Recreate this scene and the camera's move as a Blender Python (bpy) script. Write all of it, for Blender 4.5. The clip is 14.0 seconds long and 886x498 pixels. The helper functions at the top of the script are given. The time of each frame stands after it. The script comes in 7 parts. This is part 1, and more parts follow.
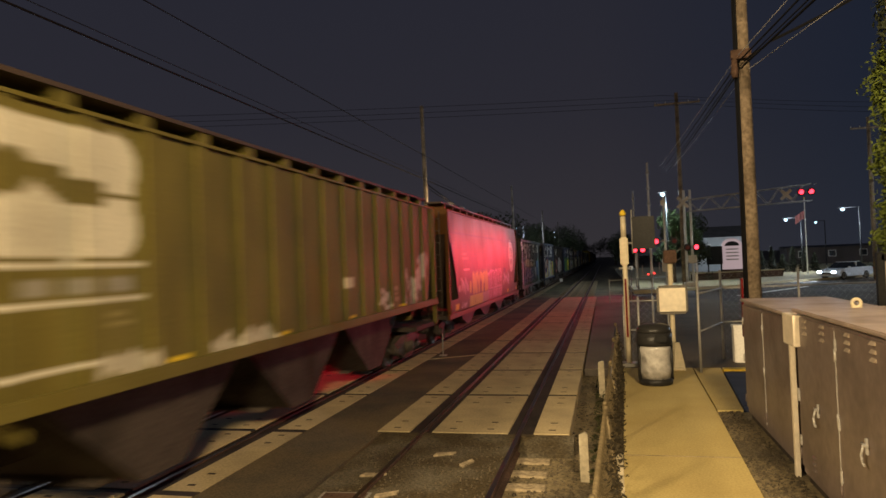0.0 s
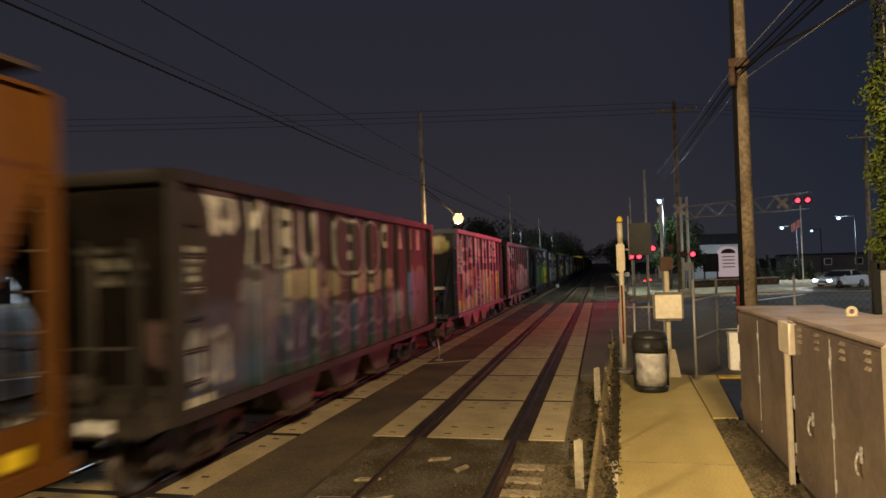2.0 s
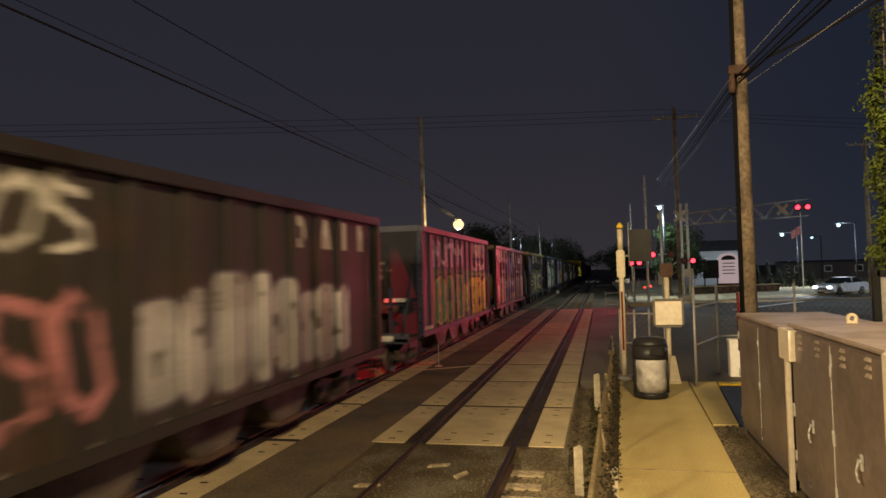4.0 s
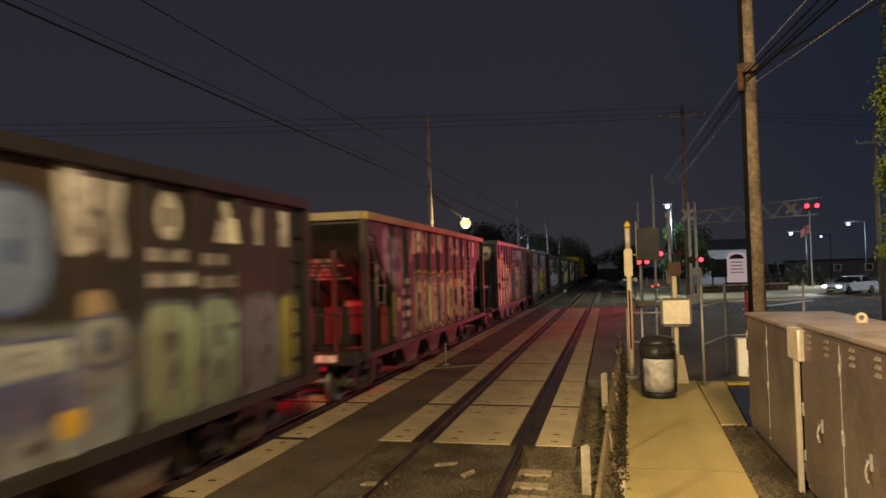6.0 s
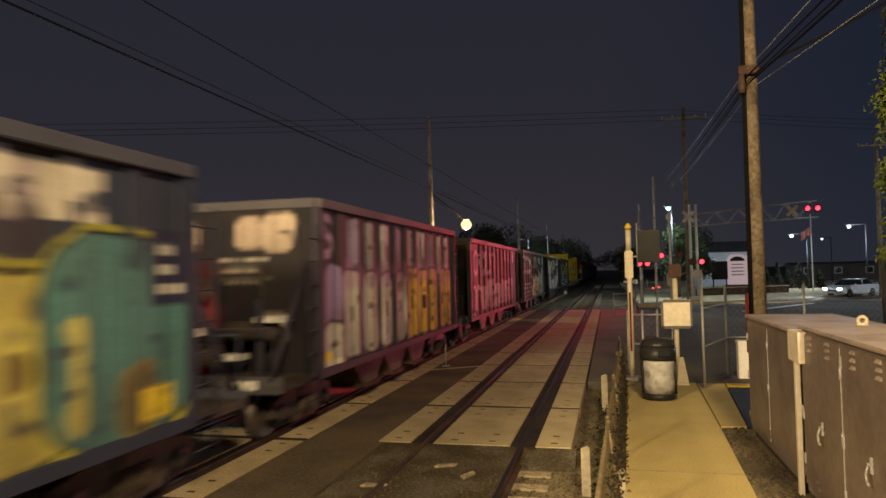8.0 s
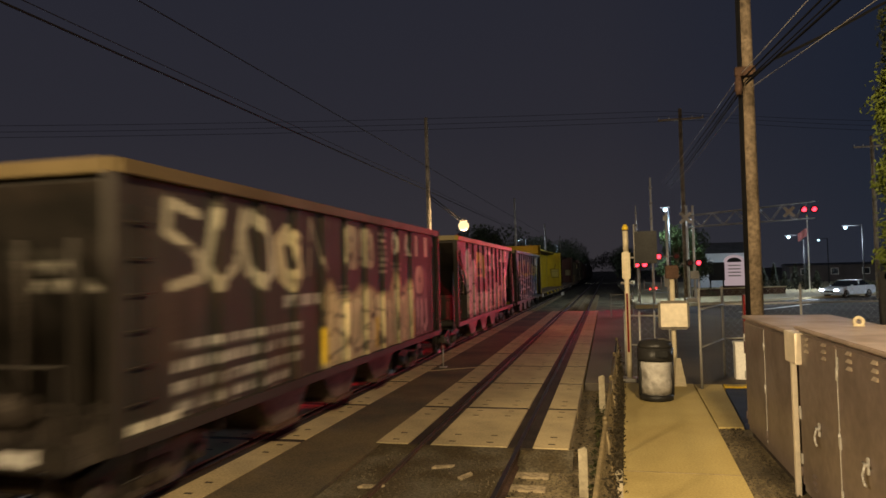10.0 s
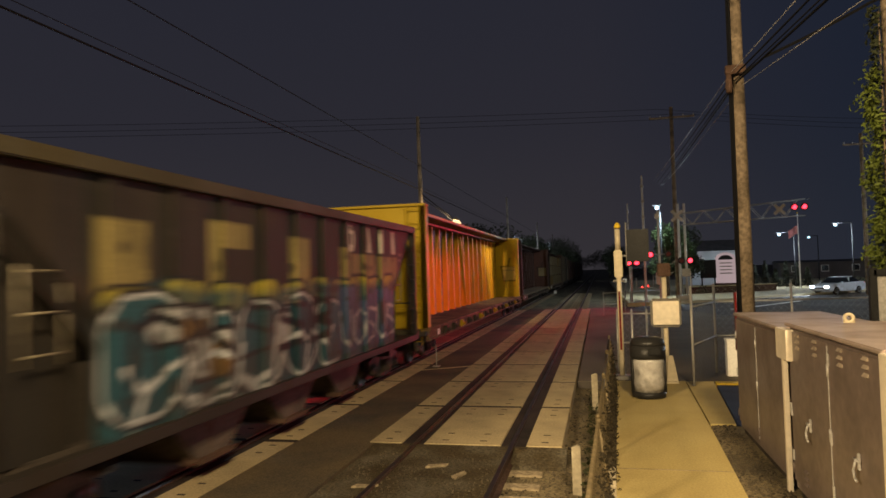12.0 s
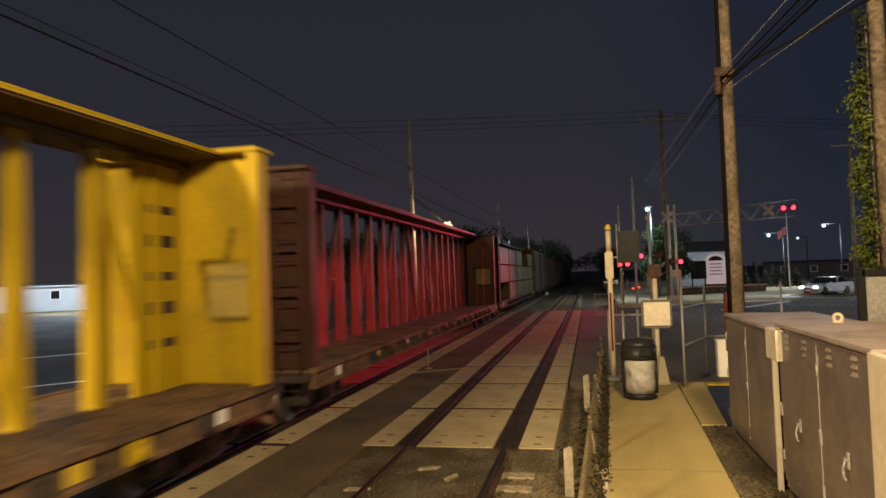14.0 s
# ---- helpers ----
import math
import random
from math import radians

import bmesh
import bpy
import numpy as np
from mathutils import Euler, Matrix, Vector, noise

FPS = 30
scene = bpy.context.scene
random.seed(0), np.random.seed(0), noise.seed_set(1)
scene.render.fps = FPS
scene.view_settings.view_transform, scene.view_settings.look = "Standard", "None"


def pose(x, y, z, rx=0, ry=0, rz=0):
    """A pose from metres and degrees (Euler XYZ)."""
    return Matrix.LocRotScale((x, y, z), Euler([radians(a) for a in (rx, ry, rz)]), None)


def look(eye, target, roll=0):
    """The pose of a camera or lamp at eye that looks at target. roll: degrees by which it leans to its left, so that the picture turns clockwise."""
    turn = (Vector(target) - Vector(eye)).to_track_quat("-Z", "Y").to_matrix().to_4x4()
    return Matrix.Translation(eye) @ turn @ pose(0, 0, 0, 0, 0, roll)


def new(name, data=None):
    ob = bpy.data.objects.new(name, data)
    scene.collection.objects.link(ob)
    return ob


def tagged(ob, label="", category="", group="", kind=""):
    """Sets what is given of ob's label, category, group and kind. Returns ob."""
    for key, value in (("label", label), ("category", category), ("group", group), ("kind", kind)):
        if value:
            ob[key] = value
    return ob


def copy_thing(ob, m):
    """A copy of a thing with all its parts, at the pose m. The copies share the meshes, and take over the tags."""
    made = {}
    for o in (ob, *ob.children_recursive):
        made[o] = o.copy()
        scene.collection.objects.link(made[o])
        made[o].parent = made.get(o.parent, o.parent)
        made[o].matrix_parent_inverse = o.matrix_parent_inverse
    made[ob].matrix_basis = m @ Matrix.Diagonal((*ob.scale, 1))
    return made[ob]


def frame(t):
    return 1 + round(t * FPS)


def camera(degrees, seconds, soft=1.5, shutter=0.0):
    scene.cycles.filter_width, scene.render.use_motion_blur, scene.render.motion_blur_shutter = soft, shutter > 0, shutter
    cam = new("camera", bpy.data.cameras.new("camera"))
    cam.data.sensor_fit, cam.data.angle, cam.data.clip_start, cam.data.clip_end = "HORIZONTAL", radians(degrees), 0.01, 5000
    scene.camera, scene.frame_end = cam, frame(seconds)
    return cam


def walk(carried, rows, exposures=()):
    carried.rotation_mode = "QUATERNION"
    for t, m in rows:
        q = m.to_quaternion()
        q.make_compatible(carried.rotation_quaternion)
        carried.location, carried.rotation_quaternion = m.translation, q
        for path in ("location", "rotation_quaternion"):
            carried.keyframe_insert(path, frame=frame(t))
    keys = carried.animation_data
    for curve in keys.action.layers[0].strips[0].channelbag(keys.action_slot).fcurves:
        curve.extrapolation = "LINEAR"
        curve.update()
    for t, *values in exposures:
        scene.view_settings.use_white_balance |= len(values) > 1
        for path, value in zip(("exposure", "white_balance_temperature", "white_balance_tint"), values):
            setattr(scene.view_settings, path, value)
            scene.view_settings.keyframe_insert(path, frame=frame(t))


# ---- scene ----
cam = camera(66, 14.0, soft=1.6, shutter=0.5)
EYE = 2.63
TURNS = [
    (0, 13.278, 1.189, 2.309), (0.5, 13.325, 1.066, 2.380), (1, 13.310, 1.100, 2.255), (1.5, 13.148, 1.316, 1.948),
    (2, 12.997, 1.566, 1.735), (2.5, 12.890, 1.809, 1.676), (3, 12.819, 2.071, 1.610), (5.5, 13.479, 1.980, 1.521),
    (6, 13.588, 1.967, 1.536), (6.5, 13.687, 2.043, 1.482), (7, 13.762, 2.182, 1.440), (7.5, 13.738, 2.194, 1.315),
    (8, 13.635, 2.066, 1.324), (10.5, 13.266, 2.189, 1.329), (11, 13.033, 2.208, 1.316), (11.5, 12.910, 2.206, 1.469),
    (12, 12.790, 2.064, 1.674), (12.5, 12.584, 2.027, 1.967), (13, 12.358, 2.160, 2.035), (13.5, 12.175, 2.282, 2.003),
    (14, 12.063, 2.231, 1.951)]
walk(cam, [(t, pose(0, 0, EYE, 90 + pitch, 0, yaw) @ pose(0, 0, 0, 0, 0, -roll)) for t, yaw, pitch, roll in TURNS])

# ---- light ----
world = bpy.data.worlds.new("night_sky")
scene.world = world
world.use_nodes = True
wn, wl = world.node_tree.nodes, world.node_tree.links
w_co = wn.new("ShaderNodeTexCoord")
w_sep = wn.new("ShaderNodeSeparateXYZ")
w_ramp = wn.new("ShaderNodeValToRGB")
wl.new(w_co.outputs["Generated"], w_sep.inputs[0])
wl.new(w_sep.outputs["Z"], w_ramp.inputs[0])
w_ramp.color_ramp.elements[0].color = (0.0250, 0.0222, 0.0258, 1)
w_low = w_ramp.color_ramp.elements.new(0.2)
w_low.color = (0.0172, 0.0165, 0.0226, 1)
w_ramp.color_ramp.elements[2].position = 0.6
w_ramp.color_ramp.elements[2].color = (0.0116, 0.0130, 0.0215, 1)
# the sky over the lit town to the east is bluer and clearer
w_east = wn.new("ShaderNodeValToRGB")
wl.new(w_sep.outputs["X"], w_east.inputs[0])
w_east.color_ramp.elements[0].position = 0.0
w_east.color_ramp.elements[0].color = (1, 1, 1, 1)
w_east.color_ramp.elements[1].position = 0.32
w_east.color_ramp.elements[1].color = (0.56, 0.74, 0.94, 1)
w_mul = wn.new("ShaderNodeMix")
w_mul.data_type, w_mul.blend_type = "RGBA", "MULTIPLY"
w_mul.inputs["Factor"].default_value = 1.0
wl.new(w_ramp.outputs[0], w_mul.inputs[6])
wl.new(w_east.outputs[0], w_mul.inputs[7])
wl.new(w_mul.outputs[2], wn["Background"].inputs["Color"])
wn["Background"].inputs["Strength"].default_value = 1.35


def lamp(name, kind, at, power, colour, radius=0.12, target=None, cone=90, blend=0.5):
    data = bpy.data.lights.new(name, kind)
    data.energy, data.color, data.shadow_soft_size = power, colour, radius
    ob = new(name, data)
    if target is not None:
        ob.matrix_world = look(at, target)
    else:
        ob.location = at
    if kind == "SPOT":
        data.spot_size, data.spot_blend = radians(cone), blend
    return ob


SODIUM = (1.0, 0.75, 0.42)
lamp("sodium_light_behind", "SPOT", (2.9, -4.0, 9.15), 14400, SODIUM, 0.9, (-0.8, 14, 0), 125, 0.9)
# unseen fill lamp added to brighten the cabinet faces
lamp("cabinet_fill_light", "SPOT", (-9.0, -8.0, 9.15), 20500, SODIUM, 0.9, (1.5, 12, 0), 90, 0.9)
lamp("sodium_light_far", "POINT", (-7.8, 37.9, 5.0), 950, (1.0, 0.66, 0.30), 0.2)
RED = (1.0, 0.018, 0.045)
lamp("flasher_light", "SPOT", (4.4, 51.2, 3.6), 12000, RED, 0.1, (-4.8, 25.5, 2.7), 27, 1.0)
lamp("flasher_light_low", "SPOT", (2.4, 51.5, 3.05), 2600, RED, 0.1, (-4.0, 40, 0.0), 60, 1.0)
lamp("flasher_light_west", "SPOT", (-14.906, 1.635, 2.598), 27000, RED, 0.012, (-6.4, 19.5, 2.1), 37, 0.8)
lamp("white_street_light_1", "POINT", (24.7, 79.4, 6.0), 2200, (0.72, 0.86, 1.0), 0.2)
lamp("white_street_light_2", "POINT", (19.1, 79.4, 5.2), 1600, (0.72, 0.86, 1.0), 0.2)
lamp("white_street_light_3", "POINT", (5.0, 59.4, 7.0), 2200, (0.72, 0.9, 1.0), 0.2)
# unseen fill lamp added to brighten the waiting car
lamp("car_fill_light", "POINT", (33.0, 50.0, 8.0), 5000, (0.75, 0.88, 1.0), 0.2)
lamp("headlight_beam", "SPOT", (17.5, 61.7, 0.62), 1500, (0.75, 0.87, 1.0), 0.1, (8, 54.0, 0.0), 60, 0.9)
lamp("white_street_light_6", "POINT", (-14.6, 117.4, 7.9), 4500, (0.72, 0.86, 1.0), 0.2)
lamp("white_street_light_7", "POINT", (-12.5, 164.4, 8.5), 6000, (0.72, 0.86, 1.0), 0.2)
lamp("white_street_light_4", "POINT", (-57.0, 66.0, 7.5), 13000, (0.75, 0.88, 1.0), 0.2)

# ---- materials ----


def material(name, colour, rough=0.7, metal=0.0, grain=30.0, vary=0.25, stain=1.2, bump=0.15, second=None, emit=None, attribute=None, island=0.0):
    """Two scales of variation: fine grain and broad stains, with a little relief."""
    m = bpy.data.materials.new(name)
    m.use_nodes = True
    n, l = m.node_tree.nodes, m.node_tree.links
    b = n["Principled BSDF"]
    b.inputs["Roughness"].default_value, b.inputs["Metallic"].default_value = rough, metal
    b.inputs["Specular IOR Level"].default_value = 0.5 if rough < 0.35 else 0.18
    if emit:
        b.inputs["Base Color"].default_value = (*colour, 1)
        b.inputs["Emission Color"].default_value = (*emit[0], 1)
        b.inputs["Emission Strength"].default_value = emit[1]
        return m
    co = n.new("ShaderNodeTexCoord")
    fine, broad = n.new("ShaderNodeTexNoise"), n.new("ShaderNodeTexNoise")
    for tex, scale, detail in ((fine, grain, 3), (broad, stain, 5)):
        tex.inputs["Scale"].default_value, tex.inputs["Detail"].default_value = scale, detail
        l.new(co.outputs["Object"], tex.inputs["Vector"])
    if attribute:
        src = n.new("ShaderNodeAttribute")
        src.attribute_name = attribute
        base = src.outputs["Color"]
    else:
        src = n.new("ShaderNodeRGB")
        src.outputs[0].default_value = (*colour, 1)
        base = src.outputs[0]
    dark = second or tuple(c * 0.45 for c in colour)
    ramp = n.new("ShaderNodeMapRange")
    ramp.inputs["From Min"].default_value, ramp.inputs["From Max"].default_value = 0.42, 0.68
    ramp.inputs["To Max"].default_value = min(1.0, vary * 2.4)
    l.new(broad.outputs["Fac"], ramp.inputs["Value"])
    mix = n.new("ShaderNodeMix")
    mix.data_type = "RGBA"
    l.new(ramp.outputs["Result"], mix.inputs["Factor"])
    l.new(base, mix.inputs["A"])
    mix.inputs["B"].default_value = (*dark, 1)
    hsv = n.new("ShaderNodeHueSaturation")
    val = n.new("ShaderNodeMapRange")
    val.inputs["From Min"].default_value, val.inputs["From Max"].default_value = 0.3, 0.7
    val.inputs["To Min"].default_value, val.inputs["To Max"].default_value = 1 - vary, 1 + vary
    l.new(fine.outputs["Fac"], val.inputs["Value"])
    last = val.outputs["Result"]
    if island:
        info = n.new("ShaderNodeObjectInfo")
        add = n.new("ShaderNodeMath")
        add.operation = "MULTIPLY_ADD"
        add.inputs[1].default_value = island
        l.new(info.outputs["Random"], add.inputs[0])
        l.new(last, add.inputs[2])
        last = add.outputs[0]
    l.new(last, hsv.inputs["Value"])
    l.new(mix.outputs["Result"], hsv.inputs["Color"])
    l.new(hsv.outputs["Color"], b.inputs["Base Color"])
    rr = n.new("ShaderNodeMapRange")
    rr.inputs["To Min"].default_value, rr.inputs["To Max"].default_value = max(0.05, rough - 0.15), min(1, rough + 0.15)
    l.new(broad.outputs["Fac"], rr.inputs["Value"])
    l.new(rr.outputs["Result"], b.inputs["Roughness"])
    if bump:
        bp = n.new("ShaderNodeBump")
        bp.inputs["Strength"].default_value, bp.inputs["Distance"].default_value = bump, 0.02
        l.new(fine.outputs["Fac"], bp.inputs["Height"])
        l.new(bp.outputs["Normal"], b.inputs["Normal"])
    return m


def glow(name, colour, strength):
    return material(name, (0.1, 0.1, 0.1), emit=(colour, strength))


GRAVEL = material("gravel", (0.165, 0.130, 0.074), 0.95, grain=22, vary=0.55, stain=0.9, bump=0.9, second=(0.045, 0.038, 0.028))
DIRT = material("oily_dirt", (0.050, 0.037, 0.019), 0.9, grain=26, vary=0.5, stain=1.6, bump=0.7, second=(0.095, 0.082, 0.058))
STONE = material("ballast_stone", (0.060, 0.047, 0.030), 0.9, grain=14, vary=0.4, bump=0.3, island=0.5)
ASPHALT = material("asphalt", (0.094, 0.071, 0.041), 0.85, grain=45, vary=0.4, stain=0.5, bump=0.35, second=(0.035, 0.033, 0.03))
ROADWAY = material("road_asphalt", (0.066, 0.056, 0.047), 0.85, grain=50, vary=0.3, stain=0.25, bump=0.3)
CONCRETE = material("concrete", (0.42, 0.345, 0.20), 0.85, grain=35, vary=0.16, stain=0.8, bump=0.15, second=(0.27, 0.21, 0.115))
PANEL = material("crossing_concrete", (0.335, 0.265, 0.152), 0.85, grain=28, vary=0.2, stain=1.1, bump=0.2, second=(0.11, 0.095, 0.065), island=0.25)
RUBBER = material("flangeway_rubber", (0.028, 0.020, 0.017), 0.92, grain=40, vary=0.4)
RAIL = material("rail_steel", (0.27, 0.22, 0.20), 0.36, 1.0, grain=20, vary=0.15, bump=0.03)
RUST = material("rusty_steel", (0.085, 0.05, 0.035), 0.85, 0.2, grain=30, vary=0.4, bump=0.25)
TIE = material("tie_wood", (0.30, 0.24, 0.155), 0.9, grain=18, vary=0.4, stain=3, bump=0.4)
WOOD = material("pole_wood", (0.165, 0.125, 0.085), 0.9, grain=14, vary=0.4, stain=2, bump=0.5)
# poles behind the train get a paler wood than the others
GREYWOOD = material("pale_pole_wood", (0.27, 0.24, 0.21), 0.9, grain=14, vary=0.35, stain=2, bump=0.4)
WHITEWOOD = material("weathered_white_wood", (0.33, 0.285, 0.20), 0.85, grain=16, vary=0.25, stain=3, bump=0.3)
GALV = material("galvanised_steel", (0.30, 0.285, 0.26), 0.5, 0.4, grain=25, vary=0.2, bump=0.05)
BARE = material("bare_aluminium", (0.34, 0.31, 0.28), 0.6, 0.3, grain=25, vary=0.2, bump=0.05)
PALE_STEEL = material("pale_steel", (0.52, 0.50, 0.47), 0.45, 0.2, grain=25, vary=0.15, stain=2, bump=0.05)
CREAM = material("cream_painted_steel", (0.50, 0.43, 0.30), 0.5, 0.1, grain=12, vary=0.12, stain=3, bump=0.05, second=(0.42, 0.34, 0.2))
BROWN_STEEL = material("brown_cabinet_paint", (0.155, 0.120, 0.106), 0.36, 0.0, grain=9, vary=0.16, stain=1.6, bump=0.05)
# tops are a paler brown than the cabinet bodies
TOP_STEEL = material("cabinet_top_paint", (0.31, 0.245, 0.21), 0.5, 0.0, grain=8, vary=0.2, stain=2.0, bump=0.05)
WHITE = material("white_paint", (0.75, 0.72, 0.66), 0.5, grain=20, vary=0.1, stain=2, bump=0.05)
BLACK = material("black_paint", (0.010, 0.010, 0.010), 0.5, grain=20, vary=0.3)
PLASTIC = material("black_plastic", (0.022, 0.021, 0.02), 0.38, grain=40, vary=0.2)
BAG = material("clear_bin_liner", (0.38, 0.36, 0.33), 0.22, grain=9, vary=0.22, stain=1.6, bump=1.0, second=(0.10, 0.085, 0.065))
YELLOW = material("yellow_paint", (0.62, 0.42, 0.03), 0.5, grain=18, vary=0.2, stain=2)
NAVY = material("blue_tactile_mat", (0.03, 0.04, 0.09), 0.7, grain=30, vary=0.2)
PAINT = material("car_paint", (0.1, 0.1, 0.1), 0.7, 0.0, grain=24, vary=0.12, stain=0.9, bump=0.06, second=(0.045, 0.035, 0.028), attribute="paint")
PAINT_GLOSS = material("glossy_car_paint", (0.1, 0.1, 0.1), 0.52, 0.0, grain=5, vary=0.06, stain=0.7, bump=0.03, second=(0.05, 0.025, 0.015), attribute="paint")
UNDER = material("underframe_steel", (0.055, 0.044, 0.036), 0.8, 0.2, grain=20, vary=0.4)
TRUCK = material("bogie_cast_steel", (0.11, 0.088, 0.07), 0.75, 0.3, grain=18, vary=0.4, bump=0.2)
WHEEL = material("wheel_steel", (0.12, 0.10, 0.09), 0.5, 0.7, grain=16, vary=0.3)
BEAM_YELLOW = material("centrebeam_yellow", (0.36, 0.245, 0.008), 0.55, 0.0, grain=34, vary=0.09, stain=1.1, second=(0.20, 0.12, 0.012))
BEAM_RED = material("centrebeam_oxide_red", (0.048, 0.022, 0.016), 0.6, 0.0, grain=30, vary=0.15, stain=1.4)
# beam yellow darkened to brown: shade under the flange painted in
CHORD = material("shaded_top_chord", (0.07, 0.042, 0.010), 0.6, 0.1, grain=30, vary=0.15, stain=1.4)
DECK = material("deck_boards", (0.135, 0.082, 0.042), 0.85, grain=10, vary=0.5, stain=1.5, bump=0.4, second=(0.05, 0.035, 0.025))
WRAP = material("lumber_wrap", (0.110, 0.072, 0.026), 0.6, grain=6, vary=0.2, stain=1.5)
LEAF = material("leaf_green", (0.095, 0.12, 0.02), 0.6, grain=9, vary=0.4, stain=2)
DARKLEAF = material("dark_leaf", (0.032, 0.038, 0.018), 0.7, grain=3, vary=0.4, stain=0.4)
WALLPAINT = material("pale_wall", (0.46, 0.47, 0.48), 0.8, grain=8, vary=0.1, stain=0.4)
ROOF = material("dark_roof", (0.06, 0.055, 0.055), 0.8, grain=10, vary=0.2)
# sign board given a pinkish glow of its own
SIGN_WHITE = glow("sign_face_glow", (0.85, 0.62, 0.64), 0.42)
CAR_SILVER = material("silver_car_paint", (0.60, 0.63, 0.68), 0.25, 0.1, grain=40, vary=0.03, bump=0)
GLASS = material("dark_glass", (0.012, 0.014, 0.016), 0.08, grain=5, vary=0.05, bump=0)
LAMPSTEEL = material("lamp_column_paint", (0.03, 0.03, 0.033), 0.5, 0.3, grain=20, vary=0.2, bump=0)
CABLE = material("cable_sheath", (0.004, 0.004, 0.005), 0.95, grain=10, vary=0.1, bump=0)
FLAGCLOTH = material("flag_cloth", (0.42, 0.22, 0.21), 0.8, grain=12, vary=0.3)
LIT_SODIUM = glow("sodium_glow", (1.0, 0.76, 0.38), 1.35)
LIT_WHITE = glow("white_lamp_glow", (0.50, 0.83, 1.0), 2.6)
LIT_HEAD = glow("headlight_glow", (0.72, 0.86, 1.0), 20)
LIT_RED = glow("red_lens_glow", (1.0, 0.030, 0.055), 5.5)
LIT_TAIL = glow("tail_light_glow", (1.0, 0.04, 0.03), 5)
LIT_WINDOW = glow("window_glow", (0.75, 0.85, 0.9), 0.35)
DIM_RED = material("unlit_red_lens", (0.12, 0.008, 0.008), 0.2, bump=0)

# ---- mesh helpers ----


def box(bm, x0, x1, y0, y1, z0, z1, bevel=0.0, m=None):
    vs = [bm.verts.new((x, y, z)) for x in (x0, x1) for y in (y0, y1) for z in (z0, z1)]
    fs = [bm.faces.new([vs[i] for i in q]) for q in ((0, 1, 3, 2), (4, 6, 7, 5), (0, 4, 5, 1), (2, 3, 7, 6), (0, 2, 6, 4), (1, 5, 7, 3))]
    if bevel:
        made = bmesh.ops.bevel(bm, geom=list({e for f in fs for e in f.edges}), offset=bevel, segments=2, affect="EDGES")
        vs = list({v for f in made["faces"] for v in f.verts} | {v for v in vs if v.is_valid})
    if m is not None:
        bmesh.ops.transform(bm, matrix=m, verts=vs)
    return bm


def tube(bm, a, b, r, r2=None, seg=10, caps=True):
    a, b = Vector(a), Vector(b)
    d = (b - a).normalized()
    u = d.orthogonal().normalized()
    w = d.cross(u)
    r2 = r if r2 is None else r2
    rings = []
    for p, q in ((a, r), (b, r2)):
        rings.append([bm.verts.new(p + (u * math.cos(k * math.tau / seg) + w * math.sin(k * math.tau / seg)) * q) for k in range(seg)])
    for k in range(seg):
        f = bm.faces.new((rings[0][k], rings[0][(k + 1) % seg], rings[1][(k + 1) % seg], rings[1][k]))
        f.smooth = True
    if caps:
        bm.faces.new(rings[0][::-1])
        bm.faces.new(rings[1])
    return bm


def lathe(bm, profile, seg=24, at=(0, 0, 0), axis="Z"):
    """Turns (radius, height) pairs round an axis."""
    rings = []
    for r, h in profile:
        ring = []
        for k in range(seg):
            c, s = math.cos(k * math.tau / seg) * r, math.sin(k * math.tau / seg) * r
            p = {"Z": (c, s, h), "X": (h, c, s), "Y": (c, h, s)}[axis]
            ring.append(bm.verts.new(Vector(p) + Vector(at)))
        rings.append(ring)
    for a, b in zip(rings, rings[1:]):
        for k in range(seg):
            f = bm.faces.new((a[k], a[(k + 1) % seg], b[(k + 1) % seg], b[k]))
            f.smooth = True
    bm.faces.new(rings[0][::-1])
    bm.faces.new(rings[-1])
    return bm


def prism(bm, outline, axis, lo, hi):
    """An outline of 2D points drawn out along an axis: 'x' takes (y, z), 'y' takes (x, z), 'z' takes (x, y)."""
    def at(p, h):
        return {"x": (h, p[0], p[1]), "y": (p[0], h, p[1]), "z": (p[0], p[1], h)}[axis]
    a, b = [bm.verts.new(at(p, lo)) for p in outline], [bm.verts.new(at(p, hi)) for p in outline]
    bm.faces.new(a[::-1])
    bm.faces.new(b)
    for k in range(len(outline)):
        bm.faces.new((a[k], a[(k + 1) % len(a)], b[(k + 1) % len(a)], b[k]))
    return bm


def finish(name, bm, mat):
    bmesh.ops.recalc_face_normals(bm, faces=bm.faces)
    me = bpy.data.meshes.new(name)
    bm.to_mesh(me)
    bm.free()
    me.materials.append(mat)
    return me


def part(name, bm, mat, parent=None, label="", at=None):
    ob = new(name, finish(name, bm, mat) if isinstance(bm, bmesh.types.BMesh) else bm)
    if parent is not None:
        ob.parent = parent
    if at is not None:
        ob.matrix_basis = at
    if label:
        tagged(ob, label)
    return ob


def thing(name, label, category, at=None, group="", kind=""):
    ob = new(name)
    ob.empty_display_size = 0.2
    if at is not None:
        ob.matrix_basis = at
    return tagged(ob, label, category, group, kind)


def B():
    return bmesh.new()

# ---- ground, tracks and roads ----
bm = B()
box(bm, -2500, 2500, -300, 4500, -0.9, -0.19)
tagged(part("ground", bm, GRAVEL), "dark gravel and dirt ground along the railway", "ground", kind="structure")


def slab(name, outline, lo, hi, mat, label, category):
    return tagged(part(name, prism(B(), outline, "z", lo, hi), mat), label, category, kind="structure")


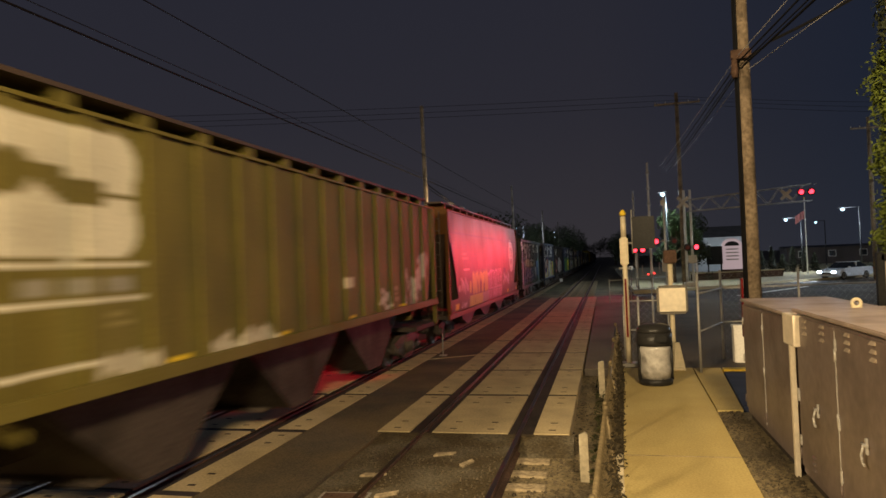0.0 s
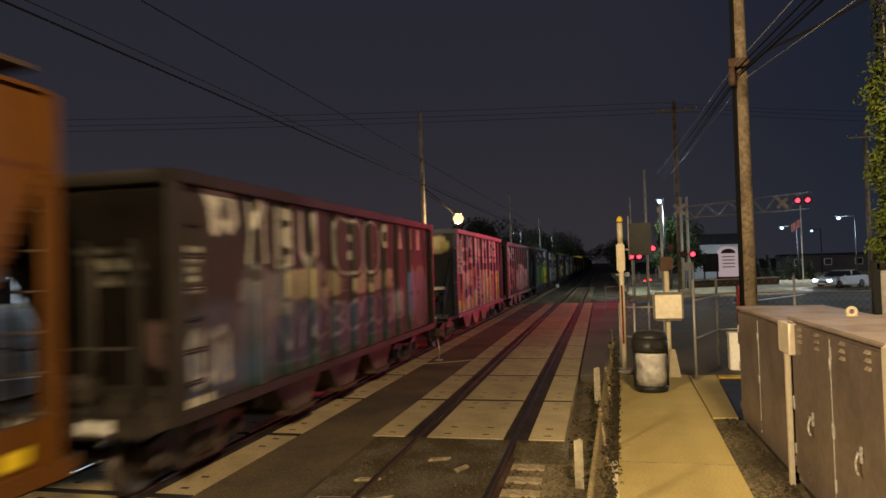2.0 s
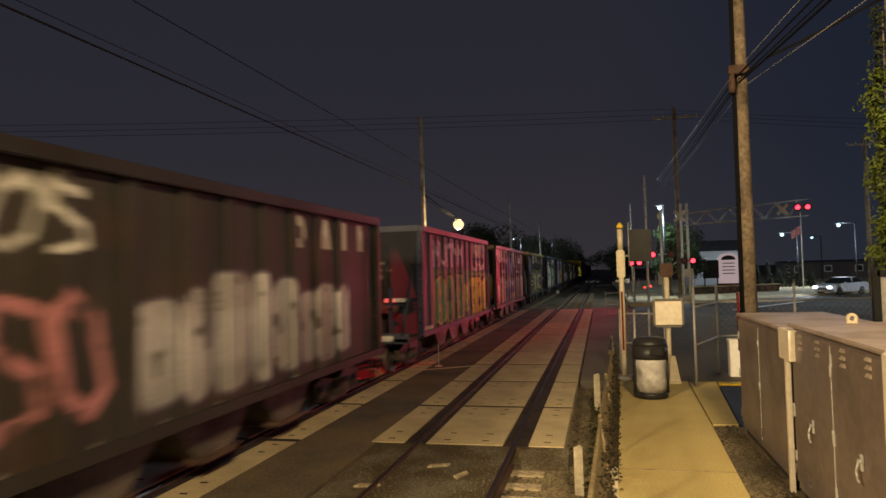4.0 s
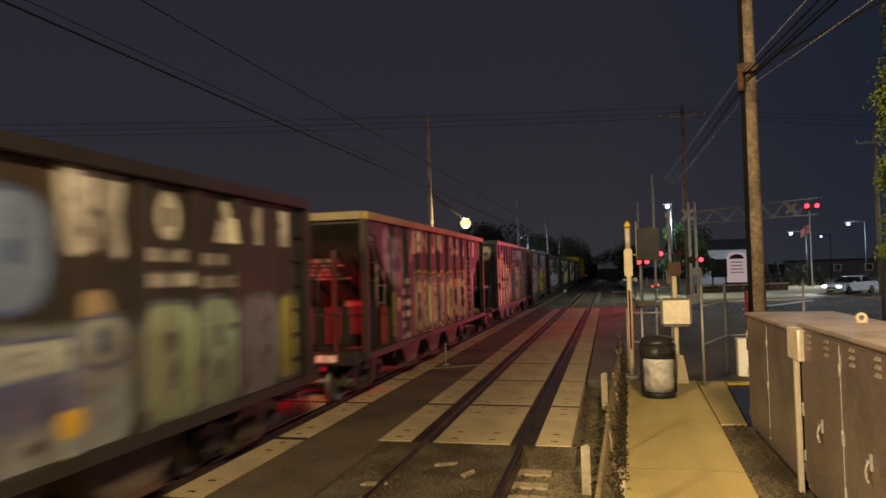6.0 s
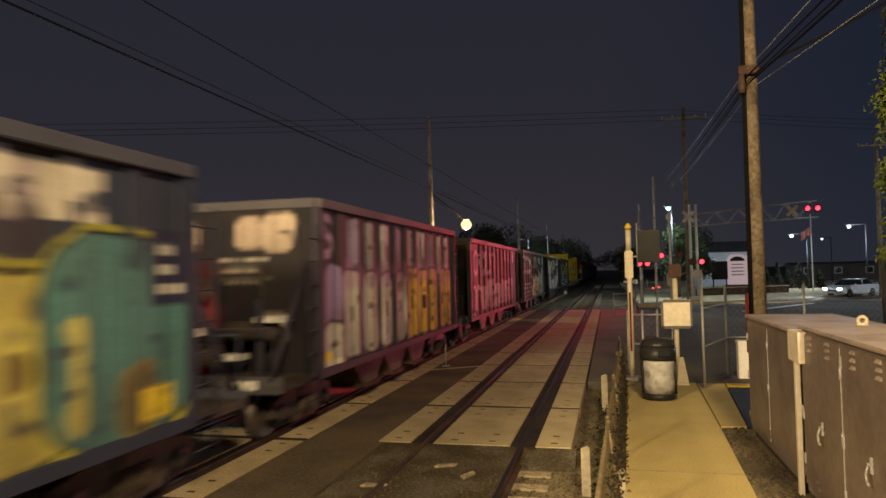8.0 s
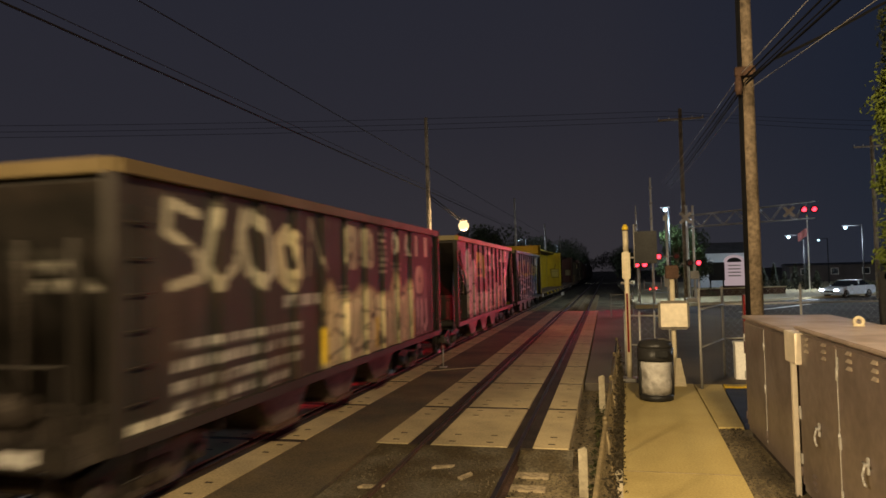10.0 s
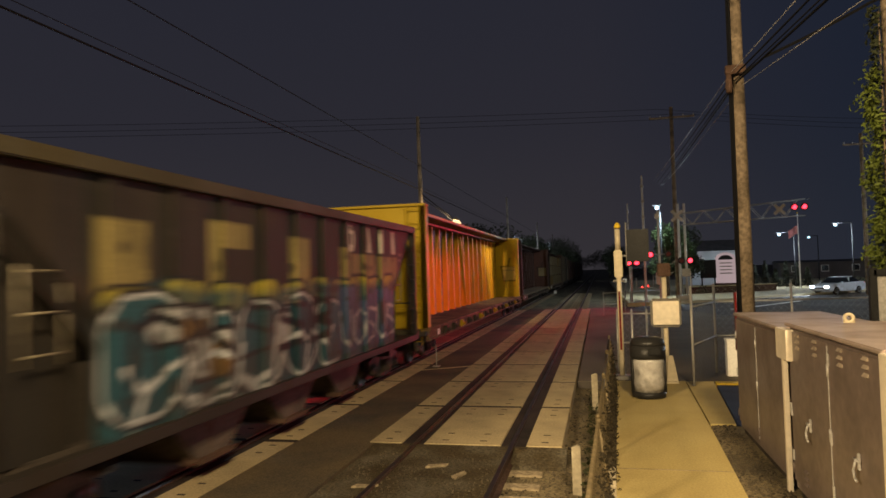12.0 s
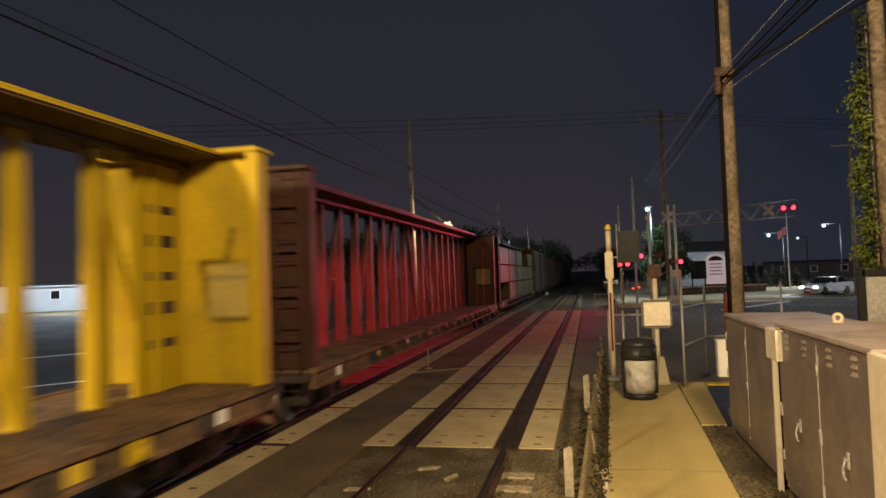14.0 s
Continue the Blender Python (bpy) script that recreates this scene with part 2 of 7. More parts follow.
slab("asphalt_between_tracks", [(-4.86, 1), (-3.56, 1), (-3.56, 47), (-4.86, 47)], -0.3, -0.012, ASPHALT, "worn dark asphalt strip between the two tracks", "asphalt")
slab("road_east", [(-0.58, 16.6), (60, 16.6), (90, 96), (30, 72), (13, 58.5), (4.5, 50), (-0.58, 47)], -0.3, -0.025, ROADWAY, "dark asphalt road and lot beside the crossing", "road")
# paler slab over the road: sodium light painted into its colour
SODIUM_ASPHALT = material("sodium_lit_asphalt", (0.125, 0.100, 0.072), 0.9, grain=40, vary=0.3, stain=0.35, bump=0.3, second=(0.07, 0.058, 0.045))
slab("lit_road_patch", [(-0.57, 16.61), (7.5, 16.61), (8.5, 33), (5.0, 43), (-0.57, 46.8)], -0.2, -0.017, SODIUM_ASPHALT, "road asphalt beside the crossing, sodium light painted in", "asphalt")
slab("road_west", [(-7.9, -2), (-7.9, 47), (-20, 47), (-60, 60), (-110, 60), (-110, -2)], -0.3, -0.025, ROADWAY, "dark asphalt road on the far side of the tracks", "road")
slab("forecourt", [(4.5, 50.2), (13, 58.7), (30, 72.3), (90, 96.5), (90, 140), (2, 140), (2, 52)], -0.3, 0.12, CONCRETE, "pale concrete forecourt behind a kerb", "pavement")
# yellow of the sodium light is painted into this concrete
SIDEWALK = material("sidewalk_concrete", (0.43, 0.335, 0.135), 0.85, grain=35, vary=0.16, stain=0.7, bump=0.15, second=(0.28, 0.20, 0.075))
slab("sidewalk", [(-0.12, -4), (1.05, -4), (1.55, 8.2), (1.70, 12.14), (1.80, 15.4), (1.85, 16.6), (0.33, 16.6), (0.10, 8)], -0.3, 0.0, SIDEWALK, "pale concrete sidewalk, sodium yellow painted in", "pavement")
slab("ramp_pavement", [(1.725, 12.17), (2.13, 12.2), (2.46, 16.6), (1.875, 16.6)], -0.3, -0.004, SIDEWALK, "pale concrete ramp beside the sidewalk", "pavement")
slab("gravel_bed", [(1.06, -4), (2.6, -4), (2.6, 12.13), (1.71, 12.13), (1.56, 8.2)], -0.3, -0.03, GRAVEL, "gravel bed between sidewalk and cabinets", "gravel")
slab("tactile_mat", [(2.17, 12.4), (2.9, 12.4), (3.0, 16.0), (2.44, 16.0)], -0.3, 0.012, NAVY, "dark blue tactile paving mat", "paving")
slab("yellow_kerb", [(2.45, 16.02), (3.05, 16.02), (3.05, 16.3), (2.45, 16.3)], -0.3, 0.05, YELLOW, "yellow painted kerb edge", "kerb")
slab("dirt_fill", [(-3.54, -8), (-1.42, -8), (-1.42, 10.25), (-3.54, 10.25)], -0.3, -0.045, DIRT, "dark oily dirt between the rails", "dirt")
for x0, x1, low, soil in ((-3.54, -1.42, -0.05, DIRT), (-1.34, -0.55, -0.20, DIRT)):
    tagged(part("dirt_ramp", prism(B(), [(9.75, low), (10.34, -0.006), (10.34, -0.25), (9.75, -0.25)], "x", x0, x1), soil), "dirt ramp up to the crossing panels", "dirt", kind="structure")
slab("dirt_strip", [(-4.86, -8), (-3.56, -8), (-3.56, 0.98), (-4.86, 0.98)], -0.3, -0.06, DIRT, "dark oily dirt between the tracks", "dirt")
slab("platform_joint", [(0.15, 9.35), (1.59, 9.35), (1.59, 9.37), (0.15, 9.37)], -0.1, 0.003, TIE, "narrow joint across the sidewalk", "joint")

# white lines on the road across the tracks
for a, b in (((-22, 7.6), (-8.2, 24.2)), ((-30, 12.0), (-8.2, 39)), ((-8.3, 30.0), (-18, 30.6))):
    a, b = Vector(a), Vector(b)
    n = (b - a).normalized().orthogonal() * 0.08
    slab("road_line", [a + n, b + n, b - n, a - n], -0.1, -0.018, WHITE, "white painted road line", "road marking")
slab("stop_line", [(7.6, 44), (13.6, 52.6), (13.9, 52.4), (7.9, 43.8)], -0.1, -0.018, WHITE, "white painted road line", "road marking")

TRACK_NEAR, TRACK_TRAIN, HALF = -2.135, -6.36, 0.7525


def rail_profile():
    side = [(0.075, -0.17), (0.075, -0.155), (0.012, -0.135), (0.012, -0.045), (0.036, -0.035), (0.036, -0.006), (0.028, 0.0)]
    return side + [(-x, z) for x, z in reversed(side)]


def track(centre, panel_start, label):
    t = thing("railway_track", label, "railway track", kind="structure")
    for s in (-1, 1):
        x = centre + s * HALF
        rail = part("rail", prism(B(), [(x + px, pz) for px, pz in rail_profile()], "y", -15, 600), RUST, t)
        part("rail_head", box(B(), x - 0.031, x + 0.031, -15, 600, -0.004, 0.0025), RAIL, rail, "polished steel rail head")
    bed = B()
    for s in (-1, 1):
        x = centre + s * HALF
        box(bed, x - 0.235, x - 0.04, panel_start, 46.9, -0.18, -0.012 if s < 0 else -0.022)
        box(bed, x + 0.04, x + 0.235, panel_start, 46.9, -0.18, -0.022 if s < 0 else -0.012)
    part("flangeway", bed, RUBBER, t, "dark rubber flangeway filler")
    for lo, hi in ((-0.60, 0.57), (0.98, 1.50), (-1.50, -0.98)):
        part("joint_filler", box(B(), centre + lo, centre + hi, panel_start + 0.1, 46.6, -0.19, -0.005), RUBBER, t)
    tie = finish("tie", box(B(), -1.3, 1.3, -0.115, 0.115, -0.3, -0.165, 0.012), TIE)
    for k in range(-12, 150):
        y = 0.2 + k * 0.55
        if y < panel_start - 0.15 or 47.2 < y < 110:
            part("tie", tie, TIE, t, at=pose(centre + 0.02 * math.sin(k * 7.3), y, 0, 0, 0, 1.2 * math.sin(k * 3.1)))
    return t


near_track = track(TRACK_NEAR, 10.3, "empty railway track with rusty rails and polished heads")
train_track = track(TRACK_TRAIN, 1.2, "railway track under the passing freight train")


def panel_mesh(w, length):
    bm = box(B(), -w / 2, w / 2, 0.075, length - 0.075, -0.2, 0.0, 0.010)
    for y in (0.3, 0.75, length - 0.75, length - 0.3):
        for x in ((-w / 4, w / 4) if w > 0.9 else (0.0,)):
            box(bm, x - 0.055, x + 0.055, y - 0.03, y + 0.03, -0.01, 0.003)
    me = finish("crossing_panel", bm, PANEL)
    me.materials.append(RUBBER)
    for p in me.polygons:
        if p.center.z > 0.001:
            p.material_index = 1
    return me


def crossing(centre, first, owner):
    step = 3.03
    wide, outer = panel_mesh(1.2, step), panel_mesh(0.54, step)
    for k in range(first, 12):
        y = 10.3 + k * step
        for dx, me in ((-0.015, wide), (1.24, outer), (-1.24, outer)):
            part("crossing_panel", me, PANEL, owner, at=pose(centre + dx, y, 0.002 * math.sin(k * 5 + dx * 3), 0.05 * math.sin(k * 2.0 + dx), 0, 0))


crossing(TRACK_NEAR, 0, near_track)
crossing(TRACK_TRAIN, -3, train_track)

# ballast stones near the camera
rng = random.Random(4)


def stones(name, n, area, z, size, label):
    verts, faces = [], []
    for _ in range(n):
        x, y = area(rng)
        s = size * rng.uniform(0.5, 1.6)
        h = s * rng.uniform(0.4, 0.9)
        a0, i = rng.uniform(0, 6.28), len(verts)
        for k in range(5):
            a = a0 + k * 1.257 + rng.uniform(-0.3, 0.3)
            verts.append((x + math.cos(a) * s, y + math.sin(a) * s, z - 0.01))
        for k in range(3):
            a = a0 + k * 2.1 + rng.uniform(-0.4, 0.4)
            verts.append((x + math.cos(a) * s * 0.5, y + math.sin(a) * s * 0.5, z + h))
        faces += [(i + 5, i + 6, i + 7), (i, i + 1, i + 5), (i + 1, i + 2, i + 6), (i + 1, i + 6, i + 5), (i + 2, i + 3, i + 6), (i + 3, i + 4, i + 7), (i + 3, i + 7, i + 6), (i + 4, i, i + 5), (i + 4, i + 5, i + 7)]
    me = bpy.data.meshes.new(name)
    me.from_pydata(verts, [], faces)
    me.materials.append(STONE)
    return tagged(new(name, me), label, "gravel", kind="stuff")


stones("ballast", 1400, lambda r: (r.uniform(-3.5, -1.45), r.uniform(5.5, 10.25)), -0.045, 0.014, "loose grey ballast stones between the rails")
stones("trackside_gravel", 2200, lambda r: (r.uniform(-1.3, -0.02), r.uniform(6, 24)) , -0.19, 0.024, "loose stones along the fence")
stones("bed_gravel", 1800, lambda r: (r.uniform(1.5, 2.1), r.uniform(7, 12.2)), -0.03, 0.016, "small pale stones beside the cabinets")

# ---- the freight train ----


def capsule(y, z, a, b):
    a, b = np.array(a), np.array(b)
    d = b - a
    h = np.clip(((y - a[0]) * d[0] + (z - a[1]) * d[1]) / max(1e-6, d @ d), 0, 1)
    return np.hypot(y - a[0] - h * d[0], z - a[1] - h * d[1])


def lay(col, mask, colour):
    m = mask[..., None]
    col[:] = col * (1 - m) + np.array(colour) * m


def soft_edge(d, r, e=0.03):
    return np.clip((r - d) / e + 0.5, 0, 1)


LOOPS = (  # plain rounded forms
    [(-1, -0.6), (-1, 0.6), (0, 1), (1, 0.6), (1, -0.6), (0, -1), (-1, -0.6)],
    [(-1, -1), (-1, 1), (0.7, 0.8), (0.7, 0.3), (-0.6, 0.0), (0.9, -0.3), (0.9, -0.8), (-1, -1)],
    [(-1, -1), (-0.9, 0.6), (0, 1), (0.9, 0.6), (1, -1)],
    [(-1, 1), (-1, -0.5), (0, -1), (1, -0.5), (1, 1)],
    [(1, 0.8), (-0.6, 1), (-0.9, 0.3), (0.8, -0.2), (0.8, -0.8), (-1, -1)],
    [(-0.9, -1), (-0.9, 1), (0.9, -1), (0.9, 1)],
    [(0, -1), (0, 0), (-0.9, 1), (0, 0), (0.9, 1)],
)


def spray(col, y, z, y0, z0, w, h, n, fill, edge, seed, thick=0.17, shine=None):
    """Bubbly sprayed shapes in a row: each a few fat strokes with an outline."""
    r = random.Random(seed)
    cw = w / n
    for k in range(n):
        cy, lean = y0 + (k + 0.5) * cw, r.uniform(-0.12, 0.12)
        loop = LOOPS[r.randrange(len(LOOPS))]
        pts = [(cy + (u * 0.36 + lean * v) * cw, z0 + (0.5 + 0.42 * v) * h) for u, v in loop]
        d = np.minimum.reduce([capsule(y, z, a, b) for a, b in zip(pts, pts[1:])])
        d = d + 0.03 * np.sin(9 * y + seed) * np.cos(7 * z)
        t = thick * min(1, cw / 0.75)
        lay(col, soft_edge(d, t + 0.07), edge)
        shade = np.array(fill) * r.uniform(0.75, 1.15)
        lay(col, soft_edge(d, t), shade)
        if shine:
            lay(col, soft_edge(d, t * 0.35) * (z > z0 + 0.55 * h), shine)


def scribble(col, y, z, y0, z0, w, h, colour, seed, n=6, thick=0.03):
    r = random.Random(seed)
    p = (y0 + r.random() * w, z0 + r.random() * h)
    for _ in range(n):
        q = (y0 + r.random() * w, z0 + r.random() * h)
        lay(col, soft_edge(capsule(y, z, p, q), thick), colour)
        p = q


def bars(col, y, z, y0, z0, w, h, rows, colour):
    """Lines of small stencilled print, as plain bars."""
    for k in range(rows):
        zc = z0 + h * (k + 0.5) / rows
        lay(col, ((np.abs(z - zc) < h / rows * 0.3) & (y > y0) & (y < y0 + w * (0.75 + 0.25 * math.sin(k * 5)))).astype(float), colour)


def rect(col, y, z, y0, y1, z0, z1, colour):
    lay(col, ((y > y0) & (y < y1) & (z > z0) & (z < z1)).astype(float), colour)


def side_sheet(name, length, z0, z1, half_width, paint, parent, pitch=0.0, depth=0.05, cut=0.0, cut_top=0.25, bulge=0.0, rib_from=0.0, step=0.05, cut_at=None, mat=None):
    """One side of a wagon as a fine sheet with its posts, and the paint on it."""
    ys = np.arange(0, length + step / 2, step)
    if pitch:
        extra = []
        for c in np.arange(rib_from, length - rib_from + 0.01, pitch):
            extra += [c - 0.08, c - 0.075, c + 0.075, c + 0.08]
        ys = np.unique(np.clip(np.concatenate([ys, extra]), 0, length))
    zs = np.arange(z0, z1 + step / 2, step)
    Y, Z = np.meshgrid(ys, zs, indexing="ij")
    X = np.full_like(Y, half_width)
    if pitch:
        k = np.abs((Y - rib_from + pitch / 2) % pitch - pitch / 2)
        X += np.where((k < 0.078) & (Y > rib_from - 0.1) & (Y < length - rib_from + 0.1), depth, 0)
    if bulge:
        X += bulge * np.sin(np.clip((Z - z0) / (z1 - z0), 0, 1) * math.pi) ** 0.7
    col = np.zeros(Y.shape + (3,))
    paint(col, Y, Z)
    ny, nz = Y.shape
    e = np.minimum(Y, length - Y)
    top = cut_at if cut_at else z1 - cut_top
    keep = np.ones((ny, nz), bool)
    if cut and cut_at:
        foot = z0 + 0.42 if bulge else 0.0
        keep = (Z >= top - np.clip((e - 0.1) / cut, 0, 1) * (top - foot) - 0.02) | (Z < foot) | (e > cut) | (e < 0.1)
    elif cut:
        keep = (e > cut + 0.25) | (Z >= z1 - 0.05 - (e - 0.25) * 0.9)
    keep = keep[:-1, :-1]
    idx = np.arange(ny * nz).reshape(ny, nz)
    quads = np.stack([idx[:-1, :-1], idx[1:, :-1], idx[1:, 1:], idx[:-1, 1:]], -1)[keep]
    me = bpy.data.meshes.new(name)
    me.from_pydata(np.stack([X, Y, Z], -1).reshape(-1, 3).tolist(), [], quads.tolist())
    attr = me.color_attributes.new("paint", "FLOAT_COLOR", "POINT")
    flat = np.concatenate([col.reshape(-1, 3), np.ones((ny * nz, 1))], 1).astype(np.float32)
    attr.data.foreach_set("color", flat.ravel())
    me.materials.append(mat or PAINT)
    return part(name, me, mat or PAINT, parent)


def plain_paint(name, colour, rough=0.55):
    return material(name, colour, max(rough, 0.65), 0.0, grain=26, vary=0.12, stain=0.9, bump=0.06, second=tuple(c * 0.4 for c in colour))


def wheelset_mesh():
    bm = B()
    tube(bm, (-1.05, 0, 0), (1.05, 0, 0), 0.075, seg=12)
    for s in (-1, 1):
        lathe(bm, [(0.10, s * 0.66), (0.40, s * 0.675), (0.445, s * 0.685), (0.445, s * 0.695), (0.42, s * 0.71), (0.42, s * 0.80), (0.37, s * 0.80), (0.33, s * 0.765), (0.16, s * 0.765), (0.12, s * 0.82), (0.10, s * 0.83)], 28, axis="X")
        lathe(bm, [(0.13, s * 0.94), (0.13, s * 1.10), (0.06, s * 1.13)], 14, axis="X")
        for k in range(3):
            a = k * 2.094
            box(bm, s * 1.12 - 0.02, s * 1.12 + 0.03, math.cos(a) * 0.08 - 0.02, math.cos(a) * 0.08 + 0.02, math.sin(a) * 0.08 - 0.02, math.sin(a) * 0.08 + 0.02)
    return finish("wheelset", bm, WHEEL)


def bogie_mesh():
    bm = B()
    for s in (-1, 1):
        x0, x1 = sorted((s * 0.93, s * 1.07))
        prism(bm, [(-1.12, 0.36), (-1.12, 0.62), (-0.55, 0.76), (0.55, 0.76), (1.12, 0.62), (1.12, 0.36), (0.72, 0.36), (0.42, 0.16), (-0.42, 0.16), (-0.72, 0.36)], "x", x0, x1)
        for y in (-0.18, 0.0, 0.18):
            x = s * 1.10
            lathe(bm, [(0.075, 0.28), (0.075, 0.56)], 10, (x, y, 0))
        box(bm, x0 - 0.02, x1 + 0.03, -0.36, 0.36, 0.20, 0.27)
    box(bm, -1.1, 1.1, -0.22, 0.22, 0.52, 0.78)
    for y in (-0.45, 0.45):
        box(bm, -0.9, 0.9, y - 0.05, y + 0.05, 0.30, 0.40)
    return finish("bogie", bm, TRUCK)


WHEELSET, BOGIE = wheelset_mesh(), bogie_mesh()
WHEELS, WAGONS = [], []


def running_gear(car, lo, hi, far=False):
    """Centre sill, couplers and the two bogies of a wagon whose end sills stand at lo and hi."""
    part("centre_sill", box(B(), -0.25, 0.25, lo - 0.1, hi + 0.1, 0.72, 0.98), UNDER, car)
    for y, s in ((lo, -1), (hi, 1)):
        bm = box(B(), -0.09, 0.09, min(y, y + s * 0.55), max(y, y + s * 0.55), 0.78, 0.93, 0.02)
        box(bm, -0.15, 0.17, min(y + s * 0.42, y + s * 0.68), max(y + s * 0.42, y + s * 0.68), 0.74, 0.98, 0.04)
        tube(bm, (0.2, y, 0.7), (0.16, y + s * 0.5, 0.35), 0.025, seg=6)
        part("coupler", bm, TRUCK, car)
    for y in (lo + 1.75, hi - 1.75):
        b = part("bogie", BOGIE, TRUCK, car, at=pose(0, y, 0))
        for dy in (-0.89, 0.89):
            WHEELS.append(part("wheelset", WHEELSET, WHEEL, b, at=pose(0, dy, 0.42)))


def ladder(car, mat, y, x, z0, z1, wide=0.42, along="y", name="ladder"):
    bm = B()
    n = int((z1 - z0) / 0.38)
    for k in (-1, 1):
        p = (x, y + k * wide / 2) if along == "y" else (x + k * wide / 2, y)
        tube(bm, (*p, z0), (*p, z1), 0.018, seg=6)
    for k in range(n + 1):
        z = z0 + 0.1 + k * 0.38
        if along == "y":
            tube(bm, (x, y - wide / 2, z), (x, y + wide / 2, z), 0.014, seg=6)
        else:
            tube(bm, (x - wide / 2, y, z), (x + wide / 2, y, z), 0.014, seg=6)
    return part(name, bm, mat, car)


def end_face(name, low, high, half, paint, parent):
    """A painted sheet across the end of a wagon, from a low to a high (y, z)."""
    us, vs = np.linspace(-half, half, 48), np.linspace(0, 1, 44)
    U, V = np.meshgrid(us, vs, indexing="ij")
    Y, Z = low[0] + (high[0] - low[0]) * V, low[1] + (high[1] - low[1]) * V
    col = np.zeros(U.shape + (3,))
    paint(col, U + half, Z)
    idx = np.arange(U.size).reshape(U.shape)
    quads = np.stack([idx[:-1, :-1], idx[1:, :-1], idx[1:, 1:], idx[:-1, 1:]], -1).reshape(-1, 4)
    me = bpy.data.meshes.new(name)
    me.from_pydata(np.stack([U, Y, Z], -1).reshape(-1, 3).tolist(), [], quads.tolist())
    attr = me.color_attributes.new("paint", "FLOAT_COLOR", "POINT")
    attr.data.foreach_set("color", np.concatenate([col.reshape(-1, 3), np.ones((U.size, 1))], 1).astype(np.float32).ravel())
    me.materials.append(PAINT)
    return part(name, me, PAINT, parent)


RUNG = material("worn_tan_rungs", (0.20, 0.17, 0.115), 0.7, grain=14, vary=0.3, stain=4)
CHALKED = material("scuffed_white_reflector", (0.50, 0.48, 0.44), 0.5, grain=14, vary=0.3, stain=4)


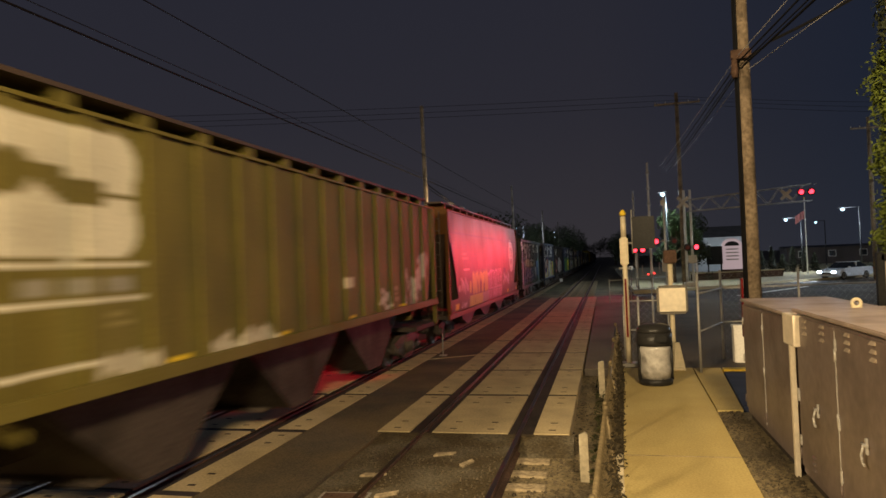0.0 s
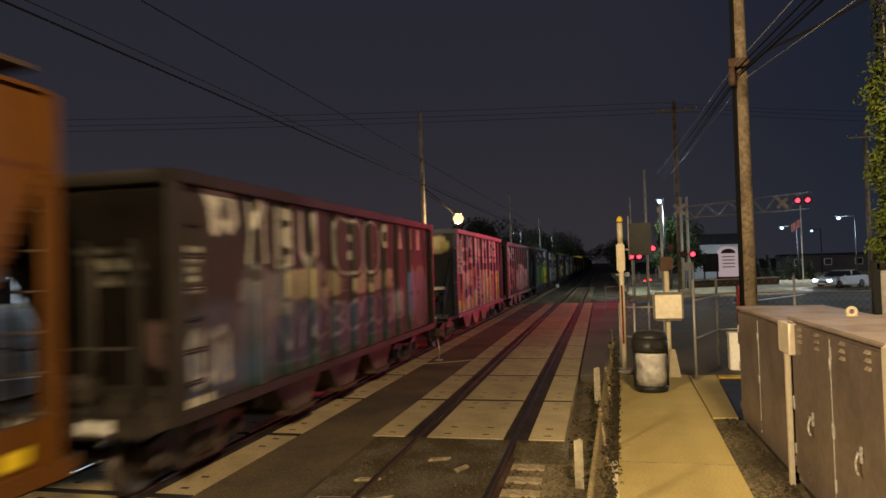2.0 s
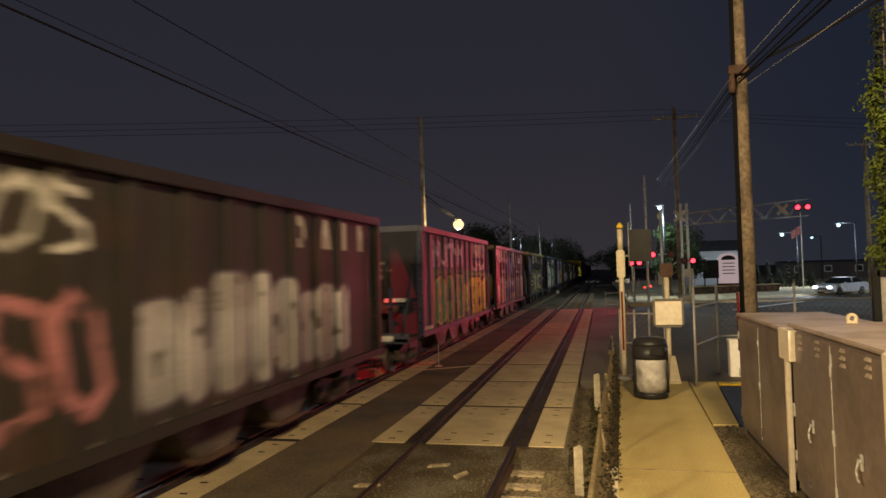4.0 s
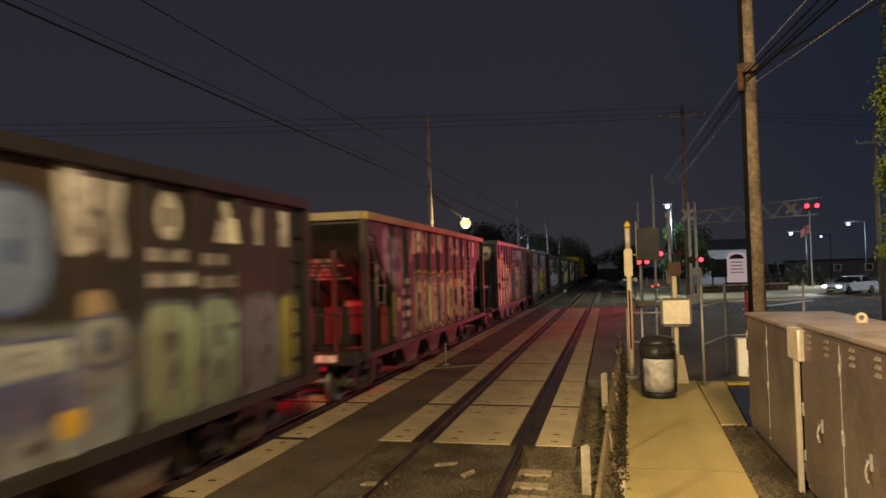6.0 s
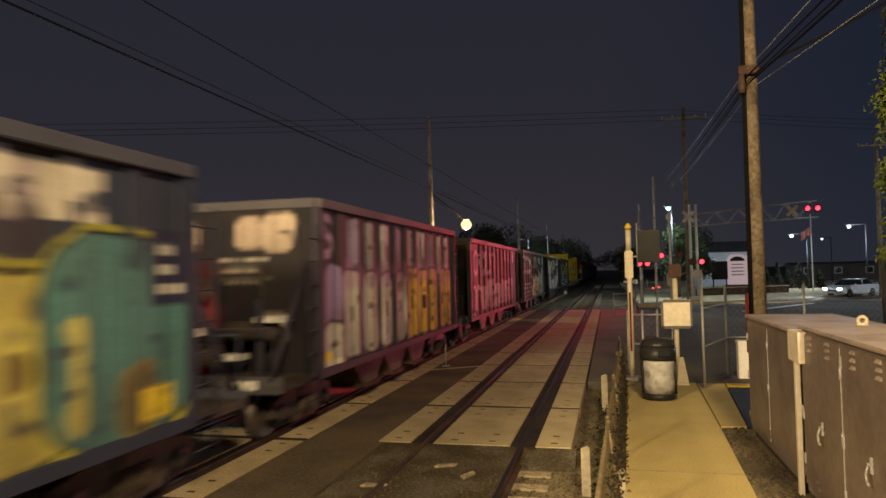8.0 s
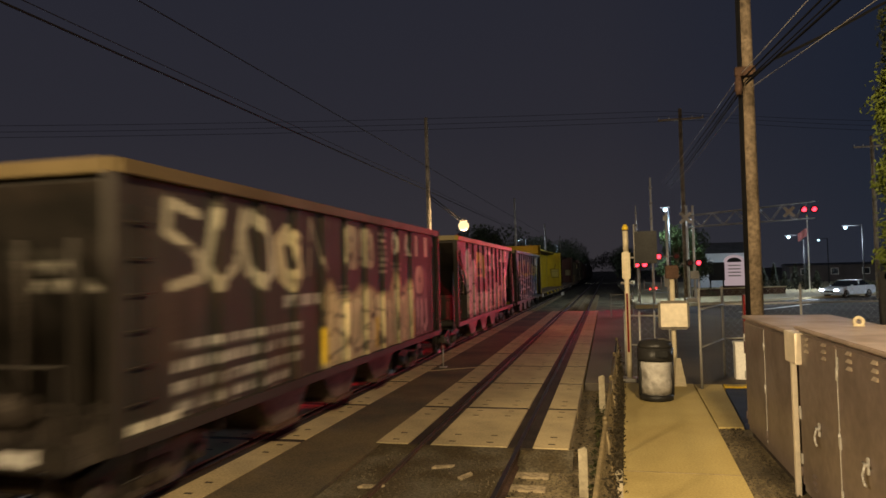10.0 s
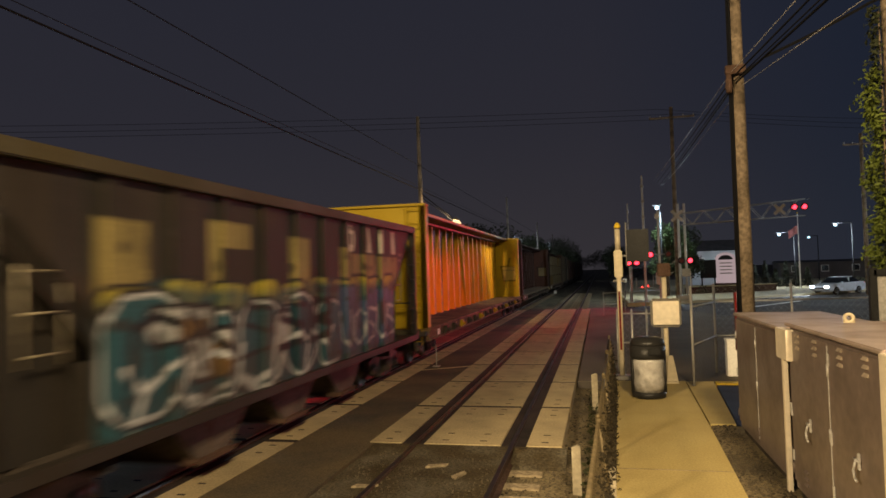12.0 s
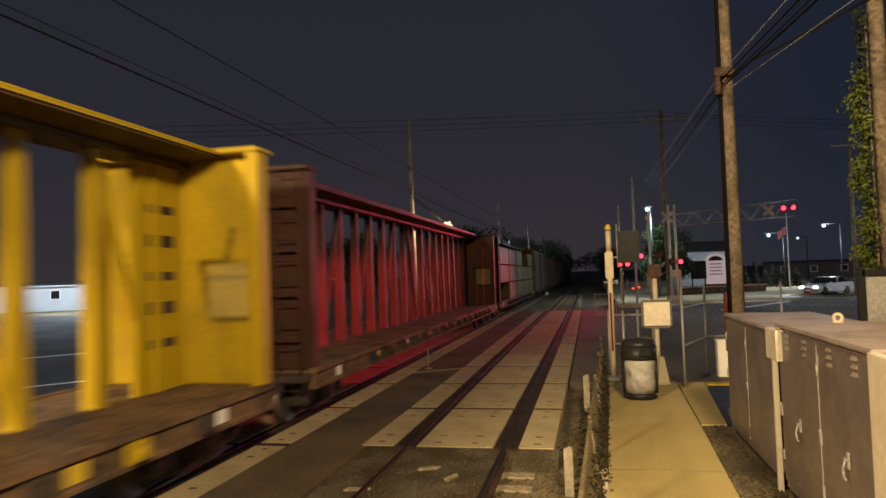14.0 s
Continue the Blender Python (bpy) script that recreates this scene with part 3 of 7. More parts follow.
def hopper(label, y0, length, height, base, paint, top, style="slope", platform=0.55, group="hopper wagons", end=None, cut=0.0, end_rail=None):
    """An open coal hopper. style slope: sloped end sheets behind corner posts; flat: upright ends and long platforms."""
    car = thing("hopper_wagon", label, "freight wagon", group=group)
    WAGONS.append((car, y0))
    steel = plain_paint("hopper_paint", base)
    rail = plain_paint("top_rail_paint", top)
    W, z0, z1 = 1.52, 1.02, height - 0.16
    flat = style == "flat"

    end_paint = end or shaded_end_coat(base, int(y0), [])
    worn = plain_paint("end_rail_paint", end_rail) if end_rail else rail
    side_sheet("side_sheet", length, z0, z1, W, paint, car, pitch=(length - 0.24) / 12, depth=0.055, cut=cut, rib_from=0.12 if flat else 2.0, step=0.036)
    part("far_side", box(B(), -W - 0.02, -W + 0.02, 0.0 if flat else 1.2, length - (0.0 if flat else 1.2), z0, z1), steel, car)
    for s in (-1, 1):
        x = s * (W + 0.02)
        part("top_rail", box(B(), x - 0.09, x + 0.10, -0.02, length + 0.02, z1, height, 0.012), rail, car)
        part("side_sill", box(B(), x - 0.08, x + 0.075, 0.0, length, z0 - 0.12, z0 + 0.02, 0.01), steel, car)
    for k, (y, s) in enumerate(((0.0, 1), (length, -1))):
        part("end_top_rail", box(B(), -W, W, y - 0.07, y + 0.07, z1 + 0.005, height + 0.005, 0.01), worn, car)
        if flat:
            part("end_sheet", box(B(), -W + 0.01, W - 0.01, y - 0.03, y + 0.03, z0 - 0.05, z1), steel, car)
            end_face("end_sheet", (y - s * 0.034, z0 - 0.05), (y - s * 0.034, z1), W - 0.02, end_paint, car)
            for x in (-0.95, 0.95):
                part("end_stanchion", box(B(), x - 0.05, x + 0.05, min(y - s * 0.9, y - s * 0.98), max(y - s * 0.9, y - s * 0.98), 1.0, 2.3, 0.01), steel, car)
            part("brake_cylinder", lathe(B(), [(0.06, -0.4), (0.2, -0.36), (0.2, 0.3), (0.1, 0.36)], 16, (-0.3, y - s * 0.6, 1.35), "X"), UNDER, car)
            part("air_reservoir", lathe(B(), [(0.05, -0.5), (0.17, -0.44), (0.17, 0.44), (0.05, 0.5)], 16, (0.55, y - s * 0.45, 1.75), "X"), UNDER, car)
            wheel = lathe(B(), [(0.24, -0.015), (0.27, 0.0), (0.24, 0.015), (0.21, 0.0)], 20, (-0.55, y - s * 0.35, 2.45), "Y")
            for k in range(3):
                tube(wheel, (-0.55, y - s * 0.35, 2.45), (-0.55 + 0.23 * math.cos(k * 2.094), y - s * 0.35, 2.45 + 0.23 * math.sin(k * 2.094)), 0.015, seg=6)
            part("brake_wheel", wheel, UNDER, car)
            for x, z in ((1.0, 1.9), (-1.0, 1.55), (0.2, 1.28)):
                part("step_plate", box(B(), x - 0.28, x + 0.28, min(y - s * 0.75, y - s * 0.45), max(y - s * 0.75, y - s * 0.45), z, z + 0.10, 0.01), CHALKED, car, "scuffed white step plate")
            for x in (-1.35, 1.35):
                part("end_brace", tube(B(), (x, y - s * 0.05, 2.9), (x, y - s * platform, 1.05), 0.045, seg=8), steel, car)
        else:
            if cut:
                knee = z1 - 1.82
                outline = [(0.05, z1 - 0.07), (0.05, z1 + 0.01), (2.05, knee), (2.05, z0 - 0.3), (1.97, z0 - 0.3), (1.97, knee - 0.04)]
                low, high = (1.955, knee - 0.05), (0.04, z1 - 0.085)
            else:
                outline = [(0.05, z1 - 0.06), (0.05, z1 + 0.01), (2.05, z0 - 0.25), (2.05, z0 - 0.33)]
                low, high = (2.035, z0 - 0.33), (0.03, z1 - 0.06)
            part("slope_sheet", prism(B(), [(y + s * a, b) for a, b in outline], "x", -W + 0.03, W - 0.03), steel, car)
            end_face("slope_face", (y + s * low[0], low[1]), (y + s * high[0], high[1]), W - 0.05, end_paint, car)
            for x in (-0.7, 0.0, 0.7):
                part("end_brace", box(B(), x - 0.05, x + 0.05, y + s * 0.45 - 0.05, y + s * 0.45 + 0.05, z0 - 0.1, z1 - 0.6), steel, car)
            part("brake_cylinder", lathe(B(), [(0.06, -0.4), (0.2, -0.36), (0.2, 0.3), (0.1, 0.36)], 16, (-0.3, y + s * 0.5, 1.2), "X"), UNDER, car)
        for sx in (-1, 1):
            x = sx * (W + 0.02)
            part("corner_post", box(B(), x - 0.07, x + 0.075, y - 0.075, y + 0.075, 0.9, z1 + 0.01, 0.012), steel, car)
        e = y - s * platform
        for x in (-1.1, -0.2, 0.9):
            part("reflector_plate", box(B(), x - 0.22, x + 0.22, min(e - s * 0.006, e), max(e - s * 0.006, e), 0.92, 1.06), CHALKED, car, "scuffed white reflector plate")
        for x in (-0.55, 0.55):
            part("brake_pipe", tube(B(), (x, y - s * 0.12, 1.0), (x, y - s * 0.12, 2.7 + 0.3 * x), 0.03, seg=6), UNDER, car)
        part("end_platform", box(B(), -W, W, min(e, y + s * 1.6), max(e, y + s * 1.6), 0.88, 1.0, 0.015), UNDER, car)
        part("end_beam", box(B(), -W, W, min(e, e + s * 0.08), max(e, e + s * 0.08), 0.86, 1.12, 0.012), rail if k else steel, car)
        part("grab_rail", tube(tube(tube(B(), (-1.4, e, 1.1), (-1.4, e, 1.85), 0.018, seg=6), (1.4, e, 1.1), (1.4, e, 1.85), 0.018, seg=6), (-1.4, e, 1.85), (1.4, e, 1.85), 0.018, seg=6), steel, car)
        if cut:
            ladder(car, RUNG, y + s * 1.2, W - 0.05, 1.9, 2.85, 0.5, name="side_rungs")
            part("end_gusset", prism(B(), [(y + s * 0.75, z0), (y + s * 1.8, z0), (y + s * 1.8, 2.3), (y + s * 0.75, 2.75)], "x", W - 0.30, W - 0.27), steel, car)
        ladder(car, steel, y - s * 0.3 if flat else y + s * 0.35, W + 0.05, 0.5, z1 - 0.3)
    for c in (0.32, 0.5, 0.68):
        y = length * c
        bm = prism(B(), [(y - 1.15, 1.0), (y + 1.15, 1.0), (y + 0.35, 0.30), (y - 0.35, 0.30)], "x", -1.25, 1.25)
        part("discharge_chute", bm, TRUCK, car)
        part("chute_gate", box(B(), -1.32, 1.32, y - 0.42, y + 0.42, 0.26, 0.34, 0.01), RUST, car)
    part("floor_plate", box(B(), -W, W, 1.2, length - 1.2, 0.98, 1.03), UNDER, car)
    running_gear(car, -platform, length + platform)
    return car


def covered_hopper(label, y0, length, height, base, paint, smooth, z0, cut_at):
    car = thing("covered_hopper_wagon", label, "freight wagon", group="covered hopper wagons")
    WAGONS.append((car, y0))
    steel = plain_paint("covered_hopper_paint", base)
    dark = plain_paint("roof_walk_and_shade_paint", (0.05, 0.035, 0.028))
    W, z1 = 1.5, height - 0.28
    side_sheet("side_sheet", length, z0, z1, W, paint, car, pitch=0 if smooth else (length - 0.3) / 17, depth=0.05, cut=1.25 if smooth else 1.15, bulge=0.07 if smooth else 0.0, rib_from=0.15, cut_at=cut_at, mat=PAINT_GLOSS if smooth else PAINT)
    part("far_side", box(B(), -W - 0.02, -W + 0.02, 1.0, length - 1.0, z0, z1), steel, car)
    part("roof", prism(B(), [(-W - 0.05, z1 - 0.01), (W + 0.05, z1 - 0.01), (W + 0.05, z1 + 0.03), (0.7, z1 + 0.2), (-0.7, z1 + 0.2), (-W - 0.05, z1 + 0.03)], "y", 0.05, length - 0.05), steel, car)
    bm = B()
    for x in (-1.1, 1.1):
        box(bm, x - 0.28, x + 0.28, 0.0, length, height - 0.05, height)
    part("running_board", bm, dark, car, "dark grated roof walkway")
    for k in range(14):
        y = 0.6 + k * (length - 1.2) / 13
        part("walk_bracket", box(B(), -1.36, 1.36, y - 0.09, y + 0.09, z1 + 0.02, height - 0.052), steel, car)
    for k in range(4):
        part("roof_hatch", box(B(), -0.35, 0.35, length * (0.14 + 0.24 * k) - 0.9, length * (0.14 + 0.24 * k) + 0.9, z1 + 0.19, height - 0.02, 0.02), steel, car)
    for s in (-1, 1):
        x = s * (W + 0.02)
        part("side_sill", box(B(), x - 0.07, x + 0.06, -0.2, length + 0.2, z0 - 0.14, z0 + 0.02, 0.01), steel, car)
    for y, s in ((0.0, 1), (length, -1)):
        # smooth wagon's slope sheet painted dark for the shade behind its opening
        part("slope_sheet", prism(B(), [(y + s * 0.1, cut_at - 0.05), (y + s * 0.1, cut_at + 0.05), (y + s * 2.3, z0 - 0.3), (y + s * 2.3, z0 - 0.4)], "x", -W + 0.04, W - 0.04), dark if smooth else steel, car)
        part("end_sheet", box(B(), -W + 0.01, W - 0.01, min(y, y + s * 0.06), max(y, y + s * 0.06), cut_at - 0.1, z1), steel, car)
        for x in (-W - 0.02, -0.5, 0.5, W + 0.02):
            part("end_post", box(B(), x - 0.06, x + 0.06, y - 0.06, y + 0.06, 0.9, z1, 0.01), steel, car)
        part("end_platform", box(B(), -W, W, min(y - s * 0.35, y + s * 2.0), max(y - s * 0.35, y + s * 2.0), 0.86, 0.98, 0.012), UNDER, car)
        ladder(car, TRUCK, y - s * 0.12, 1.1, 0.9, height - 0.3, along="x")
    for c in (0.27, 0.5, 0.73):
        y = length * c
        part("discharge_chute", prism(B(), [(y - 1.9, z0 - 0.1), (y + 1.9, z0 - 0.1), (y + 0.4, 0.32), (y - 0.4, 0.32)], "x", -1.2, 1.2), UNDER, car)
        part("chute_gate", box(B(), -0.75, 0.75, y - 0.5, y + 0.5, 0.27, 0.33, 0.01), TRUCK, car)
    running_gear(car, -0.35, length + 0.35)
    return car


def centrebeam(label, y0, length, mat, chord, bundles=0):
    """A centre-beam flat wagon: deck, two bulkheads, a row of posts with diagonals under a broad top chord."""
    car = thing("centrebeam_wagon", label, "freight wagon", group="centre-beam flat wagons")
    WAGONS.append((car, y0))
    W, deck, top = 1.5, 1.06, 4.62
    part("deck", box(B(), -W + 0.05, W - 0.05, 0.1, length - 0.1, deck - 0.1, deck, 0.01), DECK, car)
    for s in (-1, 1):
        x = s * W
        part("side_sill", prism(B(), [(x - 0.07, deck + 0.02), (x + 0.07, deck + 0.02), (x + 0.07, deck - 0.06), (x + 0.02, deck - 0.08), (x + 0.02, deck - 0.30), (x + 0.07, deck - 0.32), (x + 0.07, deck - 0.36), (x - 0.07, deck - 0.36)], "y", 0, length), DECK, car, "rusty worn side sill")
    n = int(length / 1.25)
    for k in range(n):
        y = 0.7 + k * (length - 1.4) / (n - 1)
        if 2.0 < y < length - 2.0:
            bm = lathe(box(B(), W + 0.03, W + 0.13, y - 0.14, y + 0.14, deck - 0.3, deck - 0.08, 0.01), [(0.06, W + 0.1), (0.06, W + 0.2)], 10, (0, y, deck - 0.2), "X")
            part("winch", bm, UNDER if k % 3 else mat, car)
        if k % 2 == 0:
            part("reflector_plate", box(B(), W + 0.025, W + 0.032, y + 0.35, y + 0.6, deck - 0.28, deck - 0.1), YELLOW if k % 4 else WHITE, car)
    for y, s in ((0.0, 1), (length, -1)):
        lo, hi = sorted((y, y + s * 0.07))
        b = part("bulkhead", box(B(), -W, W, lo, hi, deck, top, 0.012), mat, car)
        for x in (-W + 0.1, W - 0.1):
            part("bulkhead_post", box(B(), x - 0.1, x + 0.1, min(y, y + s * 0.32), max(y, y + s * 0.32), deck, top, 0.012), mat, b)
        for z in (1.6, 2.4, 3.2, 4.0):
            part("bulkhead_rib", box(B(), -W + 0.2, W - 0.2, min(y - s * 0.13, y), max(y - s * 0.13, y), z - 0.06, z + 0.06, 0.01), mat, b)
        part("bulkhead_cap", box(B(), -W - 0.02, W + 0.02, min(y - s * 0.14, y + s * 0.36), max(y - s * 0.14, y + s * 0.36), top, top + 0.07, 0.012), mat, b)
        ladder(car, mat, y - s * 0.2, W - 0.35, 0.6, top, along="x")
        part("end_platform", box(B(), -W, W, min(y - s * 0.35, y), max(y - s * 0.35, y), 0.86, 0.98, 0.012), UNDER, car)
    part("top_chord", prism(B(), [(-0.80, top + 0.02), (0.80, top + 0.02), (0.80, top - 0.05), (0.24, top - 0.08), (0.24, top - 0.16), (-0.24, top - 0.16), (-0.24, top - 0.08), (-0.80, top - 0.05)], "y", 0.07, length - 0.07), chord, car, "dark steel top chord")
    part("chord_flange", box(B(), -0.83, 0.83, 0.08, length - 0.08, top + 0.024, top + 0.05), mat, car)
    for s in (-1, 1):
        part("flange_lip", box(B(), s * 0.815 - 0.012, s * 0.815 + 0.012, 0.08, length - 0.08, top - 0.012, top + 0.022), mat, car)
    step = 1.245
    m = int((length - 0.9) / step)
    for k in range(m + 1):
        y = 0.40 + k * step
        if 0 < k:
            bm = prism(B(), [(-0.12, deck), (0.12, deck), (0.085, top - 0.162), (-0.085, top - 0.162)], "y", y - 0.08, y + 0.08)
            part("upright", bm, mat, car)
        if 0 < k < m and (k % 2 or k == m // 2):
            low, high = deck + 0.15, top - 0.3
            ways = [(low, high)] if k < m // 2 else [(high, low)]
            if k == m // 2:
                ways = [(low, high), (high, low)]
            for j, (a, b) in enumerate(ways):
                part("diagonal", prism(B(), [(y + 0.08, a - 0.1), (y + 0.08, a + 0.1), (y + step - 0.08, b + 0.1), (y + step - 0.08, b - 0.1)], "x", -0.06 + 0.13 * j, 0.06 + 0.13 * j), mat, car)
    for y, s in ((0.07, 1), (length - 0.07, -1)):
        part("centre_web", box(B(), -0.05, 0.05, min(y, y + s * 1.15), max(y, y + s * 1.15), deck, top - 0.17), mat, car)
        for k in range(5):
            zc = 1.7 + 0.5 * k
            part("print_bar", box(B(), 0.051, 0.056, min(y + s * 0.25, y + s * 0.9), max(y + s * 0.25, y + s * 0.9), zc, zc + 0.13 + 0.05 * (k % 2)), UNDER, car, "dark stencilled print bar")
    if not bundles:
        def bulkhead_paint(col, u, z):
            tone = (0.36, 0.245, 0.008) if mat is BEAM_YELLOW else (0.065, 0.026, 0.018)
            base_coat(col, u, z, tone, 7)
            dark = tuple(c * 0.25 for c in tone)
            for a, b in (((1.66, 2.95), (1.82, 2.1)), ((1.82, 2.1), (2.5, 2.05)), ((2.5, 2.05), (2.66, 2.9)), ((1.66, 2.95), (2.66, 2.9)), ((2.1, 3.0), (2.22, 3.45)), ((1.75, 2.75), (2.58, 2.72))):
                lay(col, soft_edge(capsule(u, z, a, b), 0.04) * 0.9, dark)
            lay(col, ((u > 1.78) & (u < 2.55) & (z > 2.12) & (z < 2.9)).astype(float) * 0.4, (0.4, 0.34, 0.16))
            bars(col, u, z, 0.3, 2.2, 0.8, 1.0, 6, tuple(c * 0.6 for c in tone))
            for zz in (1.75, 2.35, 2.95, 3.6):
                lay(col, soft_edge(np.abs(z - zz), 0.008, 0.02) * 0.5, dark)
        end_face("bulkhead_sheet", (length - 0.076, deck + 0.02), (length - 0.076, top - 0.02), W - 0.21, bulkhead_paint, car)
    part("centre_girder", prism(B(), [(1.9, 0.98), (length - 1.9, 0.98), (length - 3.6, 0.50), (3.6, 0.50)], "x", -0.5, 0.5), UNDER, car)
    for k in range(bundles):
        y = 0.8 + k * (length - 1.6) / bundles
        for j in range(3):
            for x in (-0.92, 0.92):
                if (k * 5 + j * 3) % 7:
                    part("lumber_pack", box(B(), x - 0.55, x + 0.55, y, y + (length - 1.6) / bundles - 0.15, deck + 0.02 + j * 1.05, deck + 1.0 + j * 1.05, 0.02), WRAP, car)
    running_gear(car, -0.35, length + 0.35)
    return car


def boxcar(label, y0, length, height, colour):
    car = thing("boxcar", label, "freight wagon", group="boxcars")
    WAGONS.append((car, y0))
    steel = plain_paint("boxcar_paint", colour)
    W = 1.5
    body = part("body", box(B(), -W, W, 0, length, 1.0, height - 0.15, 0.03), steel, car)
    n = int(length / 1.2)
    rib = finish("side_rib", box(B(), W, W + 0.05, -0.04, 0.04, 1.0, height - 0.2), steel)
    for k in range(n + 1):
        part("side_rib", rib, steel, body, at=pose(0, 0.06 + k * (length - 0.12) / n, 0))
    part("roof", prism(B(), [(-W - 0.04, height - 0.16), (W + 0.04, height - 0.16), (W + 0.04, height - 0.1), (0, height), (-W - 0.04, height - 0.1)], "y", -0.05, length + 0.05), steel, car)
    part("sliding_door", box(B(), W + 0.06, W + 0.12, length / 2 - 1.5, length / 2 + 1.5, 1.0, height - 0.3, 0.02), steel, car)
    part("side_sill", box(B(), -W - 0.02, W + 0.02, 1.5, length - 1.5, 0.75, 0.99), UNDER, car)
    running_gear(car, -0.5, length + 0.5)
    return car

PALE = (0.50, 0.46, 0.36)
OLIVE, ORANGE, COAL, BLUE = (0.112, 0.091, 0.019), (0.090, 0.034, 0.005), (0.023, 0.0190, 0.0155), (0.026, 0.031, 0.054)


def vnoise(u, v, seed):
    """Smooth value noise between 0 and 1."""
    table = np.random.RandomState(seed % 9973).rand(64, 64)
    iu, iv = np.floor(u).astype(int), np.floor(v).astype(int)
    fu, fv = u - iu, v - iv
    fu, fv = fu * fu * (3 - 2 * fu), fv * fv * (3 - 2 * fv)
    a, b = table[iu % 64, iv % 64], table[(iu + 1) % 64, iv % 64]
    c, d = table[iu % 64, (iv + 1) % 64], table[(iu + 1) % 64, (iv + 1) % 64]
    return (a * (1 - fu) + b * fu) * (1 - fv) + (c * (1 - fu) + d * fu) * fv


def base_coat(col, y, z, colour, seed):
    col[:] = colour
    blotch = vnoise(y * 0.9, z * 0.8, seed) * 0.5 + vnoise(y * 5, z * 0.5, seed + 3) * 0.5
    col *= (0.72 + 0.56 * blotch)[..., None]


def paint_olive(col, y, z):
    base_coat(col, y, z, OLIVE, 1)
    # plain block emblem and its lines of print
    v = z - 0.58
    rect(col, y, v, 1.0, 3.55, 3.08, 3.5, PALE)
    rect(col, y, v, 1.0, 3.55, 2.24, 2.66, PALE)
    rect(col, y, v, 2.8, 3.75, 2.34, 3.42, PALE)
    lay(col, soft_edge(capsule(y, v, (1.1, 3.35), (2.8, 2.45)), 0.24), PALE)
    for cy, cz in ((3.46, 3.2), (3.46, 2.56)):
        lay(col, soft_edge(np.hypot(y - cy, v - cz), 0.32), PALE)
    lay(col, soft_edge(capsule(y, v, (0.9, 2.8), (2.2, 3.0)), 0.2), OLIVE)
    rect(col, y, v, 2.75, 3.3, 2.74, 3.02, OLIVE)
    rect(col, y, v, 3.2, 3.8, 2.86, 2.90, OLIVE)
    for zz, end in ((2.71, 3.86), (2.36, 3.86), (1.80, 3.3)):
        rect(col, y, z, 0.2, end, zz, zz + 0.05, PALE)
    for yy in (0.5, 1.1, 2.2, 2.7, 3.3):
        rect(col, y, z, yy, yy + 0.36, 2.46, 2.64, tuple(c * 0.45 for c in PALE))
    bars(col, y, z, 3.3, 2.1, 0.5, 0.2, 2, (0.22, 0.18, 0.06))
    for yy in (4.2, 6.83, 9.75, 13.2):
        rect(col, y, z, yy, yy + 0.5, 1.6, 1.70, (0.65, 0.45, 0.02))
    for k, yy in enumerate((3.1, 3.45, 5.1, 5.8, 6.2)):
        scribble(col, y, z, yy, 1.6, 0.7, 0.24, (0.40, 0.36, 0.27), 5 + k, 12, 0.035)
    rect(col, y, z, 9.65, 10.2, 2.24, 2.42, (0.45, 0.40, 0.27))
    for k in range(3):
        scribble(col, y, z, 11.6 + 0.1 * k, 1.65, 0.8, 0.5, (0.5, 0.45, 0.37), 40 + k, 4, 0.035)
    bars(col, y, z, 12.8, 1.75, 0.5, 0.4, 3, (0.25, 0.2, 0.1))
    scribble(col, y, z, 13.6, 1.65, 0.5, 0.9, (0.5, 0.45, 0.37), 46, 5, 0.04)
    for k in range(3):
        scribble(col, y, z, 14.2 + 0.35 * k, 1.62 + 0.3 * k, 0.9, 0.7, (0.42, 0.38, 0.31), 12 + k, 9, 0.07)
    lay(col, soft_edge(capsule(y, z, (14.3, 1.7), (15.9, 2.75)), 0.16, 0.2) * 0.7, (0.42, 0.38, 0.31))
    lay(col, soft_edge(np.hypot(y - 7.5, z - 3.4), 0.4, 0.5) * 0.5, (0.08, 0.06, 0.02))


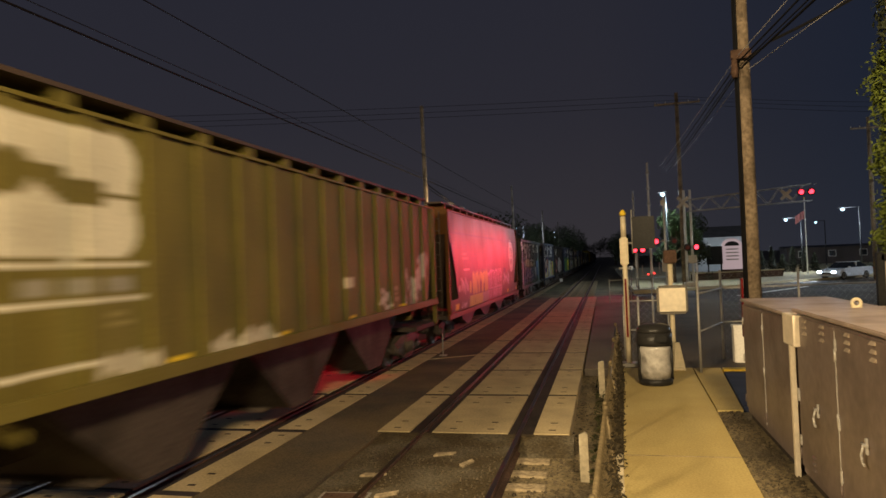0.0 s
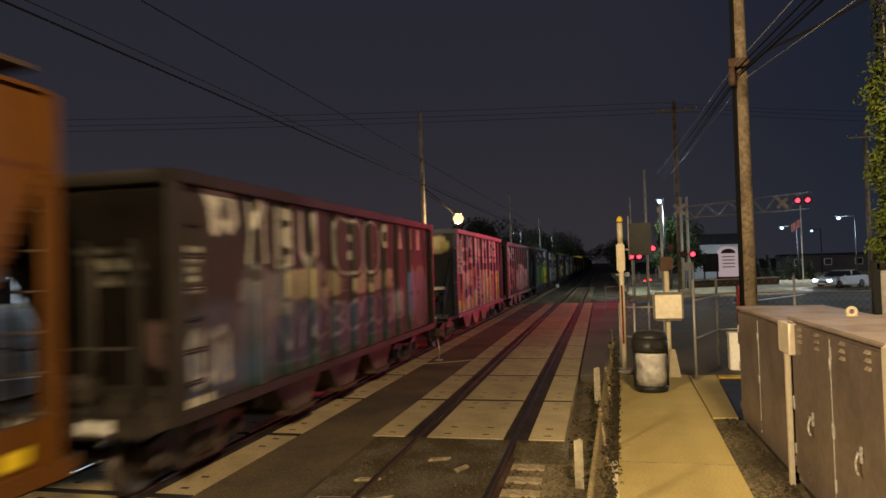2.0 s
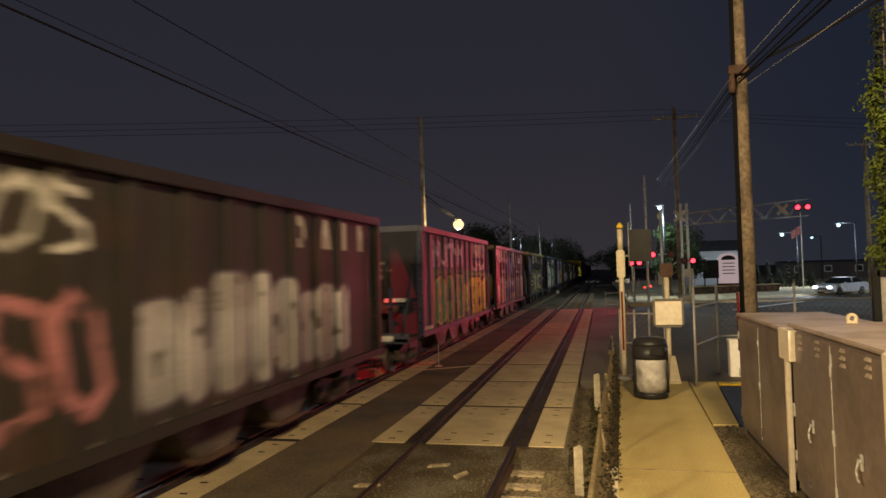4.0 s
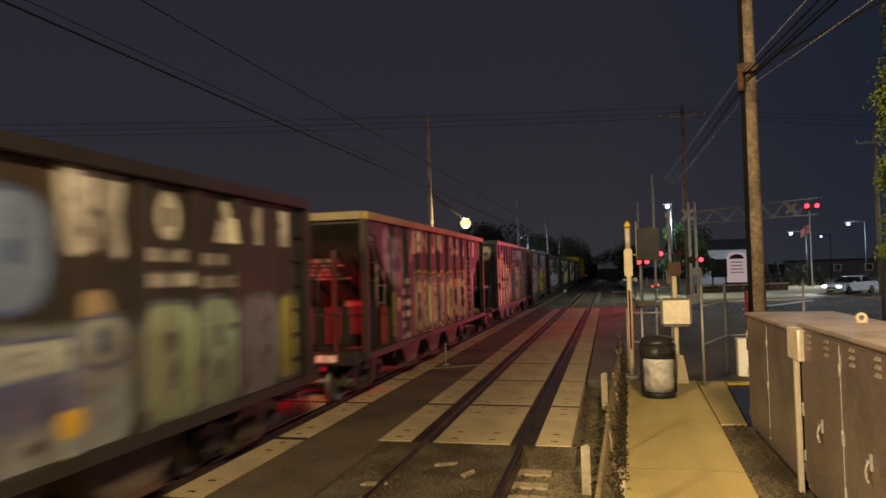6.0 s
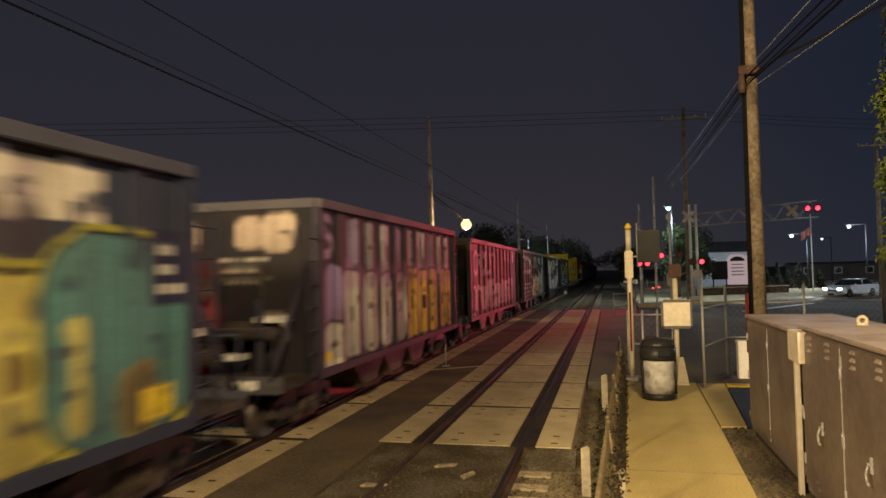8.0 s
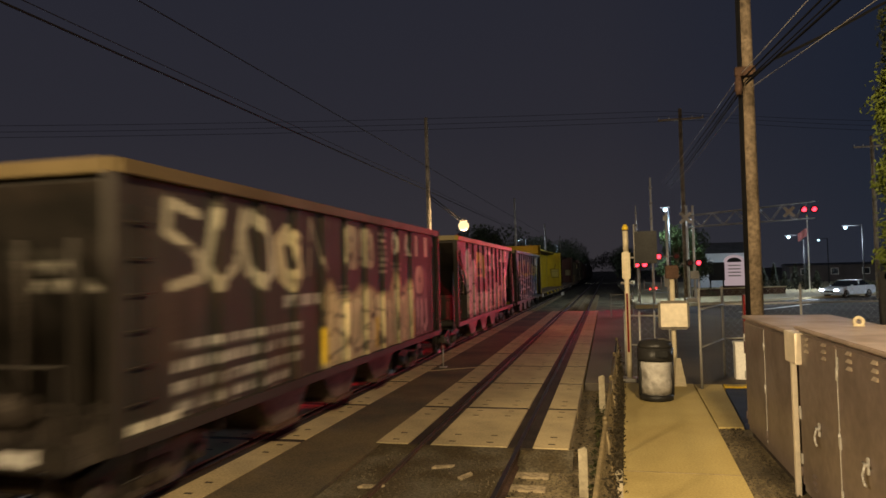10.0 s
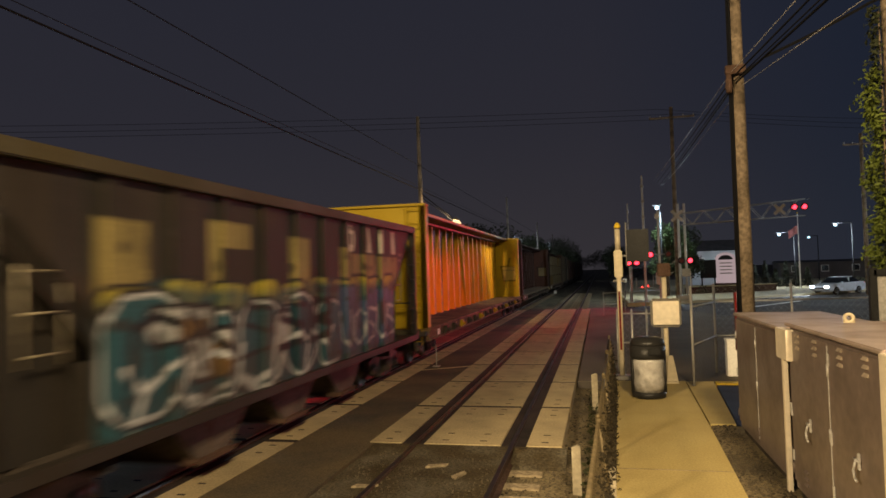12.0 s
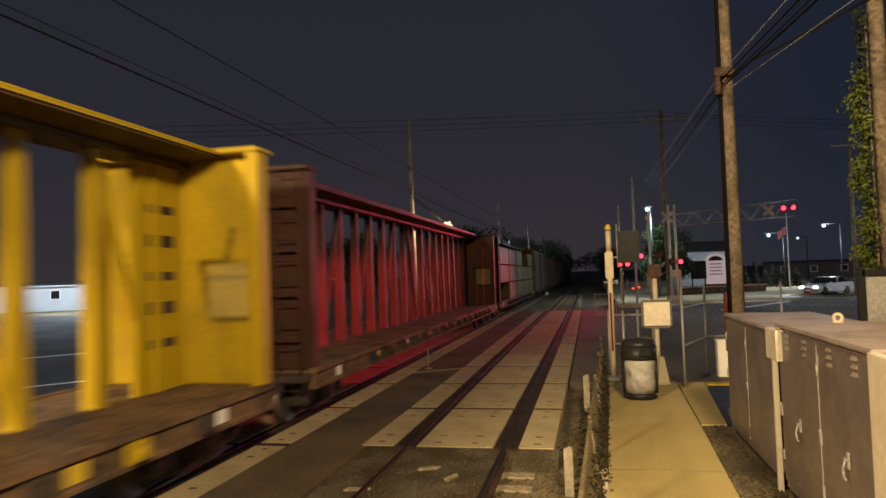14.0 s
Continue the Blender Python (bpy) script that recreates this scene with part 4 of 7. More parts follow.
def paint_orange(col, y, z):
    base_coat(col, y, z, ORANGE, 2)
    c = np.hypot((y - 14.7) * 0.95, z - 2.86)
    lay(col, soft_edge(c, 0.82), PALE)
    turn = np.arctan2(z - 2.86, y - 14.7)
    lay(col, soft_edge(np.abs(c - 0.66), 0.045) * (np.sin(turn * 22) * np.sin(turn * 9) > 0.1) * 0.6, ORANGE)
    for dy in (-0.25, 0.25):
        for lo in (2.45, 3.02):
            rect(col, y, z, 14.7 + dy - 0.10, 14.7 + dy + 0.10, lo, lo + 0.26, ORANGE)
    rect(col, y, z, 14.4, 15.0, 2.83, 2.89, (0.30, 0.2, 0.12))
    rect(col, y, z, 13.3, 13.75, 1.62, 1.92, (0.36, 0.3, 0.24))
    rect(col, y, z, 13.34, 13.71, 1.66, 1.88, ORANGE)
    spray(col, y, z, 3.9, 1.5, 3.4, 0.62, 4, (0.42, 0.44, 0.05), (0.12, 0.14, 0.02), 21, 0.17)
    lay(col, soft_edge(np.hypot(y - 3.45, (z - 1.72) * 0.9), 0.2), (0.42, 0.44, 0.05))
    for lo, hi, tone in ((3.35, 6.1, (0.42, 0.44, 0.06)), (6.1, 7.6, (0.24, 0.23, 0.16)), (7.6, 11.3, (0.24, 0.085, 0.10))):
        rect(col, y, z, lo, hi, 1.0, 1.40, tone)
    for k in range(6):
        rect(col, y, z, 3.6 + 0.42 * k, 3.68 + 0.42 * k, 1.06, 1.30, (0.20, 0.20, 0.04))
    rect(col, y, z, 7.3, 10.7, 1.46, 2.06, (0.20, 0.068, 0.075))
    rect(col, y, z, 7.3, 8.95, 2.06, 2.13, (0.42, 0.31, 0.31))
    spray(col, y, z, 7.5, 1.48, 3.6, 0.66, 5, (0.20, 0.066, 0.072), (0.40, 0.27, 0.28), 23, 0.13)
    spray(col, y, z, 7.6, 1.0, 3.7, 0.40, 6, (0.24, 0.085, 0.10), (0.42, 0.28, 0.29), 24, 0.10)
    rect(col, y, z, 11.65, 12.6, 1.75, 2.32, (0.020, 0.016, 0.014))
    scribble(col, y, z, 11.2, 1.45, 1.6, 0.6, (0.28, 0.25, 0.23), 33, 12, 0.05)
    for k in range(3):
        scribble(col, y, z, 1.75 + 0.4 * k, 1.5, 0.5, 0.6, (0.42, 0.36, 0.31), 25 + k, 5, 0.03)
    for k in range(4):
        scribble(col, y, z, 1.92 + 0.26 * k, 1.03, 0.3, 0.22, (0.40, 0.35, 0.31), 28 + k, 4, 0.028)
    rect(col, y, z, 1.95, 3.1, 1.43, 1.47, (0.45, 0.41, 0.36))
    rect(col, y, z, 2.2, 3.3, 2.36, 2.41, (0.32, 0.22, 0.16))
    bars(col, y, z, 2.1, 2.7, 1.3, 0.3, 2, (0.22, 0.10, 0.05))
    rect(col, y, z, 1.42, 1.64, 1.66, 1.86, (0.42, 0.36, 0.30))
    scribble(col, y, z, 12.6, 1.45, 1.2, 0.6, (0.3, 0.3, 0.3), 26, 8, 0.05)
    lay(col, soft_edge(np.abs(z - 1.43), 0.012, 0.02) * (y > 3.1), (0.05, 0.03, 0.02))
    rect(col, y, z, 0.93, 1.5, 1.02, 1.25, (0.62, 0.45, 0.02))
    rect(col, y, z, 13.2, 13.7, 1.02, 1.2, (0.62, 0.45, 0.02))
    rect(col, y, z, 16.5, 16.85, 1.04, 1.22, (0.62, 0.45, 0.02))
    for yy in (13.9, 14.5, 15.2):
        rect(col, y, z, yy, yy + 0.42, 1.02, 1.12, (0.30, 0.2, 0.15))
    bars(col, y, z, 14.5, 1.55, 0.9, 0.3, 2, (0.26, 0.13, 0.07))
    lay(col, soft_edge(np.abs(z - 3.62), 0.015, 0.02), (0.06, 0.02, 0.01))


class Painter:
    """Paint laid on one wagon side: y runs along the wagon, z up."""

    def __init__(self, col, y, z, base, seed):
        self.col, self.y, self.z, self.base, self.seed = col, y, z, base, seed
        base_coat(col, y, z, base, seed)
        self.wob = 0.07 * (vnoise(y * 2.2, z * 2.2, seed + 5) - 0.5)
        self.rough = vnoise(y * 7, z * 7, seed + 6)

    def rect(self, y0, y1, z0, z1, colour, alpha=1.0, soft=0.03):
        d = np.maximum(np.abs(self.y - (y0 + y1) / 2) - (y1 - y0) / 2, np.abs(self.z - (z0 + z1) / 2) - (z1 - z0) / 2)
        lay(self.col, np.clip(0.5 - d / soft, 0, 1) * alpha, colour)

    def shape(self, y0, y1, z0, z1, round_off=0.8):
        """Signed distance to a wobbly rounded block."""
        hy, hz = (y1 - y0) / 2, (z1 - z0) / 2
        r = min(hy, hz) * round_off
        qy, qz = np.abs(self.y - (y0 + y1) / 2) - hy + r, np.abs(self.z - (z0 + z1) / 2) - hz + r
        return np.hypot(np.maximum(qy, 0), np.maximum(qz, 0)) + np.minimum(np.maximum(qy, qz), 0) - r + self.wob

    def puff(self, y0, y1, z0, z1, colour, edge=None, holes=0, rim=None, width=0.06, round_off=0.8, hole=None):
        """A bubbly sprayed form with an outline, an outer rim and small dark holes."""
        d = self.shape(y0, y1, z0, z1, round_off)
        if rim:
            lay(self.col, soft_edge(d, width * 2.2, 0.04), rim)
        if edge:
            lay(self.col, soft_edge(d, width, 0.03), edge)
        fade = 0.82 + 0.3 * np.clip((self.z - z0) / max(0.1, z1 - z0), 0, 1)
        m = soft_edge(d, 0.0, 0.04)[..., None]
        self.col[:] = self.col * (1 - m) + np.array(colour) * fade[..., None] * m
        for k in range(holes):
            c, h = z0 + (z1 - z0) * (k + 1) / (holes + 1), (z1 - z0) * 0.10
            lay(self.col, soft_edge(self.shape((y0 * 1.1 + y1 * 0.9) / 2, (y0 * 0.72 + y1 * 1.28) / 2, c - h, c + h), 0.0), hole or edge or self.base)

    def row(self, y0, y1, z0, z1, n, colour, edge, seed, holes=True, rim=None, gap=0.06):
        r = random.Random(seed)
        cuts = [y0 + (y1 - y0) * (k + (r.uniform(-0.18, 0.18) if 0 < k < n else 0)) / n for k in range(n + 1)]
        for a, b in zip(cuts, cuts[1:]):
            tone = r.uniform(0.78, 1.15)
            shade = tuple(c * tone for c in colour)
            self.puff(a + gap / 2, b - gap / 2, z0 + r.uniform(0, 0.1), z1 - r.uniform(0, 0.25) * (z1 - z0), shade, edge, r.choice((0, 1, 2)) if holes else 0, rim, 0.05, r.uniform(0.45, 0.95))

    def tag(self, y0, y1, z0, z1, n, colour, seed, thick=0.05):
        """Quick hand strokes in a row."""
        r = random.Random(seed)
        w = (y1 - y0) / n
        for k in range(n):
            c, lean = y0 + (k + 0.5) * w, r.uniform(-0.2, 0.2)
            loop = LOOPS[r.randrange(len(LOOPS))]
            pts = [(c + (u * 0.40 + lean * v) * w, (z0 + z1) / 2 + v * (z1 - z0) * 0.44) for u, v in loop]
            d = np.minimum.reduce([capsule(self.y, self.z, a, b) for a, b in zip(pts, pts[1:])]) + self.wob * 0.5
            lay(self.col, soft_edge(d, thick * r.uniform(0.7, 1.2)), colour)

    def wash(self, y0, y1, z0, z1, colour, alpha=0.8, ragged=0.35):
        """A soft uneven patch of sprayed colour."""
        d = self.shape(y0, y1, z0, z1, 0.5) + ragged * (vnoise(self.y * 1.8, self.z * 1.2, self.seed + 11) - 0.5)
        lay(self.col, np.clip(0.5 - d / 0.18, 0, 1) * alpha * (0.6 + 0.5 * self.rough), colour)

    def print_block(self, y0, y1, z0, z1, rows, colour, seed=1):
        """Stencilled lines of print, as broken bars."""
        r = random.Random(seed)
        for k in range(rows):
            h = (z1 - z0) / rows
            zc, c = z1 - h * (k + 0.5), y0
            end = y1 - r.uniform(0, 0.35) * (y1 - y0)
            while c < end:
                w = r.uniform(0.5, 1.6) * h
                self.rect(c, min(c + w, y1), zc - h * 0.27, zc + h * 0.27, colour, r.uniform(0.6, 1.0), 0.02)
                c += w + h * 0.3

    def mark(self, starts, colour=None, z0=3.12, h=0.54):
        """A maker's mark as four plain pale shapes: a rounded block, a wedge, a bar and a block."""
        col, y, z, colour = self.col, self.y, self.z, colour or PALE
        a, b, c, d = (q + 0.26 for q in starts)
        rows = (z > z0) & (z < z0 + h)
        oval = np.maximum(np.hypot((y - a) * 1.25, (z - z0 - h / 2) * 0.9) - h * 0.47, np.abs(z - z0 - h / 2) - h / 2)
        slot = (np.abs(y - a) < h * 0.12) & (np.abs(z - z0 - h / 2) < h * 0.20)
        lay(col, soft_edge(oval, 0.0, 0.02) * ~slot, colour)
        lay(col, (rows & (np.abs(y - b) < 0.15 * h + (z0 + h - z) * 0.32)).astype(float), colour)
        lay(col, (rows & (np.abs(y - c) < 0.22 * h)).astype(float), colour)
        lay(col, (rows & (np.abs(y - d) < 0.30 * h)).astype(float), colour)

    def weather(self, rust=0.55):
        """Vertical rain streaks, chips down to the old coat and rust from the top rail."""
        y, z, s = self.y, self.z, self.seed
        streak = vnoise(y * 8, z * 0.6, s + 1) * 0.6 + vnoise(y * 21, z * 0.9, s + 2) * 0.4
        self.col *= (0.66 + 0.62 * streak)[..., None]
        lay(self.col, np.clip((vnoise(y * 5, z * 5, s + 3) - 0.74) * 6, 0, 0.8), self.base)
        lay(self.col, np.clip((vnoise(y * 1.1, z * 1.6, s + 4) - 0.62) * 3, 0, rust) * streak, (0.055, 0.030, 0.016))
        for k in range(int(y.max() / 1.1)):
            self.rect(0.1 + k * 1.1, 0.16 + k * 1.1, 1.0, 1.06, PALE, 0.4)


def coat(base, seed, draw, length, shift=0.0):
    """Paint for one hopper side: its base coat, what draw() lays on it, then the weather."""
    def go(col, y, z):
        p = Painter(col, y + shift, z, base, seed)
        draw(p)
        p.rect(0.2, 1.1, 1.03, 1.15, PALE, 0.8)
        p.print_block(length * 0.44, length * 0.44 + 0.5, 2.2, 2.5, 3, (0.16, 0.145, 0.11), seed)
        p.weather()
    return go


CHALK, CREAM_P, OCHRE, SUN = (0.42, 0.39, 0.34), (0.46, 0.40, 0.24), (0.40, 0.32, 0.05), (0.62, 0.44, 0.02)
LIME, INK = (0.40, 0.42, 0.035), (0.012, 0.012, 0.014)


def draw_teal(p):
    p.tag(1.0, 1.7, 3.2, 3.8, 2, CHALK, 1, 0.09)
    p.tag(1.95, 2.7, 2.75, 3.7, 2, CHALK, 2, 0.07)
    for a in (2.9, 3.75):
        p.tag(a, a + 0.6, 2.7, 3.65, 1, (0.36, 0.33, 0.29), int(a * 20), 0.08)
    p.wash(1.9, 4.8, 1.3, 2.5, (0.24, 0.23, 0.25), 0.55, 0.9)
    p.print_block(0.3, 0.95, 2.4, 3.0, 5, CHALK, 3)
    p.tag(0.6, 1.5, 1.25, 1.95, 3, CHALK, 4, 0.07)
    p.wash(1.8, 11.9, 1.0, 1.85, (0.016, 0.046, 0.042), 0.95)
    p.wash(0.3, 2.6, 1.1, 2.2, (0.05, 0.07, 0.13), 0.6)
    for a, b in ((3.2, 4.4), (4.7, 5.6), (6.2, 6.95), (7.1, 8.0), (8.2, 8.85)):
        p.puff(a, b, 2.18, 2.66, (0.30, 0.26, 0.16), None, round_off=0.5)
    p.row(2.6, 9.8, 1.2, 2.15, 9, (0.030, 0.040, 0.075), (0.055, 0.07, 0.09), 5)
    p.tag(2.6, 9.8, 1.4, 2.1, 9, (0.13, 0.13, 0.17), 5, 0.035)
    p.wash(8.6, 9.8, 1.4, 2.2, (0.30, 0.29, 0.30), 0.7)
    for a, b in ((5.2, 6.75), (6.9, 7.85)):
        p.puff(a, b, 2.62, 3.6, tuple(c * 1.6 for c in COAL), (0.36, 0.34, 0.30), 2, COAL, 0.06, 0.6, hole=(0.36, 0.34, 0.30))
    p.puff(10.16, 10.78, 1.35, 2.62, (0.08, 0.14, 0.30), (0.05, 0.12, 0.07), width=0.09)
    p.puff(10.92, 11.8, 1.2, 2.6, (0.05, 0.09, 0.13), (0.06, 0.14, 0.05), width=0.12)
    p.mark((8.0, 9.2, 10.15, 10.98))


def draw_navy(p):
    w = (0.44, 0.43, 0.44)
    for a, b in ((0.52, 1.4), (2.74, 3.6), (3.93, 4.68), (5.9, 6.55), (7.5, 8.1), (8.8, 9.5)):
        p.tag(a, b, 3.06, 3.78, 2, w, int(a * 10), 0.085)
        p.puff(a + 0.08, b, 2.78, 3.0, w, None, 1, hole=p.base, round_off=0.9)
    p.puff(0.58, 1.42, 2.40, 2.70, w, None, 2, hole=p.base)
    p.print_block(1.67, 2.5, 3.14, 3.40, 1, w, 5)
    p.print_block(1.67, 2.53, 2.63, 2.90, 1, w, 6)
    p.rect(5.15, 5.42, 3.05, 3.34, w)
    p.wash(0.3, 5.2, 1.15, 2.1, (0.055, 0.04, 0.115), 0.95)
    for a, b, c in ((1.3, 2.15, 1.75), (2.1, 2.75, 1.95), (2.65, 3.4, 1.9)):
        p.puff(a, b, c, 2.5, (0.30, 0.25, 0.235), None)
    p.wash(0.5, 1.3, 1.7, 2.3, (0.11, 0.02, 0.03), 0.8)
    p.wash(1.25, 2.0, 1.1, 1.75, (0.28, 0.14, 0.07), 0.95)
    p.row(2.0, 3.5, 1.05, 1.62, 3, (0.38, 0.34, 0.29), None, 7)
    p.wash(1.3, 3.5, 1.02, 1.3, (0.46, 0.38, 0.07), 0.8)
    p.puff(3.53, 4.08, 1.8, 2.62, (0.34, 0.15, 0.08), (0.05, 0.04, 0.12))
    p.puff(3.64, 4.5, 1.05, 1.78, (0.46, 0.40, 0.14), (0.30, 0.26, 0.2), 1)
    p.puff(4.4, 5.15, 1.0, 2.82, (0.10, 0.08, 0.18), (0.34, 0.33, 0.42), width=0.05)
    p.print_block(4.55, 5.0, 1.3, 2.3, 5, (0.34, 0.33, 0.38), 8)
    for a, b, top, c in ((5.2, 5.55, 2.5, (0.33, 0.32, 0.26)), (5.55, 5.95, 2.57, LIME), (5.95, 6.12, 2.5, (0.2, 0.2, 0.05)), (6.12, 6.8, 2.5, (0.32, 0.35, 0.42)), (6.8, 7.3, 2.5, LIME), (7.35, 8.1, 2.45, (0.40, 0.38, 0.36)),
                         (8.1, 8.9, 2.4, (0.30, 0.06, 0.03)), (8.95, 9.4, 2.35, (0.40, 0.36, 0.38)), (9.4, 9.85, 2.4, LIME), (9.85, 10.4, 2.3, (0.10, 0.06, 0.2))):
        p.puff(a, b, 1.08, top, c, None, 1 if b - a > 0.6 else 0, hole=(0.08, 0.10, 0.16), round_off=0.4)
    p.rect(0.55, 1.12, 1.14, 1.46, SUN)
    p.rect(0.3, 10.5, 1.02, 1.09, (0.36, 0.35, 0.36), 0.8)


def draw_drips(p):
    p.row(4.0, 10.4, 1.15, 2.75, 8, (0.36, 0.33, 0.31), (0.08, 0.06, 0.08), 48, False)
    p.tag(1.4, 3.6, 1.3, 2.6, 3, (0.30, 0.12, 0.12), 49, 0.07)
    p.tag(1.0, 3.4, 2.9, 3.6, 4, CHALK, 50, 0.05)
    p.mark((7.9, 9.0, 9.9, 10.8))


def draw_green(p):
    w = (0.44, 0.40, 0.33)
    p.wash(1.2, 10.95, 1.0, 2.72, (0.035, 0.105, 0.045), 1.0, 0.25)
    for a, b in ((1.6, 2.9), (3.1, 4.4), (4.6, 5.8)):
        p.puff(a, b, 1.1, 2.5, (0.06, 0.17, 0.06), (0.20, 0.27, 0.05), 2, INK)
    p.tag(6.0, 7.2, 1.2, 2.3, 3, (0.24, 0.30, 0.05), 9, 0.08)
    for a, b in ((7.3, 8.55), (8.7, 9.62), (9.8, 10.75)):
        p.puff(a, b, 1.06, 2.42, (0.50, 0.44, 0.02), INK, 2, (0.16, 0.26, 0.04), 0.09, 0.6)
    p.rect(7.95, 8.5, 3.2, 3.72, w)
    p.rect(8.66, 9.5, 3.2, 3.73, w)
    p.rect(8.1, 8.3, 3.2, 3.35, p.base)
    p.rect(9.1, 9.25, 3.2, 3.4, p.base)
    p.tag(7.9, 9.6, 2.72, 3.08, 4, w, 10, 0.06)
    p.tag(9.75, 10.6, 2.75, 3.82, 2, (0.34, 0.32, 0.31), 11, 0.09)
    p.tag(1.5, 6.0, 2.85, 3.6, 5, (0.40, 0.36, 0.42), 12, 0.08)


def draw_pale_green(p):
    for a, b in ((0.75, 1.33), (1.62, 2.15), (2.5, 3.04), (3.36, 4.0)):
        p.tag(a, b, 3.14, 3.78, 1, CHALK, int(a * 30), 0.10)
    p.print_block(0.2, 0.95, 2.43, 3.0, 5, CHALK, 4)
    p.print_block(2.5, 3.2, 2.5, 2.8, 1, CHALK, 5)
    p.tag(0.5, 1.35, 1.2, 1.95, 3, CHALK, 6, 0.08)
    p.wash(1.65, 3.3, 1.05, 2.3, (0.25, 0.23, 0.17), 0.9)
    p.rect(2.42, 2.62, 1.1, 2.2, OCHRE, 0.8, 0.1)
    p.wash(3.3, 7.7, 1.02, 2.25, (0.17, 0.18, 0.19), 0.95)
    p.puff(4.45, 5.05, 2.45, 3.4, (0.13, 0.10, 0.20), (0.06, 0.05, 0.13))
    p.puff(5.2, 5.75, 2.3, 3.3, (0.17, 0.12, 0.26), (0.06, 0.05, 0.13))
    p.wash(4.3, 5.6, 1.85, 2.4, OCHRE, 0.8)
    p.puff(5.75, 6.55, 2.4, 3.4, (0.12, 0.16, 0.24), (0.05, 0.07, 0.15), 1)
    p.tag(6.75, 7.6, 2.9, 3.7, 2, CHALK, 7, 0.10)
    p.wash(3.4, 6.8, 1.45, 1.72, (0.04, 0.03, 0.10), 0.85)
    p.puff(6.9, 7.35, 2.0, 2.55, (0.27, 0.20, 0.11), None)
    p.puff(6.65, 7.0, 1.2, 1.48, (0.36, 0.22, 0.03), None)
    p.row(3.4, 7.6, 1.75, 2.25, 5, (0.24, 0.25, 0.23), (0.05, 0.06, 0.13), 8)
    for a, b, c in ((7.79, 8.78, (0.20, 0.235, 0.15)), (8.87, 9.62, (0.18, 0.22, 0.16)), (9.78, 10.86, (0.12, 0.12, 0.14))):
        p.puff(a, b, 1.06, 2.34, c, (0.07, 0.085, 0.09), 2, width=0.08, round_off=0.6)
    p.puff(10.95, 11.5, 1.1, 2.32, (0.26, 0.23, 0.05), (0.06, 0.07, 0.06), round_off=0.4)
    p.print_block(7.9, 8.72, 2.5, 3.04, 2, CHALK, 9)
    p.print_block(8.95, 9.65, 2.46, 3.0, 2, (0.30, 0.27, 0.22), 10)
    p.mark((8.03, 9.22, 10.05, 10.86), z0=3.08)


def draw_cream_bubbles(p):
    p.wash(1.7, 3.2, 2.5, 3.62, (0.20, 0.165, 0.175), 0.95, 0.5)
    p.puff(2.25, 2.75, 2.72, 3.0, (0.05, 0.045, 0.05), (0.10, 0.06, 0.2))
    p.print_block(0.95, 1.5, 2.08, 2.7, 5, (0.26, 0.24, 0.18), 3)
    p.wash(0.8, 1.8, 1.15, 1.9, (0.17, 0.15, 0.12), 0.8)
    p.rect(1.9, 1.98, 1.2, 2.2, OCHRE, 0.8)
    p.rect(2.15, 2.22, 1.2, 2.2, OCHRE, 0.6)
    p.puff(2.35, 2.8, 1.75, 2.05, (0.28, 0.25, 0.12), None)
    p.print_block(2.92, 3.7, 1.0, 2.58, 6, (0.34, 0.32, 0.27), 4)
    p.puff(3.5, 3.85, 2.9, 3.25, (0.20, 0.19, 0.10), None)
    for a, b in ((3.85, 4.5), (4.72, 5.42), (5.7, 6.25), (6.5, 7.1), (8.15, 8.66)):
        p.tag(a, b, 3.2, 3.72, 1, (0.46, 0.34, 0.25), int(a * 7), 0.10)
    for a, b in ((3.95, 4.72), (4.76, 5.62), (5.66, 6.46), (6.5, 7.32), (7.36, 8.7), (8.75, 10.6)):
        p.puff(a, b, 1.10, 2.58, (0.15, 0.135, 0.12), (0.02, 0.018, 0.016), 0, OCHRE, 0.05)
        p.puff(a + 0.1, b - 0.12, 1.18, 2.42, (0.44, 0.38, 0.20), None, 2, hole=(0.04, 0.038, 0.034))
    p.print_block(10.63, 11.3, 2.4, 3.1, 4, (0.20, 0.18, 0.14), 5)
    p.print_block(10.7, 11.3, 1.1, 2.2, 5, (0.24, 0.22, 0.18), 6)
    p.tag(11.6, 12.1, 1.05, 2.75, 1, (0.34, 0.32, 0.27), 8, 0.12)
    p.rect(12.15, 12.33, 1.18, 2.13, OCHRE, 0.9)
    p.mark((8.88, 9.78, 10.72, 11.65), z0=3.17, h=0.52)


